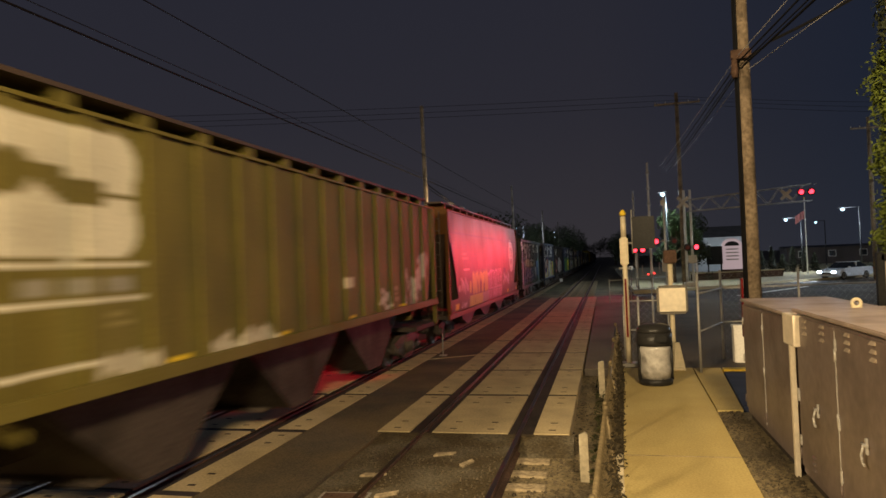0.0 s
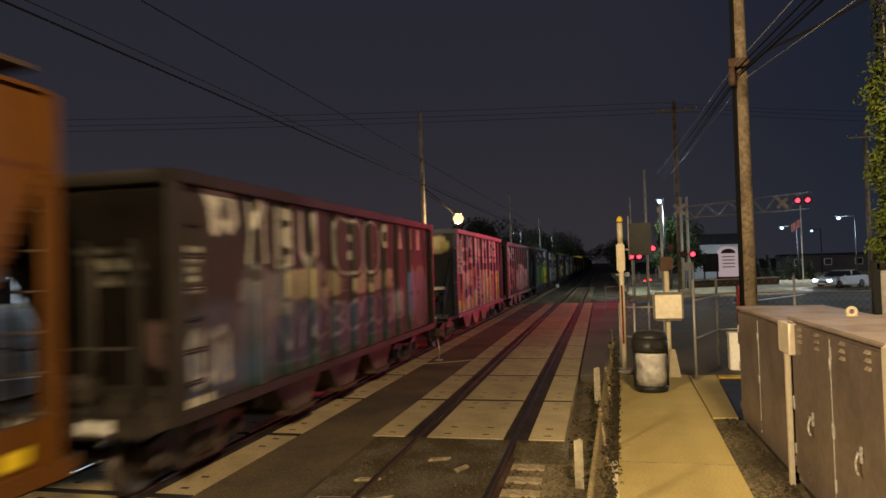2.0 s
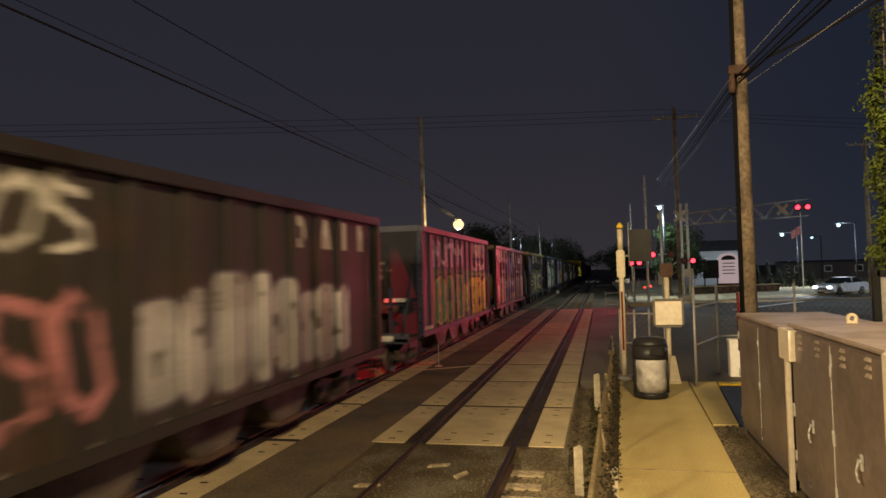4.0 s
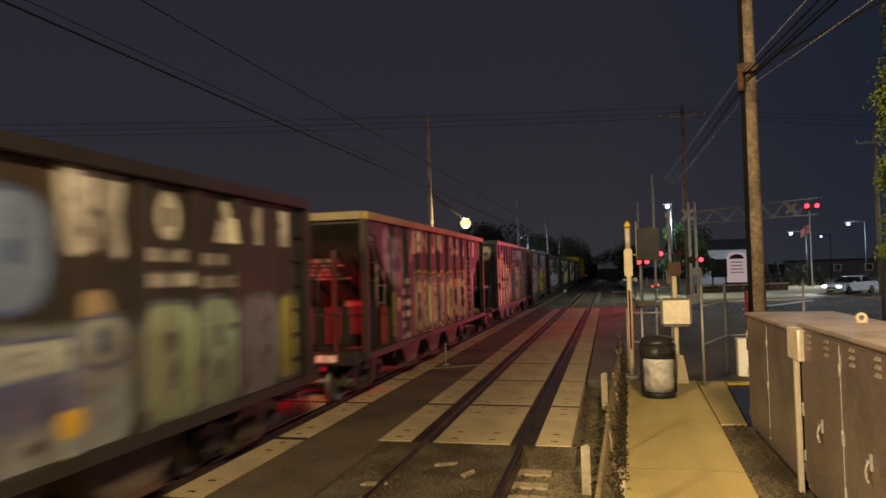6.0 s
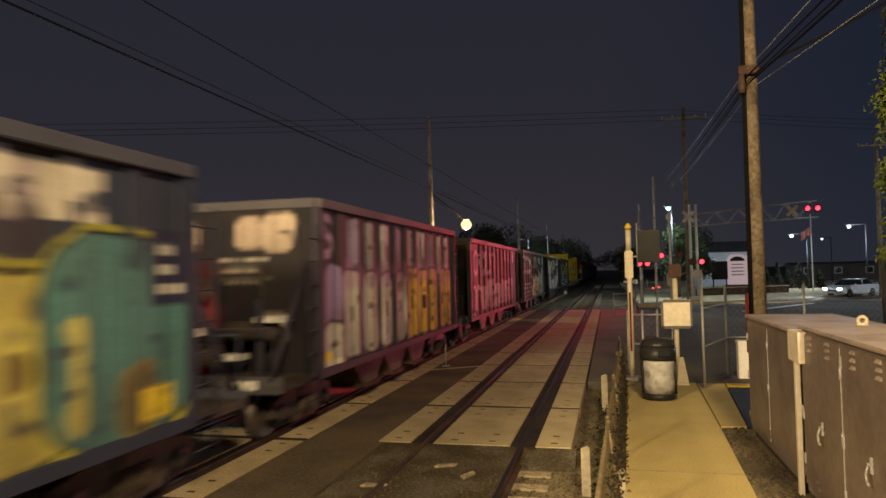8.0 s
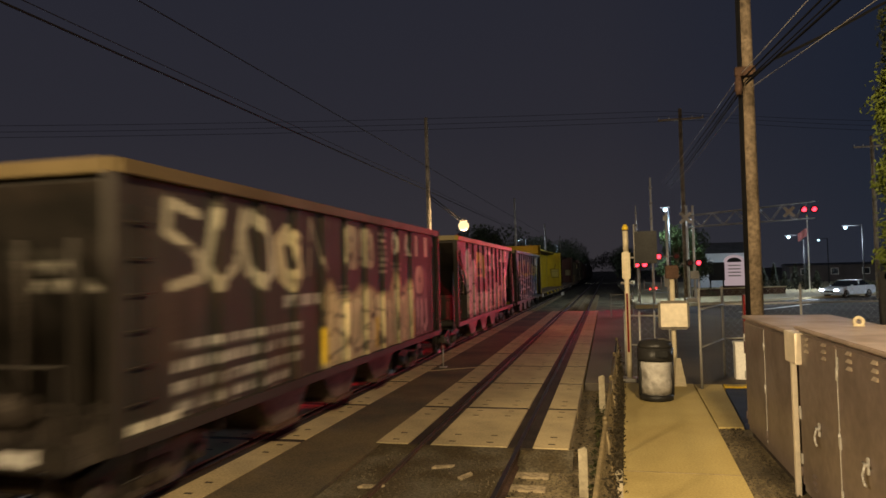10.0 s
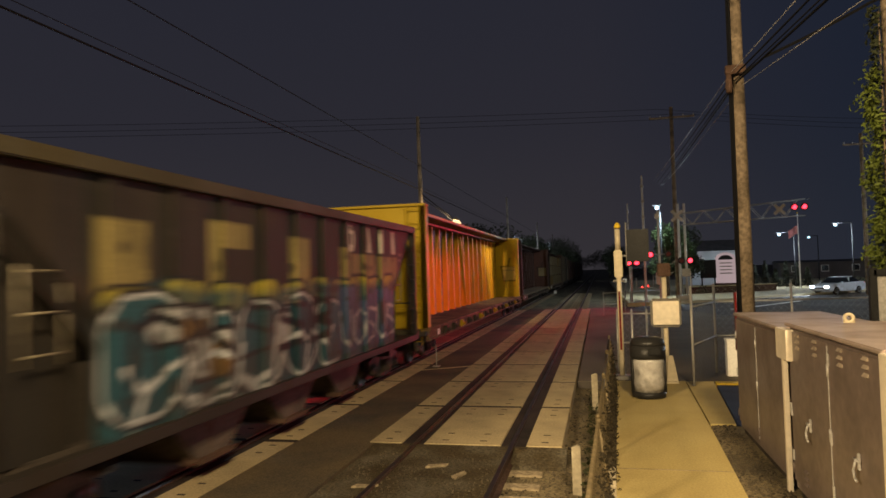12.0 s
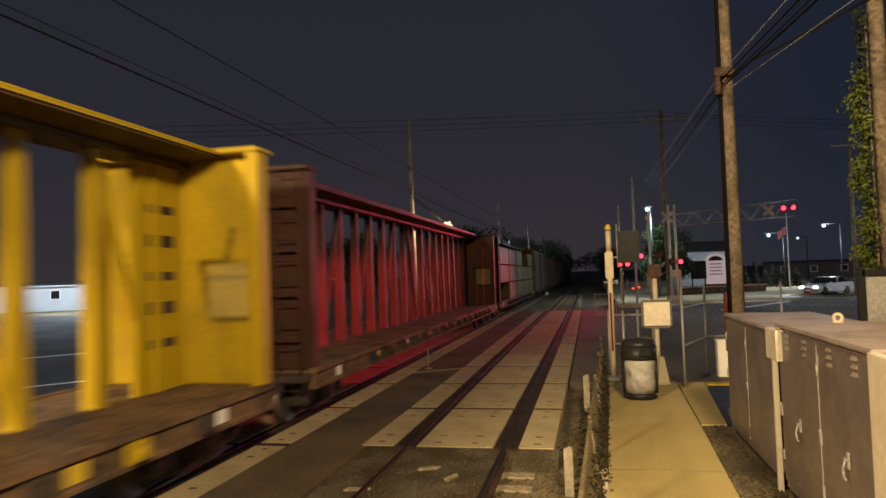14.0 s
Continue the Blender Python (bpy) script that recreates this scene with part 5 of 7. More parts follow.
def draw_big_cream(p):
    c, rim = (0.50, 0.44, 0.33), (0.30, 0.28, 0.04)
    for a, b, lo, hi in ((0.65, 1.8, 1.05, 3.15), (1.78, 2.4, 2.3, 3.42), (2.3, 3.1, 1.05, 2.95), (2.95, 4.68, 1.08, 2.82)):
        p.puff(a, b, lo, hi, c, INK, 0, rim, 0.05)
    for a, b, lo, hi in ((0.6, 1.9, 1.05, 1.9), (1.5, 3.4, 1.05, 2.2), (3.0, 4.6, 1.05, 1.9)):
        p.puff(a, b, lo, hi, c, None)
    p.puff(1.0, 1.5, 1.85, 2.1, INK, None)
    p.tag(1.1, 1.7, 2.15, 2.75, 1, (0.22, 0.06, 0.04), 3, 0.025)
    p.tag(3.3, 4.4, 1.9, 2.45, 3, (0.30, 0.24, 0.20), 4, 0.03)
    p.rect(0.4, 0.95, 3.24, 3.36, CHALK)
    p.puff(5.1, 6.62, 1.06, 2.9, (0.06, 0.135, 0.13), INK, 0, rim)
    p.puff(6.66, 7.4, 1.06, 2.8, (0.36, 0.36, 0.34), INK, 1)
    p.puff(7.3, 8.98, 1.04, 2.72, (0.42, 0.36, 0.09), INK, 1, rim, 0.06, hole=(0.14, 0.10, 0.03))
    p.puff(8.5, 10.62, 1.04, 3.08, (0.065, 0.145, 0.145), INK, 0, rim, 0.05, 0.6)
    p.puff(8.75, 9.0, 1.2, 2.3, (0.42, 0.36, 0.09), None)
    p.puff(9.5, 10.0, 1.05, 1.75, (0.10, 0.075, 0.035), (0.16, 0.13, 0.05))
    p.rect(9.95, 10.6, 2.35, 3.2, (0.022, 0.02, 0.05))
    p.print_block(10.08, 10.45, 2.42, 3.08, 3, CHALK, 5)
    for a in (5.7, 6.7, 7.9):
        p.tag(a, a + 0.55, 3.22, 3.68, 1, (0.34, 0.26, 0.30), int(a * 9), 0.07)
    for a, b in ((7.55, 8.22), (8.4, 9.25)):
        p.rect(a, b, 3.2, 3.71, (0.48, 0.43, 0.35))
        p.rect((a + b) / 2 - 0.07, (a + b) / 2 + 0.09, 3.2, 3.38, p.base)
        p.rect(b - 0.10, b, 3.38, 3.52, p.base)
    p.rect(0.31, 0.88, 1.13, 1.48, SUN)
    p.rect(9.73, 10.33, 1.13, 1.48, SUN)


def draw_pink(p):
    pale = (0.40, 0.36, 0.37)
    p.tag(0.2, 0.75, 2.95, 3.75, 1, (0.34, 0.22, 0.34), 3, 0.10)
    p.puff(0.35, 1.0, 1.5, 2.85, (0.23, 0.17, 0.31), None)
    p.puff(0.3, 1.15, 1.05, 1.8, (0.36, 0.33, 0.30), INK, 1)
    for k in range(9):
        a = 1.4 + k * 0.98
        p.puff(a, a + 0.52, 2.55 + 0.1 * (k % 2), 3.72, pale if k % 3 else (0.28, 0.22, 0.32), None, round_off=0.3)
    for a, b in ((1.2, 1.95), (2.25, 3.1), (3.35, 4.1), (4.3, 5.1)):
        p.puff(a, b, 1.08, 2.7, (0.40, 0.36, 0.33), INK, 1, round_off=0.5)
    for a, b in ((5.3, 6.1), (6.3, 7.2), (7.4, 8.3), (8.5, 9.3), (9.4, 10.0)):
        p.puff(a, b, 1.08, 2.75, (0.50, 0.33, 0.035), INK, 1, round_off=0.35)
    p.wash(1.2, 10.0, 2.4, 2.9, (0.26, 0.10, 0.22), 0.5)
    p.rect(0.25, 0.6, 1.1, 1.3, SUN)


def draw_scrawl(p):
    p.row(2.5, 11.3, 1.15, 2.4, 9, (0.30, 0.27, 0.27), (0.09, 0.05, 0.06), 68)
    p.tag(1.0, 6.0, 2.5, 3.5, 6, (0.28, 0.25, 0.25), 69, 0.05)
    p.tag(0.6, 2.2, 1.2, 2.2, 2, CHALK, 70, 0.06)
    p.mark((8.3, 9.4, 10.3, 11.2))


def draw_cream_letters(p):
    p.tag(0.8, 3.4, 2.5, 3.6, 3, (0.36, 0.33, 0.24), 3, 0.09)
    p.tag(3.6, 4.35, 2.5, 3.4, 1, CREAM_P, 4, 0.14)
    p.tag(4.6, 5.55, 2.62, 3.67, 1, (0.24, 0.21, 0.15), 5, 0.05)
    for a, b in ((6.3, 7.0), (7.08, 7.95)):
        p.puff(a, b, 2.80, 3.64, (0.36, 0.33, 0.21), None, 2, hole=p.base, round_off=0.4)
    p.print_block(8.3, 8.95, 2.66, 3.62, 7, (0.32, 0.29, 0.23), 6)
    p.print_block(9.2, 9.8, 2.72, 2.98, 2, (0.22, 0.20, 0.16), 7)
    p.print_block(3.75, 5.1, 2.1, 2.44, 1, CHALK, 8)
    p.print_block(1.0, 5.1, 1.05, 2.0, 4, (0.34, 0.32, 0.28), 9)
    p.wash(5.2, 11.1, 1.0, 2.45, (0.42, 0.35, 0.19), 1.0, 0.6)
    p.row(5.4, 11.0, 1.08, 2.42, 9, (0.54, 0.46, 0.27), (0.30, 0.26, 0.14), 10, False)
    p.tag(5.6, 10.8, 1.2, 2.0, 7, (0.22, 0.20, 0.12), 11, 0.03)
    for a in (5.12, 8.02, 10.8):
        p.rect(a, a + 0.24, 1.12, 1.75, SUN, 0.85, 0.08)
    p.puff(11.15, 12.3, 1.5, 2.9, (0.10, 0.09, 0.09), None)
    p.puff(11.2, 12.0, 2.15, 2.88, (0.36, 0.33, 0.24), INK, 1)
    p.tag(11.3, 12.3, 1.1, 2.0, 2, (0.28, 0.26, 0.24), 12, 0.09)
    p.mark((9.2, 10.2, 11.1, 12.05))


def draw_white_bubbles(p):
    p.puff(1.9, 3.1, 1.95, 3.52, (0.44, 0.36, 0.36), (0.22, 0.09, 0.20), width=0.05)
    p.puff(2.8, 3.95, 1.85, 3.15, (0.42, 0.35, 0.35), (0.20, 0.10, 0.20), width=0.05)
    p.puff(2.0, 3.6, 2.0, 2.9, (0.44, 0.37, 0.37), None)
    p.print_block(0.92, 1.48, 2.08, 2.72, 5, (0.28, 0.26, 0.20), 3)
    p.wash(0.9, 1.7, 1.2, 1.9, (0.26, 0.23, 0.18), 0.9)
    p.puff(4.0, 5.55, 2.52, 3.46, (0.38, 0.34, 0.07), INK, 0, round_off=0.4)
    p.puff(4.75, 6.05, 2.42, 3.0, (0.36, 0.33, 0.08), None, round_off=0.3)
    for a in (4.25, 5.0, 5.5):
        p.puff(a, a + 0.28, 2.62, 2.85, INK, None)
    p.tag(6.2, 8.3, 2.75, 3.6, 3, (0.34, 0.33, 0.30), 4, 0.08)
    p.wash(2.0, 10.2, 1.02, 1.95, (0.23, 0.21, 0.185), 0.9, 0.5)
    p.row(2.1, 10.1, 1.08, 2.25, 9, (0.31, 0.29, 0.25), INK, 5)
    for k in range(5):
        p.puff(4.1 + k * 0.85, 4.7 + k * 0.85, 1.9, 2.5, INK, (0.26, 0.25, 0.22), width=0.03)
    p.tag(2.4, 9.6, 1.15, 1.8, 9, (0.40, 0.38, 0.34), 6, 0.04)
    p.puff(10.65, 12.0, 1.3, 2.9, (0.36, 0.28, 0.32), (0.12, 0.08, 0.15))
    p.tag(10.8, 11.8, 1.4, 2.6, 1, (0.42, 0.38, 0.30), 7, 0.08)
    p.rect(4.58, 4.84, 1.13, 1.7, OCHRE)
    p.rect(9.2, 9.45, 1.15, 1.74, OCHRE)
    p.rect(12.1, 12.38, 1.16, 2.12, OCHRE, 0.85)
    p.mark((8.78, 9.74, 10.68, 11.66), z0=3.15)


def draw_blue_blocks(p):
    tan, white = (0.21, 0.165, 0.06), (0.38, 0.39, 0.40)
    for a, b, lo, hi in ((1.8, 2.62, 2.4, 3.29), (3.8, 4.12, 2.4, 3.4), (4.1, 4.9, 3.05, 3.4), (6.1, 6.95, 2.4, 3.29), (8.3, 8.9, 2.4, 3.2), (8.98, 10.42, 2.38, 3.08), (10.5, 12.2, 2.5, 3.06)):
        p.rect(a, b, lo, hi, tan)
    for k in range(10):
        p.puff(1.85 + k, 2.75 + k, 2.2, 2.56 + 0.05 * (k % 2), (0.30, 0.25, 0.03), INK)
    p.wash(1.75, 12.05, 0.95, 2.5, (0.017, 0.056, 0.070), 1.0, 0.2)
    p.row(1.85, 8.3, 1.08, 2.46, 5, (0.016, 0.055, 0.072), white, 5, False, INK)
    for a, b, lo, hi in ((2.6, 3.9, 1.95, 2.3), (3.3, 4.4, 1.45, 1.95), (5.6, 6.2, 1.6, 2.1)):
        p.puff(a, b, lo, hi, (0.27, 0.27, 0.27), INK, width=0.07)
        p.puff(a + 0.5, b - 0.1, lo - 0.05, hi - 0.12, (0.13, 0.075, 0.025), None)
    p.tag(1.9, 8.2, 1.12, 1.75, 5, white, 6, 0.055)
    p.tag(2.2, 8.0, 1.5, 2.3, 5, INK, 9, 0.06)
    p.row(8.2, 12.0, 1.1, 2.45, 7, (0.055, 0.085, 0.16), (0.018, 0.05, 0.06), 7)
    p.tag(8.3, 11.9, 1.2, 2.0, 5, white, 8, 0.04)
    p.wash(12.0, 12.9, 1.0, 2.3, (0.13, 0.07, 0.02), 0.9)
    p.print_block(12.3, 12.6, 2.5, 3.2, 5, (0.22, 0.20, 0.15), 8)
    p.print_block(0.95, 1.45, 2.1, 2.7, 5, (0.20, 0.18, 0.14), 10)
    p.mark((8.72, 9.74, 10.6, 11.6), z0=3.12)


def shaded_end_coat(base, seed, patches):
    """Paint for a wagon end, 2.9 m across: base darkened for shade, rounded patches, print and weather."""
    def go(col, u, z):
        # base cut to a third: shade between the wagons painted in
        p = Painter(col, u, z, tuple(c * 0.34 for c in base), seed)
        for a, b, lo, hi, colour in patches:
            p.puff(a, b, lo, hi, colour, round_off=0.6)
        p.print_block(1.2, 2.2, 2.5, 3.0, 5, (0.24, 0.22, 0.18), seed)
        p.weather(0.12)
    return go


YTOP, DTOP, GTOP = (0.215, 0.155, 0.028), (0.016, 0.013, 0.011), (0.075, 0.07, 0.078)
PURPLE = (0.030, 0.027, 0.040)
covered_hopper("olive-green covered hopper wagon with pale block emblem", 2.6, 16.6, 4.5, OLIVE, paint_olive, False, 1.6, 3.4)
covered_hopper("rust-orange smooth-sided covered hopper wagon with white round emblem", 21.1, 17.1, 4.6, ORANGE, paint_orange, True, 0.97, 3.65)
hopper("dark brown coal hopper with teal and grey graffiti", 40.0, 12.2, 3.88, COAL, coat(COAL, 31, draw_teal, 12.2, 0.3), DTOP, end=shaded_end_coat(COAL, 131, [(1.5, 2.7, 1.3, 2.0, (0.16, 0.10, 0.10))]))
hopper("navy-blue coal hopper with lilac, orange and lime graffiti", 55.7, 10.5, 3.95, BLUE, coat(BLUE, 32, draw_navy, 10.5, 0.3), (0.058, 0.063, 0.085), "flat", 1.3, end=shaded_end_coat(BLUE, 132, [(0.0, 1.2, 3.1, 3.72, (0.36, 0.28, 0.17)), (1.0, 2.2, 3.05, 3.75, (0.38, 0.30, 0.20)), (2.0, 2.7, 3.12, 3.7, (0.34, 0.28, 0.17)), (2.55, 2.85, 3.2, 3.5, (0.26, 0.23, 0.08)), (0.4, 1.2, 1.9, 2.3, (0.2, 0.17, 0.14))]))
hopper("black coal hopper with pale vertical graffiti strokes", 68.3, 12.0, 3.88, COAL, coat(COAL, 33, draw_drips, 12.0), DTOP)
hopper("grey-blue coal hopper with green and yellow bubble graffiti", 84.1, 11.0, 3.97, BLUE, coat(BLUE, 34, draw_green, 11.0), (0.058, 0.063, 0.085), "flat", 1.3)
hopper("dark brown coal hopper with lilac and pale green graffiti", 97.5, 11.8, 3.88, COAL, coat(COAL, 35, draw_pale_green, 11.8), DTOP, end=shaded_end_coat(COAL, 135, [(0.1, 1.0, 1.2, 2.6, (0.26, 0.14, 0.08)), (0.9, 1.9, 1.0, 2.9, (0.30, 0.18, 0.10)), (1.9, 2.75, 1.3, 2.6, (0.30, 0.22, 0.10))]), end_rail=(0.12, 0.10, 0.055))
hopper("black coal hopper with yellow top rail and cream bubble graffiti", 112.1, 13.2, 3.92, COAL, coat(COAL, 36, draw_cream_bubbles, 13.2, 0.3), YTOP, cut=1.5, end=shaded_end_coat(COAL, 136, [(1.7, 2.7, 1.2, 2.0, (0.22, 0.18, 0.14))]), end_rail=(0.17, 0.14, 0.075))
hopper("navy coal hopper with big cream bubble and teal graffiti", 128.8, 10.3, 3.98, BLUE, coat(BLUE, 37, draw_big_cream, 10.3, 0.3), (0.058, 0.06, 0.08), "flat", 1.35, end=shaded_end_coat(BLUE, 137, [(1.9, 2.8, 3.1, 3.7, (0.40, 0.36, 0.30)), (0.2, 1.3, 1.3, 2.1, (0.12, 0.07, 0.13))]))
# dark red end patch: red flasher light painted in
hopper("dark purple-grey coal hopper with pink and yellow graffiti", 142.8, 10.3, 3.97, PURPLE, coat(PURPLE, 38, draw_pink, 10.3), GTOP, "flat", 1.35, end=shaded_end_coat(PURPLE, 138, [(0.0, 0.8, 3.1, 3.65, (0.30, 0.22, 0.17)), (1.5, 2.1, 3.15, 3.7, (0.36, 0.28, 0.22)), (2.0, 2.65, 3.05, 3.75, (0.38, 0.30, 0.23)), (0.2, 1.1, 1.6, 2.5, (0.14, 0.03, 0.03)), (1.9, 2.5, 1.5, 2.0, (0.26, 0.22, 0.18))]))
hopper("black coal hopper with grey drips and scrawls", 155.7, 12.7, 3.88, COAL, coat(COAL, 39, draw_scrawl, 12.7), DTOP)
hopper("dark coal hopper with cream and yellow graffiti", 170.9, 13.4, 3.9, COAL, coat(COAL, 40, draw_cream_letters, 13.4), (0.08, 0.056, 0.022))
hopper("black coal hopper with yellow top rail and white bubble graffiti", 187.0, 13.2, 3.92, COAL, coat(COAL, 45, draw_white_bubbles, 13.2, 0.3), YTOP, cut=1.5, end=shaded_end_coat(COAL, 145, [(0.6, 2.2, 1.1, 1.9, (0.12, 0.10, 0.08))]), end_rail=(0.17, 0.14, 0.075))
hopper("dark coal hopper with blue-teal and tan block graffiti", 202.0, 13.5, 3.88, COAL, coat(COAL, 46, draw_blue_blocks, 13.5), (0.045, 0.037, 0.02), cut=1.5, end_rail=(0.20, 0.17, 0.09))
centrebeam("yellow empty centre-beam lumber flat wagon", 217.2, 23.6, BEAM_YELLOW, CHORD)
centrebeam("oxide-red empty centre-beam lumber flat wagon", 242.4, 24.2, BEAM_RED, BEAM_RED)
centrebeam("oxide-red centre-beam wagon loaded with wrapped lumber", 268.2, 23.4, BEAM_RED, BEAM_RED, 5)
boxcar("tan boxcar with ribbed sides", 293.4, 16.5, 4.7, (0.085, 0.066, 0.042))
boxcar("dark brown boxcar with ribbed sides", 311.6, 15.6, 4.4, (0.08, 0.045, 0.035))
for k in range(5):
    boxcar("dark brown boxcar with ribbed sides", 329.0 + 17.4 * k, 15.6, 4.3 + 0.15 * (k % 2), ((0.06, 0.036, 0.028), (0.045, 0.042, 0.042))[k % 2])

# ---- poles, wires and signals ----


def cable(name, pts, r, label, sag=0.0, category="cable", mat=CABLE):
    """A hanging cable through its supports."""
    bm = B()
    path = []
    for a, b in zip(pts, pts[1:]):
        a, b = Vector(a), Vector(b)
        for k in range(12):
            t = k / 12
            p = a.lerp(b, t)
            p.z -= sag * 4 * t * (1 - t)
            path.append(p)
    path.append(Vector(pts[-1]))
    side = (path[-1] - path[0]).cross(Vector((0, 0, 1))).normalized()
    rings = [[bm.verts.new(p + side * (math.cos(q * 1.2566) * r) + Vector((0, 0, math.sin(q * 1.2566) * r))) for q in range(5)] for p in path]
    for u, w in zip(rings, rings[1:]):
        for q in range(5):
            bm.faces.new((u[q], u[(q + 1) % 5], w[(q + 1) % 5], w[q]))
    return tagged(part(name, bm, mat), label, category)


def wooden_pole(x, y, h, r, label, arm=0.0, lean=0.0, base=-0.19, wood=WOOD):
    p = thing("utility_pole", label, "utility pole", pose(x, y, base), group="utility poles")
    part("pole_shaft", tube(B(), (0, 0, -0.5), (lean, 0, h - base), r, r * 0.68, 14), wood, p)
    if arm:
        a = part("crossarm", box(B(), -arm, arm, -r - 0.1, -r, h - 0.75, h - 0.62, 0.01), WOOD, p)
        for k in (-0.95, -0.5, 0.5, 0.95):
            part("insulator", lathe(B(), [(0.02, 0), (0.05, 0.05), (0.03, 0.08), (0.05, 0.12), (0.015, 0.16)], 8, (k * arm, -r - 0.05, h - 0.62)), GALV, a)
    return p


near_pole = wooden_pole(2.73, 14.0, 10.5, 0.15, "tall weathered wooden utility pole beside the cabinets", lean=0.02)
bm = B()
for k in range(3):
    tube(bm, (-0.165 + 0.02 * k, 0.01 - 0.045 * k, 0.3), (-0.125 + 0.018 * k, 0.01 - 0.04 * k, 9.5), 0.014 + 0.003 * k, seg=6)
part("conduit", bm, CABLE, near_pole, "black conduits strapped up the pole")
bm = box(B(), -0.24, 0.12, -0.26, -0.16, 6.45, 6.62, 0.01)
lathe(bm, [(0.05, 6.1), (0.07, 6.2), (0.05, 6.45)], 10, (-0.18, -0.2, 0))
part("cable_bracket", bm, RUST, near_pole)
# red light on the pole's left edge, painted as a strip
part("red_light_strip", box(B(), -0.235, -0.20, -0.12, 0.0, 1.2, 2.3), DIM_RED, near_pole, "red light painted on as a strip")
for x, y, h in ((-9.8, 38, 11.75), (-9.8, 77, 11.1), (-9.8, 116, 10.8), (-9.8, 155, 10.8)):
    wooden_pole(x, y, h, 0.16, "slim pale utility pole behind the train", lean=-0.1, wood=GREYWOOD)
wooden_pole(6.0, 56, 15.2, 0.2, "tall wooden utility pole with crossarm beyond the crossing", arm=1.7)
wooden_pole(20.7, 60, 12.8, 0.2, "dark wooden utility pole with crossarm", arm=1.4)
for x, y, h, r in ((3.35, 52.5, 9.5, 0.10), (2.4, 56, 7.8, 0.07)):
    mast = thing("signal_mast", "thin pale steel mast beside the crossing", "mast", pose(x, y, -0.05), group="crossing masts")
    part("shaft", tube(B(), (0, 0, -0.2), (0, 0, h), r, r * 0.7, 12), PALE_STEEL, mast)
    for k in range(4):
        part("collar", tube(B(), (0, 0, h * (0.55 + 0.12 * k)), (0, 0, h * (0.55 + 0.12 * k) + 0.16), r * 1.35, seg=12), GALV, mast)
wooden_pole(5.02, 13.0, 11.0, 0.16, "pale wooden utility pole with ivy and conduits")

for z, r in ((7.46, 0.024), (7.66, 0.010), (8.85, 0.016)):
    cable("overhead_cable", [(-9.8, -25, z), (-9.8, 38, z), (-9.8, 77, z), (-9.8, 116, z)], r, "black overhead cable along the railway", 0.05)
for dz, x in ((0.0, 6.9), (0.5, 5.0), (-0.4, 7.2)):
    cable("overhead_cable", [(-70, 30, 13.6 + dz), (x, 56, 14.6 + dz), (40, 66, 13.5 + dz)], 0.015, "black overhead cable across the tracks", 0.5)
# a bundle of service lines past the near pole, from behind the sidewalk to the pole beyond the crossing
# pale line is a cable with the light on it painted in
for dx, dz, r, mat, tone in ((0.0, 0.0, 0.016, CABLE, "black"), (0.05, -0.10, 0.012, CABLE, "black"), (-0.06, 0.12, 0.007, PALE_STEEL, "lit-coloured"), (0.08, -0.16, 0.02, CABLE, "black")):
    cable("service_cable", [(4.05 + dx * 5, -7.5, 6.15 + dz), (2.64 + dx * 0.6, 13.78, 6.22 + dz * 0.7), (4.75 + dx * 4, 55.8, 9.3 + dz * 1.6)], r, tone + " service line strung past the wooden pole", 0.06, mat=mat)
# one more lit cable, its light painted as pale steel
cable("service_cable", [(6.5, -7.5, 6.2), (2.80, 13.8, 6.05), (5.6, 56, 9.5)], 0.007, "lit-coloured service line strung past the wooden pole", 0.06, mat=PALE_STEEL)
cable("service_cable", [(2.75, 13.8, 6.25), (3.12, 13.5, 6.45), (4.72, 13.0, 7.08), (14, 10, 10.2)], 0.03, "thick black cable between two poles", 0.03)

# sodium lamp on a bracket behind the train
sl = thing("sodium_street_lamp", "glowing orange sodium lamp on a long bracket", "street lamp", pose(-9.8, 38, 0))
bm = tube(B(), (0, 0, 7.25), (1.85, -0.1, 5.75), 0.03, seg=8)
tube(bm, (0, 0, 7.05), (1.75, -0.1, 5.72), 0.02, seg=8)
part("bracket", bm, LAMPSTEEL, sl)
part("hood", lathe(B(), [(0.05, 0.42), (0.12, 0.36), (0.20, 0.30), (0.21, 0.24)], 18, (2.0, -0.1, 5.40)), GALV, sl)
part("bulb", lathe(B(), [(0.08, -0.30), (0.22, -0.24), (0.31, -0.06), (0.29, 0.09), (0.18, 0.2)], 18, (2.0, -0.1, 5.40)), LIT_SODIUM, sl, "glowing sodium bulb").visible_shadow = False
# unseen lamp that lights the sidewalk from behind
bl = thing("sodium_street_lamp", "unseen sodium street lamp on a tall steel column", "street lamp", pose(6.4, -4.1, -0.19))
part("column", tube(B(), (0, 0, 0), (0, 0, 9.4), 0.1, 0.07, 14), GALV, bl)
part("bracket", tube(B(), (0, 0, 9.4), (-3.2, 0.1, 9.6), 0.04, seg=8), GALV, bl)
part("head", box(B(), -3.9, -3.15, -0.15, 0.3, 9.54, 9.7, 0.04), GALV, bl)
# second unseen column, added to carry the cabinet fill lamp
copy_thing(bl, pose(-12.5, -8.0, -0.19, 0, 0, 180))


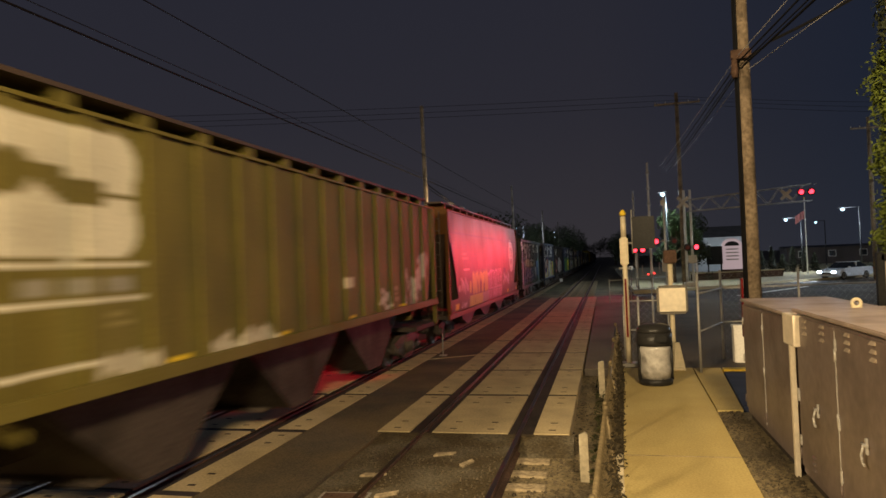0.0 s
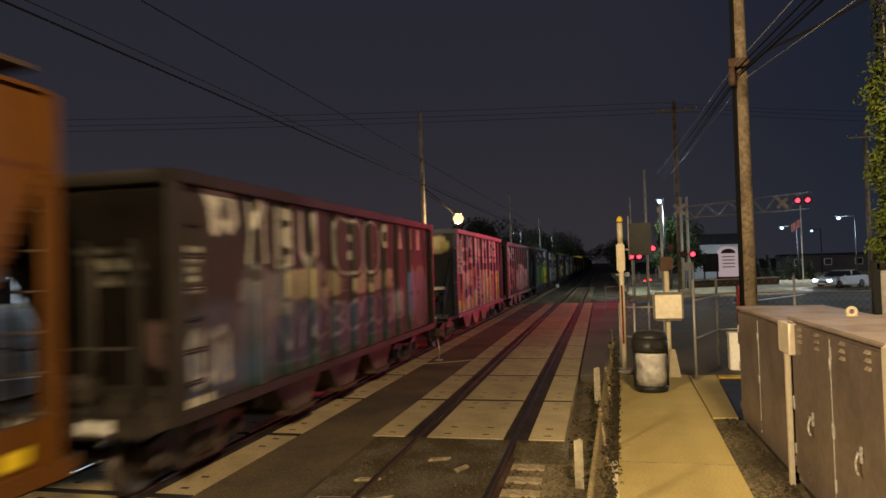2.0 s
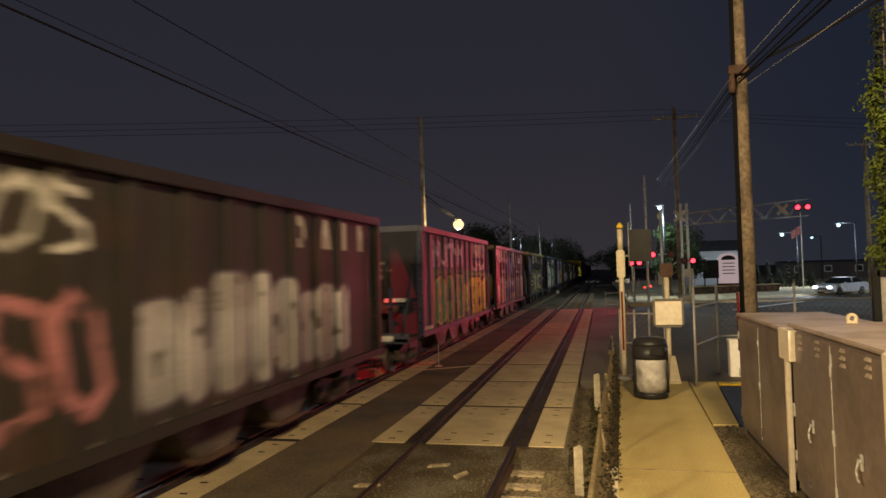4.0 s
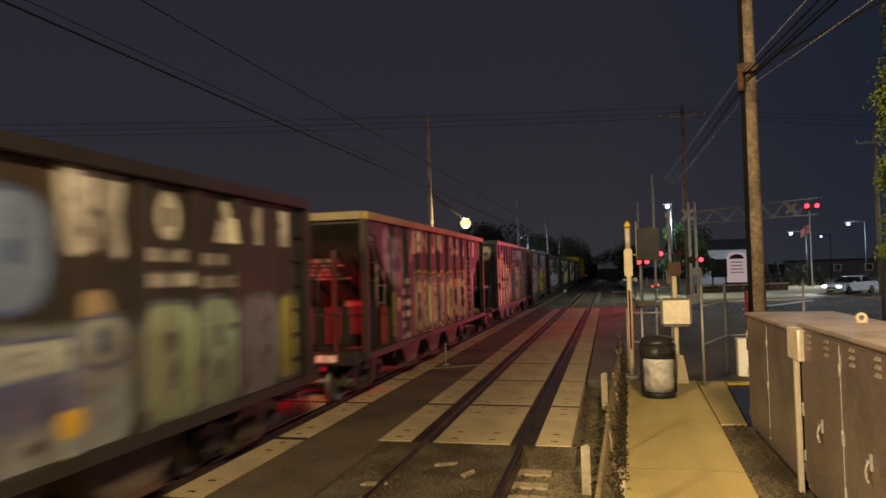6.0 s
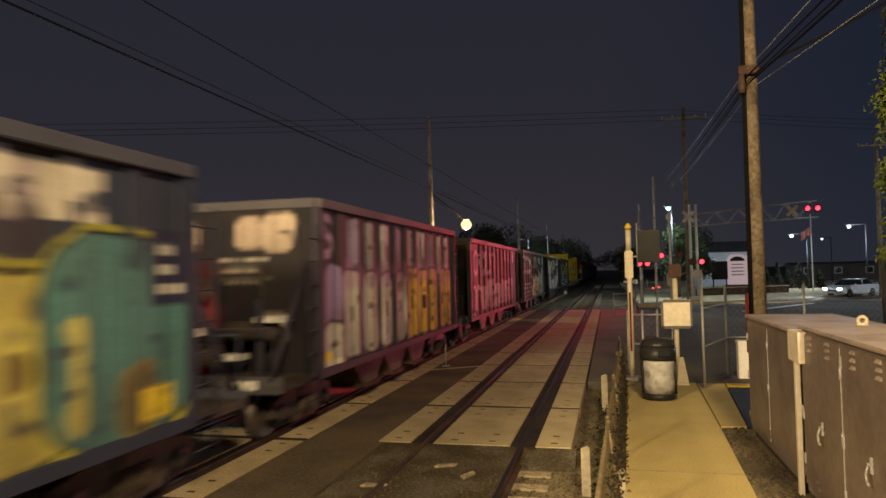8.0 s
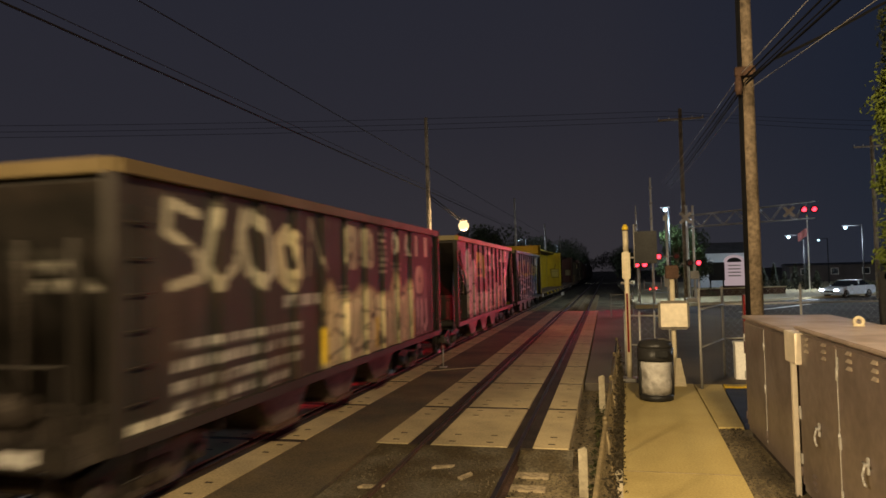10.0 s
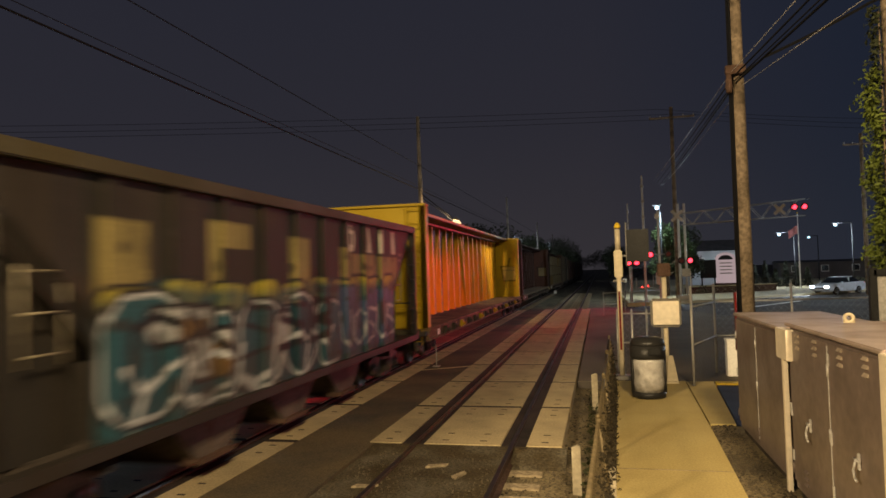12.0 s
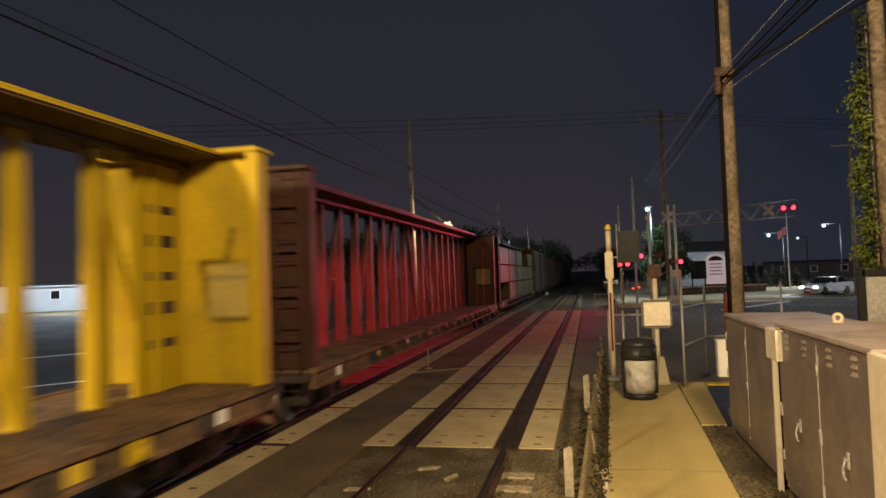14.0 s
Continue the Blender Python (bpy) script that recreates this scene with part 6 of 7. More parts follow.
def street_lamp(x, y, h, reach, label="white LED street lamp on a steel column", ground=0.0, lens=0.27):
    s = thing("street_lamp", label, "street lamp", pose(x, y, ground), group="white street lamps")
    part("column", tube(B(), (reach, 0, -0.3), (reach, 0, h + 0.15), 0.09, 0.06, 10), LAMPSTEEL, s)
    part("arm", tube(B(), (reach, 0, h + 0.12), (0, 0, h + 0.1), 0.04, seg=8), LAMPSTEEL, s)
    head = part("head", box(B(), -0.35, 0.35, -0.15, 0.15, h + 0.03, h + 0.15, 0.03), LAMPSTEEL, s)
    b = part("lens", lathe(B(), [(lens * 0.2, -lens * 0.62), (lens * 0.5, -lens * 0.45), (lens * 0.66, -lens * 0.1), (lens * 0.6, lens * 0.2), (lens * 0.3, lens * 0.45)], 14, (0, -0.1, h - lens * 0.3)), LIT_WHITE, head, "glowing white lens")
    b.visible_shadow = False
    return s


# unseen column added for the fill lamp beside the waiting car
street_lamp(33.0, 50.4, 8.5, 1.2, ground=-0.03)
street_lamp(24.7, 80, 6.7, 1.6)
street_lamp(19.14, 80, 5.9, 1.5)
street_lamp(30.35, 110, 6.5, 1.2)
street_lamp(4.97, 60, 7.75, 0.25)
street_lamp(-42, 62.2, 8.8, -1.0)
street_lamp(-55.8, 70, 11.6, 1.4, lens=0.5)
street_lamp(-55.2, 80, 12.4, -1.4, lens=0.5)
street_lamp(-45.0, 60, 5.4, 0.8, lens=0.6)
street_lamp(-14.6, 118, 8.4, 1.2, lens=0.25)
street_lamp(-12.5, 165, 9.0, 1.2, lens=0.3)
street_lamp(33.5, 76, 9.0, -0.4, lens=0.2)


def flasher_pair(owner, x, y, z, span=0.62, lit=(True, True), face=-1, yaw=0.0):
    """Two round flashers with black targets and hoods on a crossbar."""
    bar = part("crossbar", tube(B(), (x - span / 2, y, z), (x + span / 2, y, z), 0.035, seg=8), GALV, owner)
    for k, on in zip((-1, 1), lit):
        cx = x + k * span / 2
        f = lathe(B(), [(0.27, face * 0.06), (0.27, face * 0.075)], 24, (cx, y, z), "Y")
        lathe(f, [(0.13, -face * 0.04), (0.13, face * 0.08)], 18, (cx, y, z), "Y")
        for a in range(12):
            t0, t1 = math.pi * a / 12, math.pi * (a + 1) / 12
            p = [(cx + math.cos(t) * 0.155, y + face * d, z + math.sin(t) * 0.155) for t, d in ((t0, 0.08), (t1, 0.08), (t1, 0.34), (t0, 0.34))]
            q = [(cx + math.cos(t) * 0.165, y + face * d, z + math.sin(t) * 0.165) for t, d in ((t0, 0.08), (t1, 0.08), (t1, 0.34), (t0, 0.34))]
            v = [f.verts.new(c) for c in p + q]
            for i in ((0, 1, 2, 3), (7, 6, 5, 4), (3, 2, 6, 7), (0, 3, 7, 4), (1, 5, 6, 2)):
                f.faces.new([v[j] for j in i])
        g = part("flasher", f, BLACK, bar, "black round flasher target with hood")
        m = LIT_RED if on else DIM_RED
        lens = lathe(B(), [(0.11, face * 0.085), (0.17, face * 0.11), (0.17, face * 0.09)], 18, (cx, y, z), "Y")
        part("lens", lens, m, bar, "glowing red lens" if on else "dark unlit red lens").visible_shadow = False


def crossbuck(owner, x, y, z, size=0.62, mat=WHITE, look_of="white reflective crossbuck blade"):
    for s in (-1, 1):
        m = pose(x, y - 0.012 * s, z, 0, 45 * s, 0)
        part("crossbuck_blade", box(B(), -size, size, -0.008, 0.008, -0.11, 0.11, 0.004, m), mat, owner, look_of)


cant = thing("cantilever_signal", "galvanised cantilever crossing signal with lattice arm and red flashers", "crossing signal", pose(6.2, 54, -0.02))
for dx in (-0.22, 0.22):
    part("mast", tube(B(), (dx, 0, 0), (dx, 0, 7.4), 0.10, 0.09, 12), PALE_STEEL, cant)
part("base", box(B(), -0.45, 0.45, -0.35, 0.35, 0, 0.5, 0.03), GALV, cant)
arm = B()
for dy in (-0.3, 0.3):
    for z0, z1 in ((6.63, 7.29), (5.78, 6.10)):
        tube(arm, (0, dy, z0), (8.5, dy, z1), 0.04, seg=6)
    for k in range(10):
        x = k * 0.8
        low, high = 5.78 + 0.036 * x, 6.63 + 0.075 * x
        tube(arm, (x, dy, low if k % 2 else high), (x + 0.8, dy, high + 0.06 if k % 2 else low + 0.03), 0.022, seg=5)
for k in range(12):
    tube(arm, (k * 0.8, -0.3, 6.63 + 0.06 * k), (k * 0.8, 0.3, 6.63 + 0.06 * k), 0.02, seg=5)
part("lattice_arm", arm, GALV, cant)
flasher_pair(cant, 8.05, -0.45, 6.72, 0.66)
flasher_pair(cant, 0.15, -0.4, 3.1, 0.62, (False, True))
crossbuck(cant, 6.75, -0.4, 6.6, 0.5, BARE, "bare grey back of a crossbuck blade")
crossbuck(cant, -0.35, -0.5, 6.45, 0.55, BARE, "bare grey back of a crossbuck blade")
part("gate_arm", box(B(), 0.42, 0.5, -0.25, -0.2, 0.5, 2.3), WHITE, cant)
part("control_box", box(B(), -0.15, 0.45, -0.5, -0.25, 1.9, 2.5, 0.02), GALV, cant)

sig = thing("crossing_signal", "crossing signal mast with two red flashers and junction box", "crossing signal", pose(4.35, 52, -0.02))
part("mast", tube(B(), (0, 0, 0), (0, 0, 6.8), 0.09, 0.08, 12), PALE_STEEL, sig)
flasher_pair(sig, -0.02, -0.2, 3.6, 1.25, (True, False))
part("junction_box", box(B(), -0.3, 0.3, -0.2, 0.2, 1.4, 2.3, 0.03), GALV, sig)
part("cap_box", box(B(), -0.22, 0.1, -0.15, 0.15, 6.2, 6.6, 0.03), GALV, sig)
sig2 = thing("crossing_signal", "low crossing signal with red flashers and gate bracket", "crossing signal", pose(2.35, 52, -0.02))
part("mast", tube(B(), (0, 0, 0), (0, 0, 3.5), 0.06, seg=12), GALV, sig2)
flasher_pair(sig2, 0.1, -0.2, 3.05, 0.55, (True, True))
bm = tube(B(), (0.3, -0.2, 1.9), (0.3, -0.2, 1.2), 0.04, seg=8)
tube(bm, (0.3, -0.2, 1.2), (1.5, -0.2, 1.2), 0.04, seg=8)
tube(bm, (1.5, -0.2, 1.2), (1.5, -0.2, 2.1), 0.04, seg=8)
part("gate_bracket", bm, GALV, sig2)
for z in (1.25, 1.32):
    part("gate_lamp", lathe(B(), [(0.06, -0.28), (0.06, -0.22)], 10, (0.7 + (z - 1.25) * 6, 0, z), "Y"), LIT_TAIL, sig2, "small red gate lamp")

west = thing("crossing_signal", "crossbuck mast with two red flashers across the tracks", "crossing signal", pose(-14.5, 27, -0.02))
part("mast", tube(B(), (0, 0, 0), (0, 0, 5.9), 0.07, 0.06, 12), WHITE, west)
flasher_pair(west, 0, -0.2, 3.8, 0.75, (True, True))
crossbuck(west, -0.9, -0.1, 5.2, 0.55)
part("base", box(B(), -0.3, 0.3, -0.3, 0.3, 0, 0.4, 0.03), GALV, west)
behind = thing("crossing_signal", "crossing signal with hooded red flasher beside the far track", "crossing signal", pose(-15.05, 1.34, -0.02, 0, 0, -26))
part("mast", tube(B(), (0, -0.25, 0), (0, -0.25, 4.2), 0.07, 0.06, 12), WHITE, behind)
# unseen plate placed to cut the red beam off above
part("visor", box(B(), -0.45, 0.45, -0.12, 0.85, 2.635, 2.655), BLACK, behind, "unseen black plate that cuts off the red beam above")
flasher_pair(behind, 0, -0.2, 2.86, 0.75, (True, True), face=1)

# ---- sidewalk things ----


def litter_bin(x, y):
    b = thing("litter_bin", "round black plastic litter bin with clear bag and domed lid", "litter bin", pose(x, y, 0))
    part("base_ring", lathe(B(), [(0.30, 0.0), (0.335, 0.02), (0.335, 0.12), (0.31, 0.13)], 32), PLASTIC, b)
    part("bag", lathe(B(), [(0.30, 0.13), (0.315, 0.3), (0.30, 0.5), (0.32, 0.72), (0.31, 0.8)], 32), BAG, b, "crumpled clear bin bag with litter")
    part("back_panel", prism(B(), [(math.cos(a) * r, math.sin(a) * r) for r, seq in ((0.345, range(13)), (0.325, range(12, -1, -1))) for a in [math.radians(130 + 6 * k) for k in seq]], "z", 0.1, 0.82), PLASTIC, b)
    for a in (270 - 72, 270 + 84):
        c, s = math.cos(radians(a)), math.sin(radians(a))
        part("bin_post", tube(B(), (c * 0.325, s * 0.325, 0.1), (c * 0.325, s * 0.325, 0.85), 0.03, seg=10), PLASTIC, b)
    part("collar", lathe(B(), [(0.30, 0.80), (0.35, 0.80), (0.355, 0.86), (0.355, 1.05), (0.33, 1.06)], 32), PLASTIC, b)
    lid = part("lid", lathe(B(), [(0.34, 1.05), (0.345, 1.10), (0.31, 1.18), (0.22, 1.22), (0.05, 1.235)], 32), PLASTIC, b)
    part("lid_opening", box(B(), -0.02, 0.22, -0.40, -0.30, 0.88, 1.03, 0.02), BLACK, lid)
    return b


litter_bin(0.91, 14.55)

BOXFACE = material("pale_sign_face", (0.66, 0.58, 0.44), 0.5, grain=10, vary=0.08, stain=4, bump=0.03)
DARKGALV = material("dull_frame_steel", (0.14, 0.125, 0.10), 0.6, 0.2, grain=20, vary=0.2)
sb = thing("sign_box", "cream metal box sign on a steel post", "sign", pose(1.45, 16.3, 0))
part("post", tube(B(), (0, 0.1, 0), (0, 0.1, 2.45), 0.055, seg=14), CREAM, sb)
part("base_plate", box(B(), -0.22, 0.22, -0.1, 0.3, 0.0, 0.05, 0.01), CREAM, sb)
bx = part("box", box(B(), -0.335, 0.335, -0.09, 0.05, 1.27, 1.92, 0.05), DARKGALV, sb, "rounded dull grey box frame")
part("box_face", box(B(), -0.285, 0.285, -0.098, -0.088, 1.33, 1.86, 0.004), BOXFACE, bx, "pale cream face")
part("post_cap", box(B(), -0.14, 0.14, -0.04, 0.24, 2.42, 2.72, 0.02), RUST, sb)
part("brace", prism(B(), [(-0.02, 0.05), (0.22, 0.05), (0.12, 0.62), (0.02, 0.62)], "y", 0.0, 0.03), CREAM, sb)

ps = thing("pedestrian_signal", "cream pedestrian crossing signal post with yellow bell and black target board", "crossing signal", pose(0.47, 17, -0.02))
part("post", tube(B(), (0, 0, 0), (0, 0, 3.5), 0.06, seg=14), CREAM, ps)
part("sleeve", box(B(), -0.10, 0.09, -0.09, 0.09, 2.42, 3.1, 0.03), CREAM, ps)
part("upper_sleeve", tube(B(), (0, 0, 3.1), (0, 0, 3.6), 0.065, seg=14), CREAM, ps)
part("bell", lathe(B(), [(0.07, 3.62), (0.08, 3.67), (0.05, 3.73), (0.02, 3.76)], 16), YELLOW, ps, "yellow warning bell")
part("target_board", box(B(), 0.20, 0.72, -0.05, -0.02, 2.80, 3.58, 0.02), BLACK, ps, "black target board")
part("board_bracket", tube(tube(B(), (0, 0, 2.95), (0.45, -0.02, 2.95), 0.025, seg=8), (0.2, -0.02, 2.7), (0.2, -0.02, 3.75), 0.02, seg=8), GALV, ps)
part("flange", tube(B(), (-0.14, 0, 2.35), (0.14, 0, 2.35), 0.03, seg=8), GALV, ps)
# red light down the post, painted as a strip
part("red_stripe", box(B(), -0.03, 0.015, -0.066, -0.06, 0.7, 2.1), DIM_RED, ps, "red light painted on as a strip")
part("base", box(B(), -0.2, 0.2, -0.2, 0.2, 0, 0.09, 0.01), GALV, ps)


LOUVRE = material("worn_louvre_steel", (0.36, 0.29, 0.22), 0.5, 0.1, grain=14, vary=0.2, stain=3)
TRIM = material("cream_trim_paint", (0.64, 0.56, 0.44), 0.5, 0.0, grain=12, vary=0.1, stain=3, bump=0.05)


def cabinet(y0, y1, height, label, doors, louvred=False):
    """A steel equipment cabinet: body, overhanging top, doors with louvres and handles."""
    c = thing("equipment_cabinet", label, "cabinet", pose(0, 0, 0), group="trackside cabinets")
    part("plinth", box(B(), 2.17, 3.25, y0 + 0.04, y1 - 0.04, -0.19, 0.08), UNDER, c)
    part("body", box(B(), 2.13, 3.3, y0, y1, 0.06, height - 0.05, 0.015), BROWN_STEEL, c)
    part("top", box(B(), 2.075, 3.36, y0 - 0.01, y1 + 0.01, height - 0.045, height, 0.012), TOP_STEEL, c, "paler steel top")
    w = (y1 - y0 - 0.06) / doors
    for k in range(doors):
        a, b = y0 + 0.03 + k * w + 0.012, y0 + 0.03 + (k + 1) * w - 0.012
        d = part("door", box(B(), 2.105, 2.128, a, b, 0.16, height - 0.09, 0.006), BROWN_STEEL, c)
        if louvred:
            for mid in (a + 0.27 * (b - a), a + 0.73 * (b - a)):
                for j in range(3):
                    part("louvre", prism(B(), [(2.106, height - 0.10 - 0.068 * j), (2.082, height - 0.132 - 0.068 * j), (2.106, height - 0.136 - 0.068 * j)], "y", mid - 0.055, mid + 0.055), LOUVRE, d, "pale worn louvre")
            for j in range(3):
                part("louvre", prism(B(), [(2.106, 0.40 - 0.068 * j), (2.084, 0.37 - 0.068 * j), (2.106, 0.366 - 0.068 * j)], "y", b - 0.55, b - 0.44), BROWN_STEEL, d)
            m = a + 0.45 * (b - a)
            h = box(B(), 2.085, 2.106, m - 0.02, m + 0.02, 0.86, 1.0, 0.004)
            tube(h, (2.075, m - 0.07, 0.945), (2.075, m + 0.06, 0.945), 0.012, seg=8)
            for p, q in (((2.07, m + 0.0, 0.945), (2.045, m - 0.01, 0.86)), ((2.045, m - 0.01, 0.86), (2.045, m - 0.035, 0.80)), ((2.045, m - 0.035, 0.80), (2.045, m - 0.075, 0.785))):
                tube(h, p, q, 0.011, seg=8)
            part("handle", h, PALE_STEEL, d, "bright steel hook handle")
            for z in (0.45, 0.95, 1.70):
                part("latch", box(B(), 2.088, 2.106, b - 0.05, b - 0.01, z - 0.06, z + 0.06, 0.005), PALE_STEEL, d, "pale steel latch")
        for z in (0.3, height * 0.5, height - 0.35):
            part("hinge", tube(B(), (2.1, b - 0.005, z - 0.06), (2.1, b - 0.005, z + 0.06), 0.014, seg=8), PALE_STEEL if z > 0.8 else BROWN_STEEL, d)
        if k == 0:
            # pale strip painted along the door seam for the highlight there
            part("seam_highlight", box(B(), 2.098, 2.11, b - 0.006, b + 0.006, 0.2, height - 0.12), PALE_STEEL, d)
    return c


cabinet(8.92, 11.75, 1.87, "dark brown steel equipment cabinet with paler top", 2)
near_cab = cabinet(5.84, 8.62, 1.95, "dark brown steel equipment cabinet with louvred doors", 2, True)
eye = box(B(), 2.65, 2.77, 8.46, 8.49, 1.945, 1.965, 0.006)
for k in range(16):
    t0, t1 = math.tau * k / 16, math.tau * (k + 1) / 16
    tube(eye, (2.71 + 0.045 * math.cos(t0), 8.475, 2.0 + 0.045 * math.sin(t0)), (2.71 + 0.045 * math.cos(t1), 8.475, 2.0 + 0.045 * math.sin(t1)), 0.02, seg=8)
part("lifting_eye", eye, CREAM, near_cab, "cream painted lifting eye")
strip = thing("corner_trim", "pale painted steel trim between the two cabinets", "trim", pose(0, 0, 0))
part("trim_post", box(B(), 2.07, 2.125, 8.73, 8.81, -0.1, 1.86, 0.006), TRIM, strip)
part("trim_plate", box(B(), 2.04, 2.13, 8.44, 8.91, 1.52, 1.875, 0.006), TRIM, strip)
part("end_plate", box(B(), 2.05, 2.13, 5.42, 5.825, 0.35, 1.93, 0.006), TRIM, strip)
part("end_post", box(B(), 2.07, 2.12, 5.70, 5.80, -0.19, 0.36, 0.006), TRIM, strip)
wb = thing("utility_box", "small white steel utility box", "utility box", pose(3.12, 17.6, -0.03))
part("box", box(B(), -0.2, 0.2, -0.16, 0.16, 0.0, 0.86, 0.015), WHITE, wb)
part("lid", box(B(), -0.215, 0.215, -0.175, 0.175, 0.84, 0.9, 0.01), WHITE, wb)

# fences


def chainlink(name, a, b, height, label, mat, posts, rails=(1.0,), mesh_step=0.075, lean=0.0, base=-0.05):
    """Chain-link between posts: diagonal wires that cross, rails and capped posts."""
    a, b = Vector((*a, base)), Vector((*b, base))
    d = b - a
    u, n = d.normalized(), Vector((-d.y, d.x, 0)).normalized() * lean
    f = thing(name, label, "fence", pose(0, 0, 0))
    for k in range(posts + 1):
        p = a + d * (k / posts)
        part("post", tube(tube(B(), p, p + n * 1 + Vector((0, 0, height + 0.05)), 0.03, seg=10), p + n + Vector((0, 0, height + 0.05)), p + n + Vector((0, 0, height + 0.09)), 0.036, 0.015, 10), mat, f)
    for r in rails:
        part("rail", tube(B(), a + n * r + Vector((0, 0, height * r)), b + n * r + Vector((0, 0, height * r)), 0.021, seg=8), mat, f)
    bm = B()
    L = d.length
    s = mesh_step * math.sqrt(2)
    top = Vector((0, 0, height)) + n
    m = int((L + height) / s)
    for k in range(m):
        for way in (1, -1):
            x0 = k * s - (height if way > 0 else 0)
            x1 = x0 + way * height
            t0 = max(0.0, min(1.0, (0 - x0) / (x1 - x0)))
            t1 = max(0.0, min(1.0, (L - x0) / (x1 - x0)))
            t0, t1 = min(t0, t1), max(t0, t1)
            if t1 - t0 > 0.02:
                p, q = a + u * (x0 + (x1 - x0) * t0) + top * t0, a + u * (x0 + (x1 - x0) * t1) + top * t1
                tube(bm, p, q, 0.0022, seg=3, caps=False)
    part("wire_mesh", bm, mat, f)
    return f


OLD_GALV = material("weathered_fence_steel", (0.13, 0.10, 0.055), 0.6, 0.4, grain=20, vary=0.3)
chainlink("trackside_fence", (-0.02, 4.4), (0.29, 15.8), 1.1, "weathered chain-link fence between sidewalk and track", OLD_GALV, 4, lean=0.12)
chainlink("corner_fence", (1.96, 15.95), (2.76, 18.0), 2.15, "tall chain-link fence corner beside the sidewalk", GALV, 1, (0.44, 0.83), 0.12)
chainlink("corner_fence", (2.76, 18.05), (6.5, 18.8), 2.15, "tall chain-link fence behind the cabinets", GALV, 2, (0.44, 0.83), 0.12)
chainlink("gate_fence", (0.42, 18.2), (1.5, 18.0), 1.55, "low galvanised gate at the sidewalk end", GALV, 3, (0.5, 0.98), 0.12)
chainlink("crossing_fence", (0.2, 40.0), (3.9, 44), 1.3, "low pipe fence near the crossing", GALV, 3, (0.5, 1.0), 0.2)


def marker_post(x, y, z0, h, w=0.075, lean=0.0):
    p = thing("marker_post", "weathered pale wooden marker post beside the track", "post", pose(x, y, z0), group="marker posts")
    part("stake", prism(B(), [(-w, -0.2), (w, -0.2), (w + lean, h - 0.02), (w * 0.4 + lean, h), (-w + lean, h - 0.03)], "y", -0.03, 0.03), WHITEWOOD, p)


marker_post(-0.36, 8.8, -0.19, 0.62, 0.055)
marker_post(0.06, 7.5, -0.19, 0.72, 0.04, 0.0)
marker_post(-0.16, 14.0, -0.19, 0.75, 0.06)
delineator = thing("delineator", "thin upright delineator rod between the tracks", "marker", pose(-4.6, 19.0, -0.012))
part("rod", tube(B(), (0, 0, 0), (0.0, 0, 0.62), 0.018, seg=8), GALV, delineator)
part("foot", box(B(), -0.1, 0.1, -0.1, 0.1, 0, 0.03, 0.008), GALV, delineator)
cover = thing("valve_cover", "square pale-rimmed utility cover in the asphalt", "utility cover", pose(-3.05, 7.15, -0.05, 0, 0, 4))
part("rim", box(B(), -0.3, 0.3, -0.5, 0.5, -0.1, 0.012, 0.004), GALV, cover)
part("lid", box(B(), -0.26, 0.26, -0.46, 0.46, -0.05, 0.018, 0.004), RUST, cover)
for x, y, z in ((-4.85, 78, 0.0), (2.15, 60, 1.4)):
    m = thing("track_marker", "small white square marker plate on a stake", "marker", pose(x, y, -0.19))
    part("stake", tube(B(), (0, 0, 0), (0, 0, z + 0.35), 0.03, seg=8), RUST, m)
    part("plate", box(B(), -0.17, 0.17, -0.03, -0.01, z + 0.2, z + 0.55, 0.01), WHITE, m)

slab("pale_edging", [(-5.0, 18.15), (-3.55, 19.1), (-3.55, 19.2), (-5.0, 18.25)], -0.1, -0.006, CONCRETE, "pale concrete edging across the asphalt", "edging")
for x, y, r in ((-3.0, 8.3, 10), (-2.6, 7.6, 40), (-1.9, 8.9, 70), (-1.75, 7.4, 15), (-2.3, 9.3, 25)):
    d = thing("timber_scrap", "pale splintered timber scrap in the dirt", "debris", pose(x, y, -0.04, 0, 0, r), group="timber scraps")
    part("splinter", prism(B(), [(-0.16, -0.04), (0.12, -0.05), (0.18, 0.02), (-0.1, 0.05)], "z", -0.02, 0.02), TIE, d)

# ---- cars ----


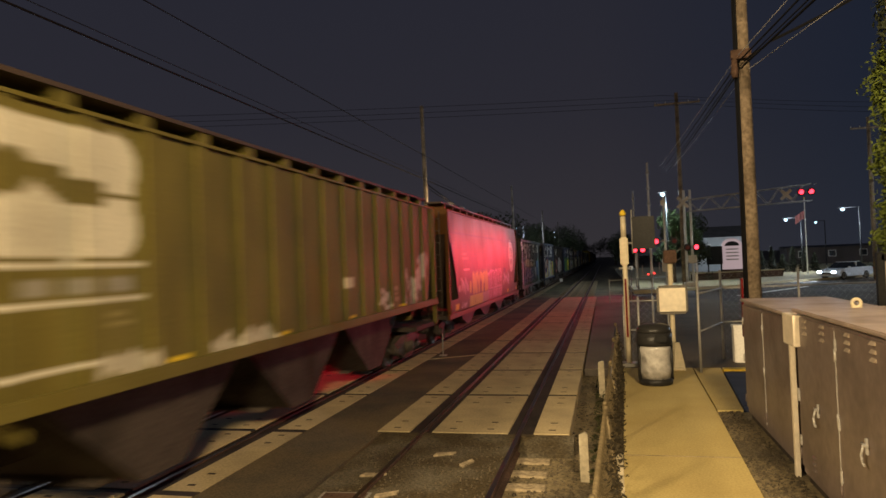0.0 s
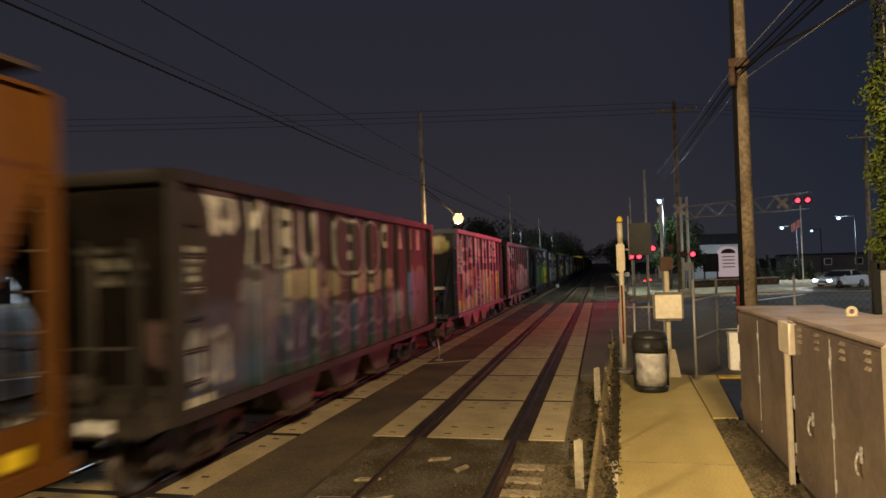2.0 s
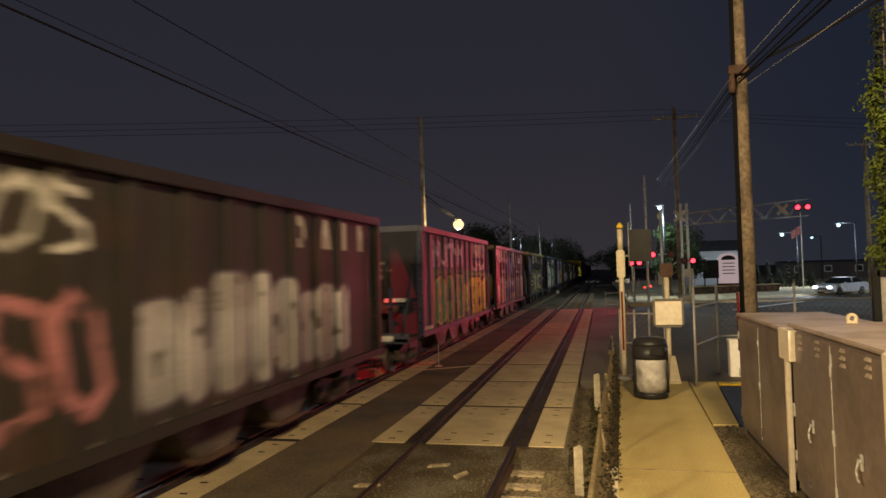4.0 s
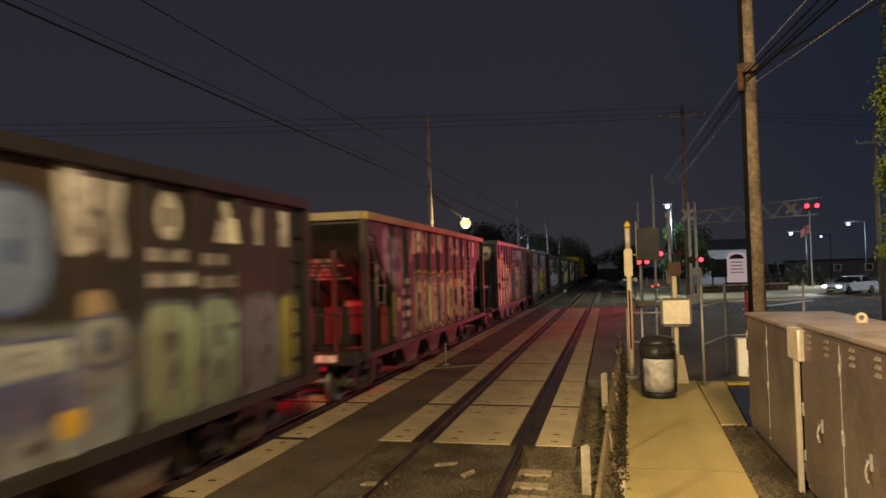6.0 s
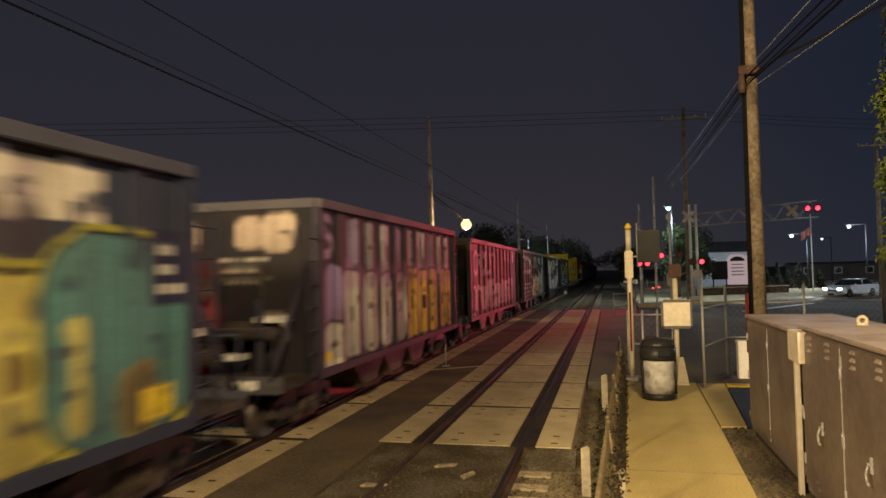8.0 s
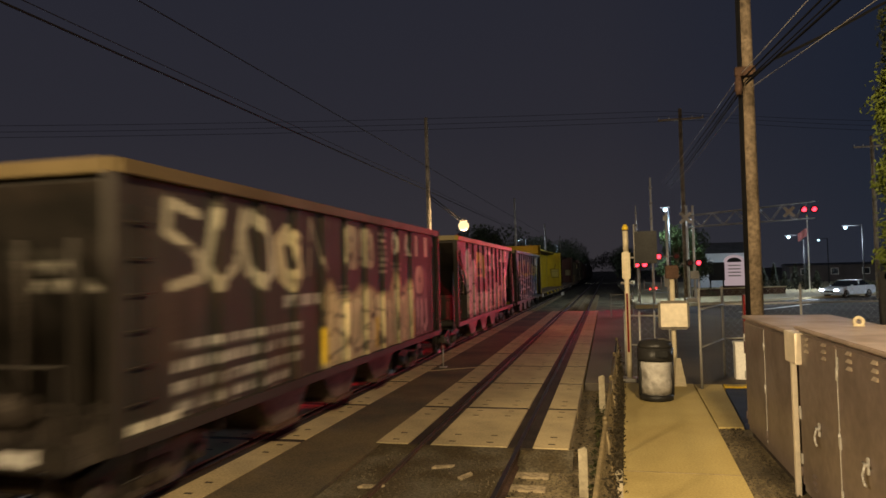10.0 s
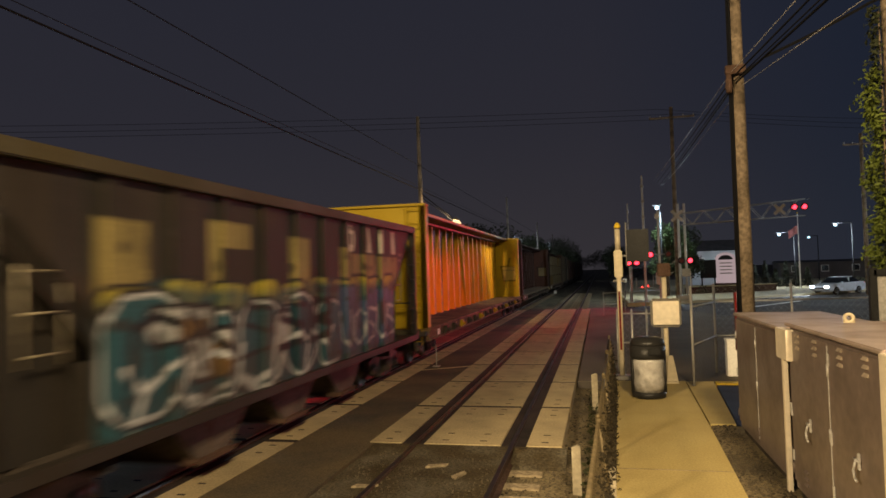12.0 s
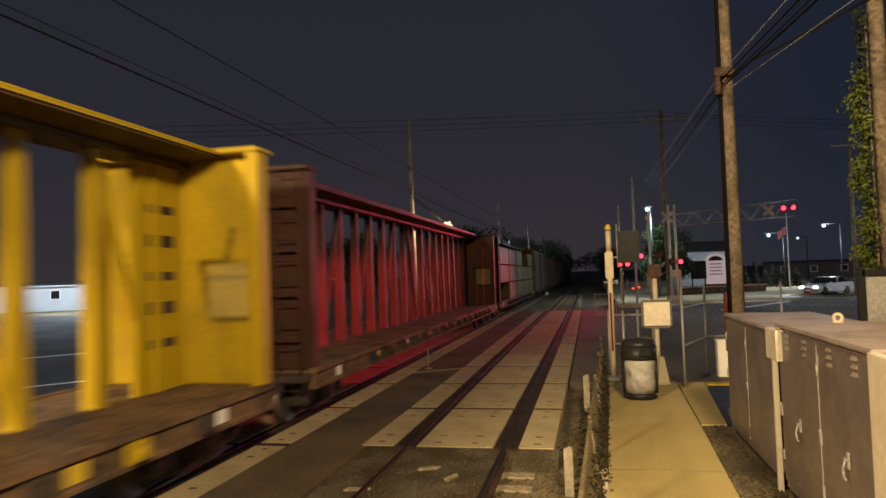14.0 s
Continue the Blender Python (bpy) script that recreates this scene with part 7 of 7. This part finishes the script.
def sedan(label, m, paint, front_lit, tail_lit):
    """A saloon car, 4.7 m long, its front towards -y."""
    c = thing("car", label, "car", m, group="stopped cars")
    bm = prism(B(), [(-2.33, 0.42), (-2.36, 0.62), (-2.2, 0.80), (-1.15, 0.94), (1.65, 1.0), (2.28, 0.98), (2.35, 0.7), (2.3, 0.35), (1.75, 0.28), (-1.9, 0.26)], "x", -0.88, 0.88)
    bmesh.ops.bevel(bm, geom=bm.edges[:], offset=0.07, segments=3, affect="EDGES")
    body = part("body", bm, paint, c)
    cab = B()
    lower, upper = [(-1.2, 0.92), (1.9, 0.96)], [(-0.35, 1.42), (1.05, 1.43)]
    v = [cab.verts.new((s * w, y, z)) for (y, z), w in ((lower[0], 0.80), (upper[0], 0.62), (upper[1], 0.62), (lower[1], 0.78)) for s in (-1, 1)]
    for q in ((0, 1, 3, 2), (2, 3, 5, 4), (4, 5, 7, 6), (0, 2, 4, 6), (1, 7, 5, 3), (0, 6, 7, 1)):
        cab.faces.new([v[i] for i in q])
    bmesh.ops.bevel(cab, geom=cab.edges[:], offset=0.05, segments=2, affect="EDGES")
    part("glasshouse", cab, GLASS, c, "dark tinted windows")
    part("roof", box(B(), -0.6, 0.6, -0.32, 1.02, 1.41, 1.45, 0.015), paint, body)
    for s in (-1, 1):
        for y in (0.35,):
            part("door_pillar", box(B(), s * 0.70 - 0.05, s * 0.70 + 0.05, y - 0.04, y + 0.04, 0.95, 1.40), paint, body)
        part("mirror", box(B(), s * 0.93 - 0.08, s * 0.93 + 0.08, -0.85, -0.72, 0.92, 1.05, 0.02), paint, body)
        h = part("headlight", box(B(), s * 0.64 - 0.17, s * 0.64 + 0.17, -2.385, -2.27, 0.60, 0.73, 0.02), LIT_HEAD if front_lit else GLASS, c, "glowing white headlight" if front_lit else "")
        h.visible_shadow = False
        part("tail_light", box(B(), s * 0.66 - 0.16, s * 0.66 + 0.16, 2.27, 2.36, 0.74, 0.9, 0.02), LIT_TAIL if tail_lit else DIM_RED, c, "glowing red tail light" if tail_lit else "")
        for y in (-1.42, 1.38):
            w = part("wheel", lathe(B(), [(0.24, s * 0.70), (0.32, s * 0.70), (0.33, s * 0.74), (0.33, s * 0.87), (0.31, s * 0.90), (0.22, s * 0.90)], 24, (0, y, 0.33), "X"), BLACK, c)
            rim = lathe(B(), [(0.21, s * 0.88), (0.20, s * 0.905), (0.06, s * 0.895)], 20, (0, y, 0.33), "X")
            part("rim", rim, GALV, w)
    part("grille", box(B(), -0.42, 0.42, -2.375, -2.33, 0.45, 0.6, 0.01), BLACK, body)
    part("number_plate", box(B(), -0.26, 0.26, -2.385, -2.37, 0.38, 0.46), WHITE, body)
    return c


sedan("silver saloon car waiting with headlights on", pose(19.5, 63.2, -0.025, 0, 0, -52), CAR_SILVER, True, True)
DARKCAR = material("dark_car_paint", (0.015, 0.016, 0.02), 0.25, 0.3, grain=40, vary=0.05, bump=0)
sedan("dark saloon car stopped with tail lights glowing", pose(-24.5, 31.5, -0.025, 0, 0, -152), DARKCAR, False, True)
sedan("dark saloon car stopped with tail lights glowing", pose(-18.2, 37.5, -0.025, 0, 0, -150), DARKCAR, False, True)
sedan("dark saloon car stopped with tail lights glowing", pose(-31.5, 26.0, -0.025, 0, 0, -154), DARKCAR, False, True)

# ---- buildings ----


def house(label, x, y, w, d, h, roof_h, lit=(), yaw=0.0, cols=3, wall=WALLPAINT, base=0.0):
    b = thing("house", label, "building", pose(x, y, base, 0, 0, yaw))
    part("wall", box(B(), -w / 2, w / 2, 0, d, -0.4, h), wall, b)
    part("roof", prism(B(), [(-0.4, h), (d + 0.4, h), (d / 2, h + roof_h)], "x", -w / 2 - 0.4, w / 2 + 0.4), ROOF, b)
    part("fascia", box(B(), -w / 2 - 0.4, w / 2 + 0.4, -0.45, -0.38, h - 0.12, h + 0.05), wall, b)
    for k in range(cols):
        cx = -w / 2 + w * (k + 0.5) / cols
        win = part("window", box(B(), cx - 0.55, cx + 0.55, -0.05, -0.01, h * 0.42, h * 0.82), WHITE, b)
        part("pane", box(B(), cx - 0.47, cx + 0.47, -0.07, -0.04, h * 0.45, h * 0.79), LIT_WINDOW if k in lit else GLASS, win)
    return b


house("pale low building with dark gable roof beyond the forecourt", 15.5, 96, 7.0, 7, 4.4, 1.6, (1,), 6, base=0.12)
house("white single-storey shed across the road", -66, 74, 13.0, 8, 3.0, 0.6, (), 35)
DIMWALL = material("dim_brick_wall", (0.10, 0.085, 0.08), 0.9, grain=10, vary=0.2, stain=0.5)
house("dim two-storey building across the road", -42, 95, 26, 12, 6.2, 1.0, (0, 4), 24, 8, DIMWALL)
house("dim low building far along the road", 42, 120, 26, 12, 2.6, 0.4, (), -8, 6, DIMWALL, 0.12)

ms = thing("monument_sign", "white arched monument sign on a brick base", "sign", pose(12.75, 75, 0.12))
part("base", box(B(), -1.15, 1.15, -0.3, 0.3, 0, 0.7, 0.03), RUST, ms)
face = [(-0.95, 0.7), (0.95, 0.7), (0.95, 3.2)] + [(0.95 * math.cos(a), 3.2 + 0.65 * math.sin(a)) for a in [math.pi * k / 12 for k in range(1, 12)]] + [(-0.95, 3.2)]
part("board", prism(B(), face, "y", -0.15, 0.15), SIGN_WHITE, ms)
part("dark_panel", prism(B(), [(0.7 * math.cos(math.pi * k / 12), 3.1 + 0.48 * math.sin(math.pi * k / 12)) for k in range(13)], "y", -0.165, -0.15), BLACK, ms)
for z in (2.7, 2.35, 2.0, 1.65):
    part("print_bar", box(B(), -0.6, 0.6, -0.16, -0.15, z, z + 0.12), GALV, ms)
ps2 = thing("notice_board", "dark notice board on two posts", "sign", pose(10.6, 72, 0.12))
part("board", box(B(), -0.75, 0.75, -0.08, 0.08, 1.3, 3.1, 0.03), BLACK, ps2)
for s in (-1, 1):
    part("post", box(B(), s * 0.6 - 0.06, s * 0.6 + 0.06, -0.06, 0.06, -0.1, 1.3), BLACK, ps2)
bench = thing("planter_wall", "low brown retaining wall in front of the sign", "wall", pose(12.0, 68, 0.12, 0, 0, 30))
part("wall", box(B(), -5, 5, -0.2, 0.2, -0.2, 0.6, 0.03), RUST, bench)
part("coping", box(B(), -5.1, 5.1, -0.26, 0.26, 0.6, 0.68, 0.02), CONCRETE, bench)

fp = thing("flagpole", "slim white flagpole with drooping red and white flag", "flagpole", pose(19.75, 75, 0.12))
part("pole", tube(B(), (0, 0, 0), (0, 0, 7.5), 0.06, 0.035, 12), WHITE, fp)
part("finial", lathe(B(), [(0.02, 7.5), (0.07, 7.56), (0.07, 7.62), (0.02, 7.68)], 12), YELLOW, fp)
fl = bmesh.new()
grid = [[fl.verts.new((-0.04 - u * 0.85, 0.12 * math.sin(u * 7), 6.3 - v * 0.8 - 0.45 * u + 0.06 * math.sin(u * 5))) for v in (0, 0.5, 1)] for u in [k / 10 for k in range(11)]]
for a, b in zip(grid, grid[1:]):
    for k in range(2):
        fl.faces.new((a[k], a[k + 1], b[k + 1], b[k]))
bmesh.ops.solidify(fl, geom=fl.faces[:], thickness=0.01)
part("flag", fl, FLAGCLOTH, fp, "hanging striped flag cloth")

# dark framed board behind the cabinets
bd = thing("notice_board", "dark framed glass notice board behind the cabinets", "notice board", pose(4.35, 11.0, -0.19))
for x in (-0.5, 0.5):
    part("post", box(B(), x - 0.05, x + 0.05, -0.05, 0.05, 0, 2.72, 0.008), BLACK, bd)
part("head_rail", box(B(), -0.5, 0.5, -0.05, 0.05, 2.6, 2.70, 0.008), BLACK, bd)
part("panel", box(B(), -0.45, 0.45, -0.015, 0.015, 1.0, 2.6), GALV, bd)

# ---- plants ----


def leaves(name, n, place, size, mat, owner, seed):
    """Many small bent leaves scattered by place(), as one crown."""
    r = random.Random(seed)
    verts, faces = [], []
    for _ in range(n):
        p = Vector(place(r))
        a = Vector((r.gauss(0, 1), r.gauss(0, 1), r.gauss(0, 1))).normalized()
        b = a.orthogonal().normalized()
        s = size * r.uniform(0.6, 1.4)
        i = len(verts)
        verts += [p - a * s, p + b * s * 0.45, p + a * s, p - b * s * 0.45 + a.cross(b) * s * 0.3]
        faces += [(i, i + 1, i + 2), (i, i + 2, i + 3)]
    me = bpy.data.meshes.new(name)
    me.from_pydata([tuple(v) for v in verts], [], faces)
    me.materials.append(mat)
    return part(name, me, mat, owner)


def tree(x, y, h, spread, label, mat, n, leaf, seed, base=-0.1):
    t = thing("tree", label, "tree", pose(x, y, base), group="trees")
    r = random.Random(seed)
    part("trunk", tube(B(), (0, 0, -0.2), (0.1, 0, h * 0.55), 0.035 * h, 0.015 * h, 9), WOOD, t)
    lobes = []
    for k in range(9):
        a, z = r.uniform(0, 6.28), h * r.uniform(0.4, 0.88)
        rad = spread * r.uniform(0.2, 0.75) * (1.1 - 0.6 * abs(z / h - 0.55))
        c = Vector((math.cos(a) * rad, math.sin(a) * rad, z))
        lobes.append((c, spread * r.uniform(0.28, 0.5)))
        part("limb", tube(B(), (0.05, 0, h * r.uniform(0.25, 0.5)), c, 0.012 * h, 0.004 * h, 6), WOOD, t)

    def place(q):
        c, s = q.choice(lobes)
        v = Vector((q.gauss(0, 1), q.gauss(0, 1), q.gauss(0, 0.8))).normalized() * s * q.uniform(0.55, 1.1)
        return c + v
    leaves("crown", n, place, leaf, mat, t, seed + 1)
    return t


MIDLEAF = material("mid_green_leaf", (0.035, 0.055, 0.016), 0.7, grain=4, vary=0.4, stain=0.6)
tree(5.9, 63.5, 6.6, 2.3, "leafy green tree under a white street lamp", MIDLEAF, 5500, 0.13, 3)
tree(7.5, 68, 6.6, 2.4, "dark leafy tree beyond the crossing", DARKLEAF, 4500, 0.14, 5)
for k, (x, y, h, s) in enumerate(((-15, 92, 8.6, 5.5), (-23, 104, 8.0, 5.0), (-12.5, 135, 8.5, 5.5), (-19, 150, 10, 6.0), (-11, 190, 10.5, 6.5), (7.0, 175, 8, 6), (-30, 88, 7.5, 5), (3.5, 230, 9, 7), (-9, 260, 11, 8))):
    tree(x, y, h, s, "dark leafy tree in the night distance", DARKLEAF, 6000, 0.2, 20 + k)
CONIFER = material("dark_conifer_leaf", (0.014, 0.016, 0.007), 0.8, grain=5, vary=0.4, stain=0.8)
for k in range(6):
    t = thing("hedge_shrub", "clipped upright dark green shrub", "shrub", pose(16.3 + 1.15 * k, 79 + 0.4 * k, 0.1), group="hedge shrubs")
    part("stem", tube(B(), (0, 0, -0.1), (0, 0, 1.4), 0.06, 0.03, 7), WOOD, t)
    h = 2.5 + 0.5 * math.sin(k * 2.3)
    leaves("crown", 1100, lambda q, h=h: (lambda z: (q.gauss(0, 0.30) * (1.1 - z / h), q.gauss(0, 0.30) * (1.1 - z / h), z))(q.uniform(0.1, h)), 0.10, CONIFER, t, 70 + k)
for k, (x, y, s) in enumerate(((22.6, 75, 1.0), (14.6, 73.2, 0.6), (9.0, 66.2, 0.7), (26.5, 77.5, 0.9))):
    t = thing("shrub", "low rounded dark shrub", "shrub", pose(x, y, 0.1), group="low shrubs")
    part("stem", tube(B(), (0, 0, -0.1), (0, 0, s * 0.6), 0.05, 0.02, 7), WOOD, t)
    leaves("crown", 500, lambda q, s=s: (q.gauss(0, s * 0.5), q.gauss(0, s * 0.45), abs(q.gauss(0.35, 0.3)) * s), 0.1, DARKLEAF, t, 90 + k)
ivy = thing("ivy", "yellow-green ivy climbing a wooden pole", "climbing plant", pose(4.92, 12.95, 0))
part("stem", tube(B(), (-0.14, -0.1, -0.2), (-0.12, -0.1, 6.9), 0.03, 0.015, 7), WOOD, ivy)


def ivy_place(q):
    z = q.choice((2.7, 3.1, 3.3, 3.9, 4.3, 4.9, 5.2, 5.6)) + q.gauss(0, 0.16)
    return (-0.16 - abs(q.gauss(0, 0.10)) - 0.1 * max(0, math.sin(z * 5.0)), q.gauss(-0.05, 0.12), z)


leaves("foliage", 1500, ivy_place, 0.05, LEAF, ivy, 61)
leaves("dark_foliage", 900, lambda q: (-0.12 - abs(q.gauss(0, 0.06)), q.gauss(0, 0.1), q.uniform(2.4, 7.0)), 0.06, DARKLEAF, ivy, 62)
# grass tufts along the fence
WEED = material("dull_weed_leaf", (0.032, 0.034, 0.012), 0.7, grain=9, vary=0.4, stain=2)
leaves("weeds", 450, lambda q: (q.uniform(-0.3, 0.05), q.uniform(6, 15.5), -0.19 + abs(q.gauss(0, 0.07))), 0.045, WEED, None, 63)
tagged(bpy.data.objects["weeds"], "sparse weeds along the foot of the fence", "weeds", kind="stuff")
VINE = material("dry_vine", (0.022, 0.017, 0.009), 0.85, grain=12, vary=0.4, stain=3)
leaves("dry_vines", 4200, lambda q: (lambda y: (-0.06 + (y - 4.4) * 0.0272 + q.gauss(0, 0.035), y, -0.05 + abs(q.gauss(0.25, 0.4)) % 1.12))(q.uniform(5.2, 15.8)), 0.026, VINE, None, 64)
tagged(bpy.data.objects["dry_vines"], "dry brown vines tangled in the chain-link fence", "vines", kind="stuff")

SPEED = 16.5


def motions():
    """The train rolls towards the camera at an even pace; its wheels turn with it."""
    for car, y0 in WAGONS:
        walk(car, [(t, pose(TRACK_TRAIN, y0 - SPEED * t, 0)) for t in (0, 3.5, 7, 10.5, 14)])
    spin = math.degrees(SPEED / FPS / 0.42)
    for dy in (-0.89, 0.89):
        same = [w for w in WHEELS if abs(w.location.y - dy) < 0.01]
        first = same[0]
        walk(first, [(k / FPS, pose(0, dy, 0.42, (spin * k) % 360, 0, 0)) for k in range(14 * FPS + 1)])
        for w in same[1:]:
            w.rotation_mode = "QUATERNION"
            w.animation_data_create().action = first.animation_data.action
            w.animation_data.action_slot = first.animation_data.action_slot


motions()
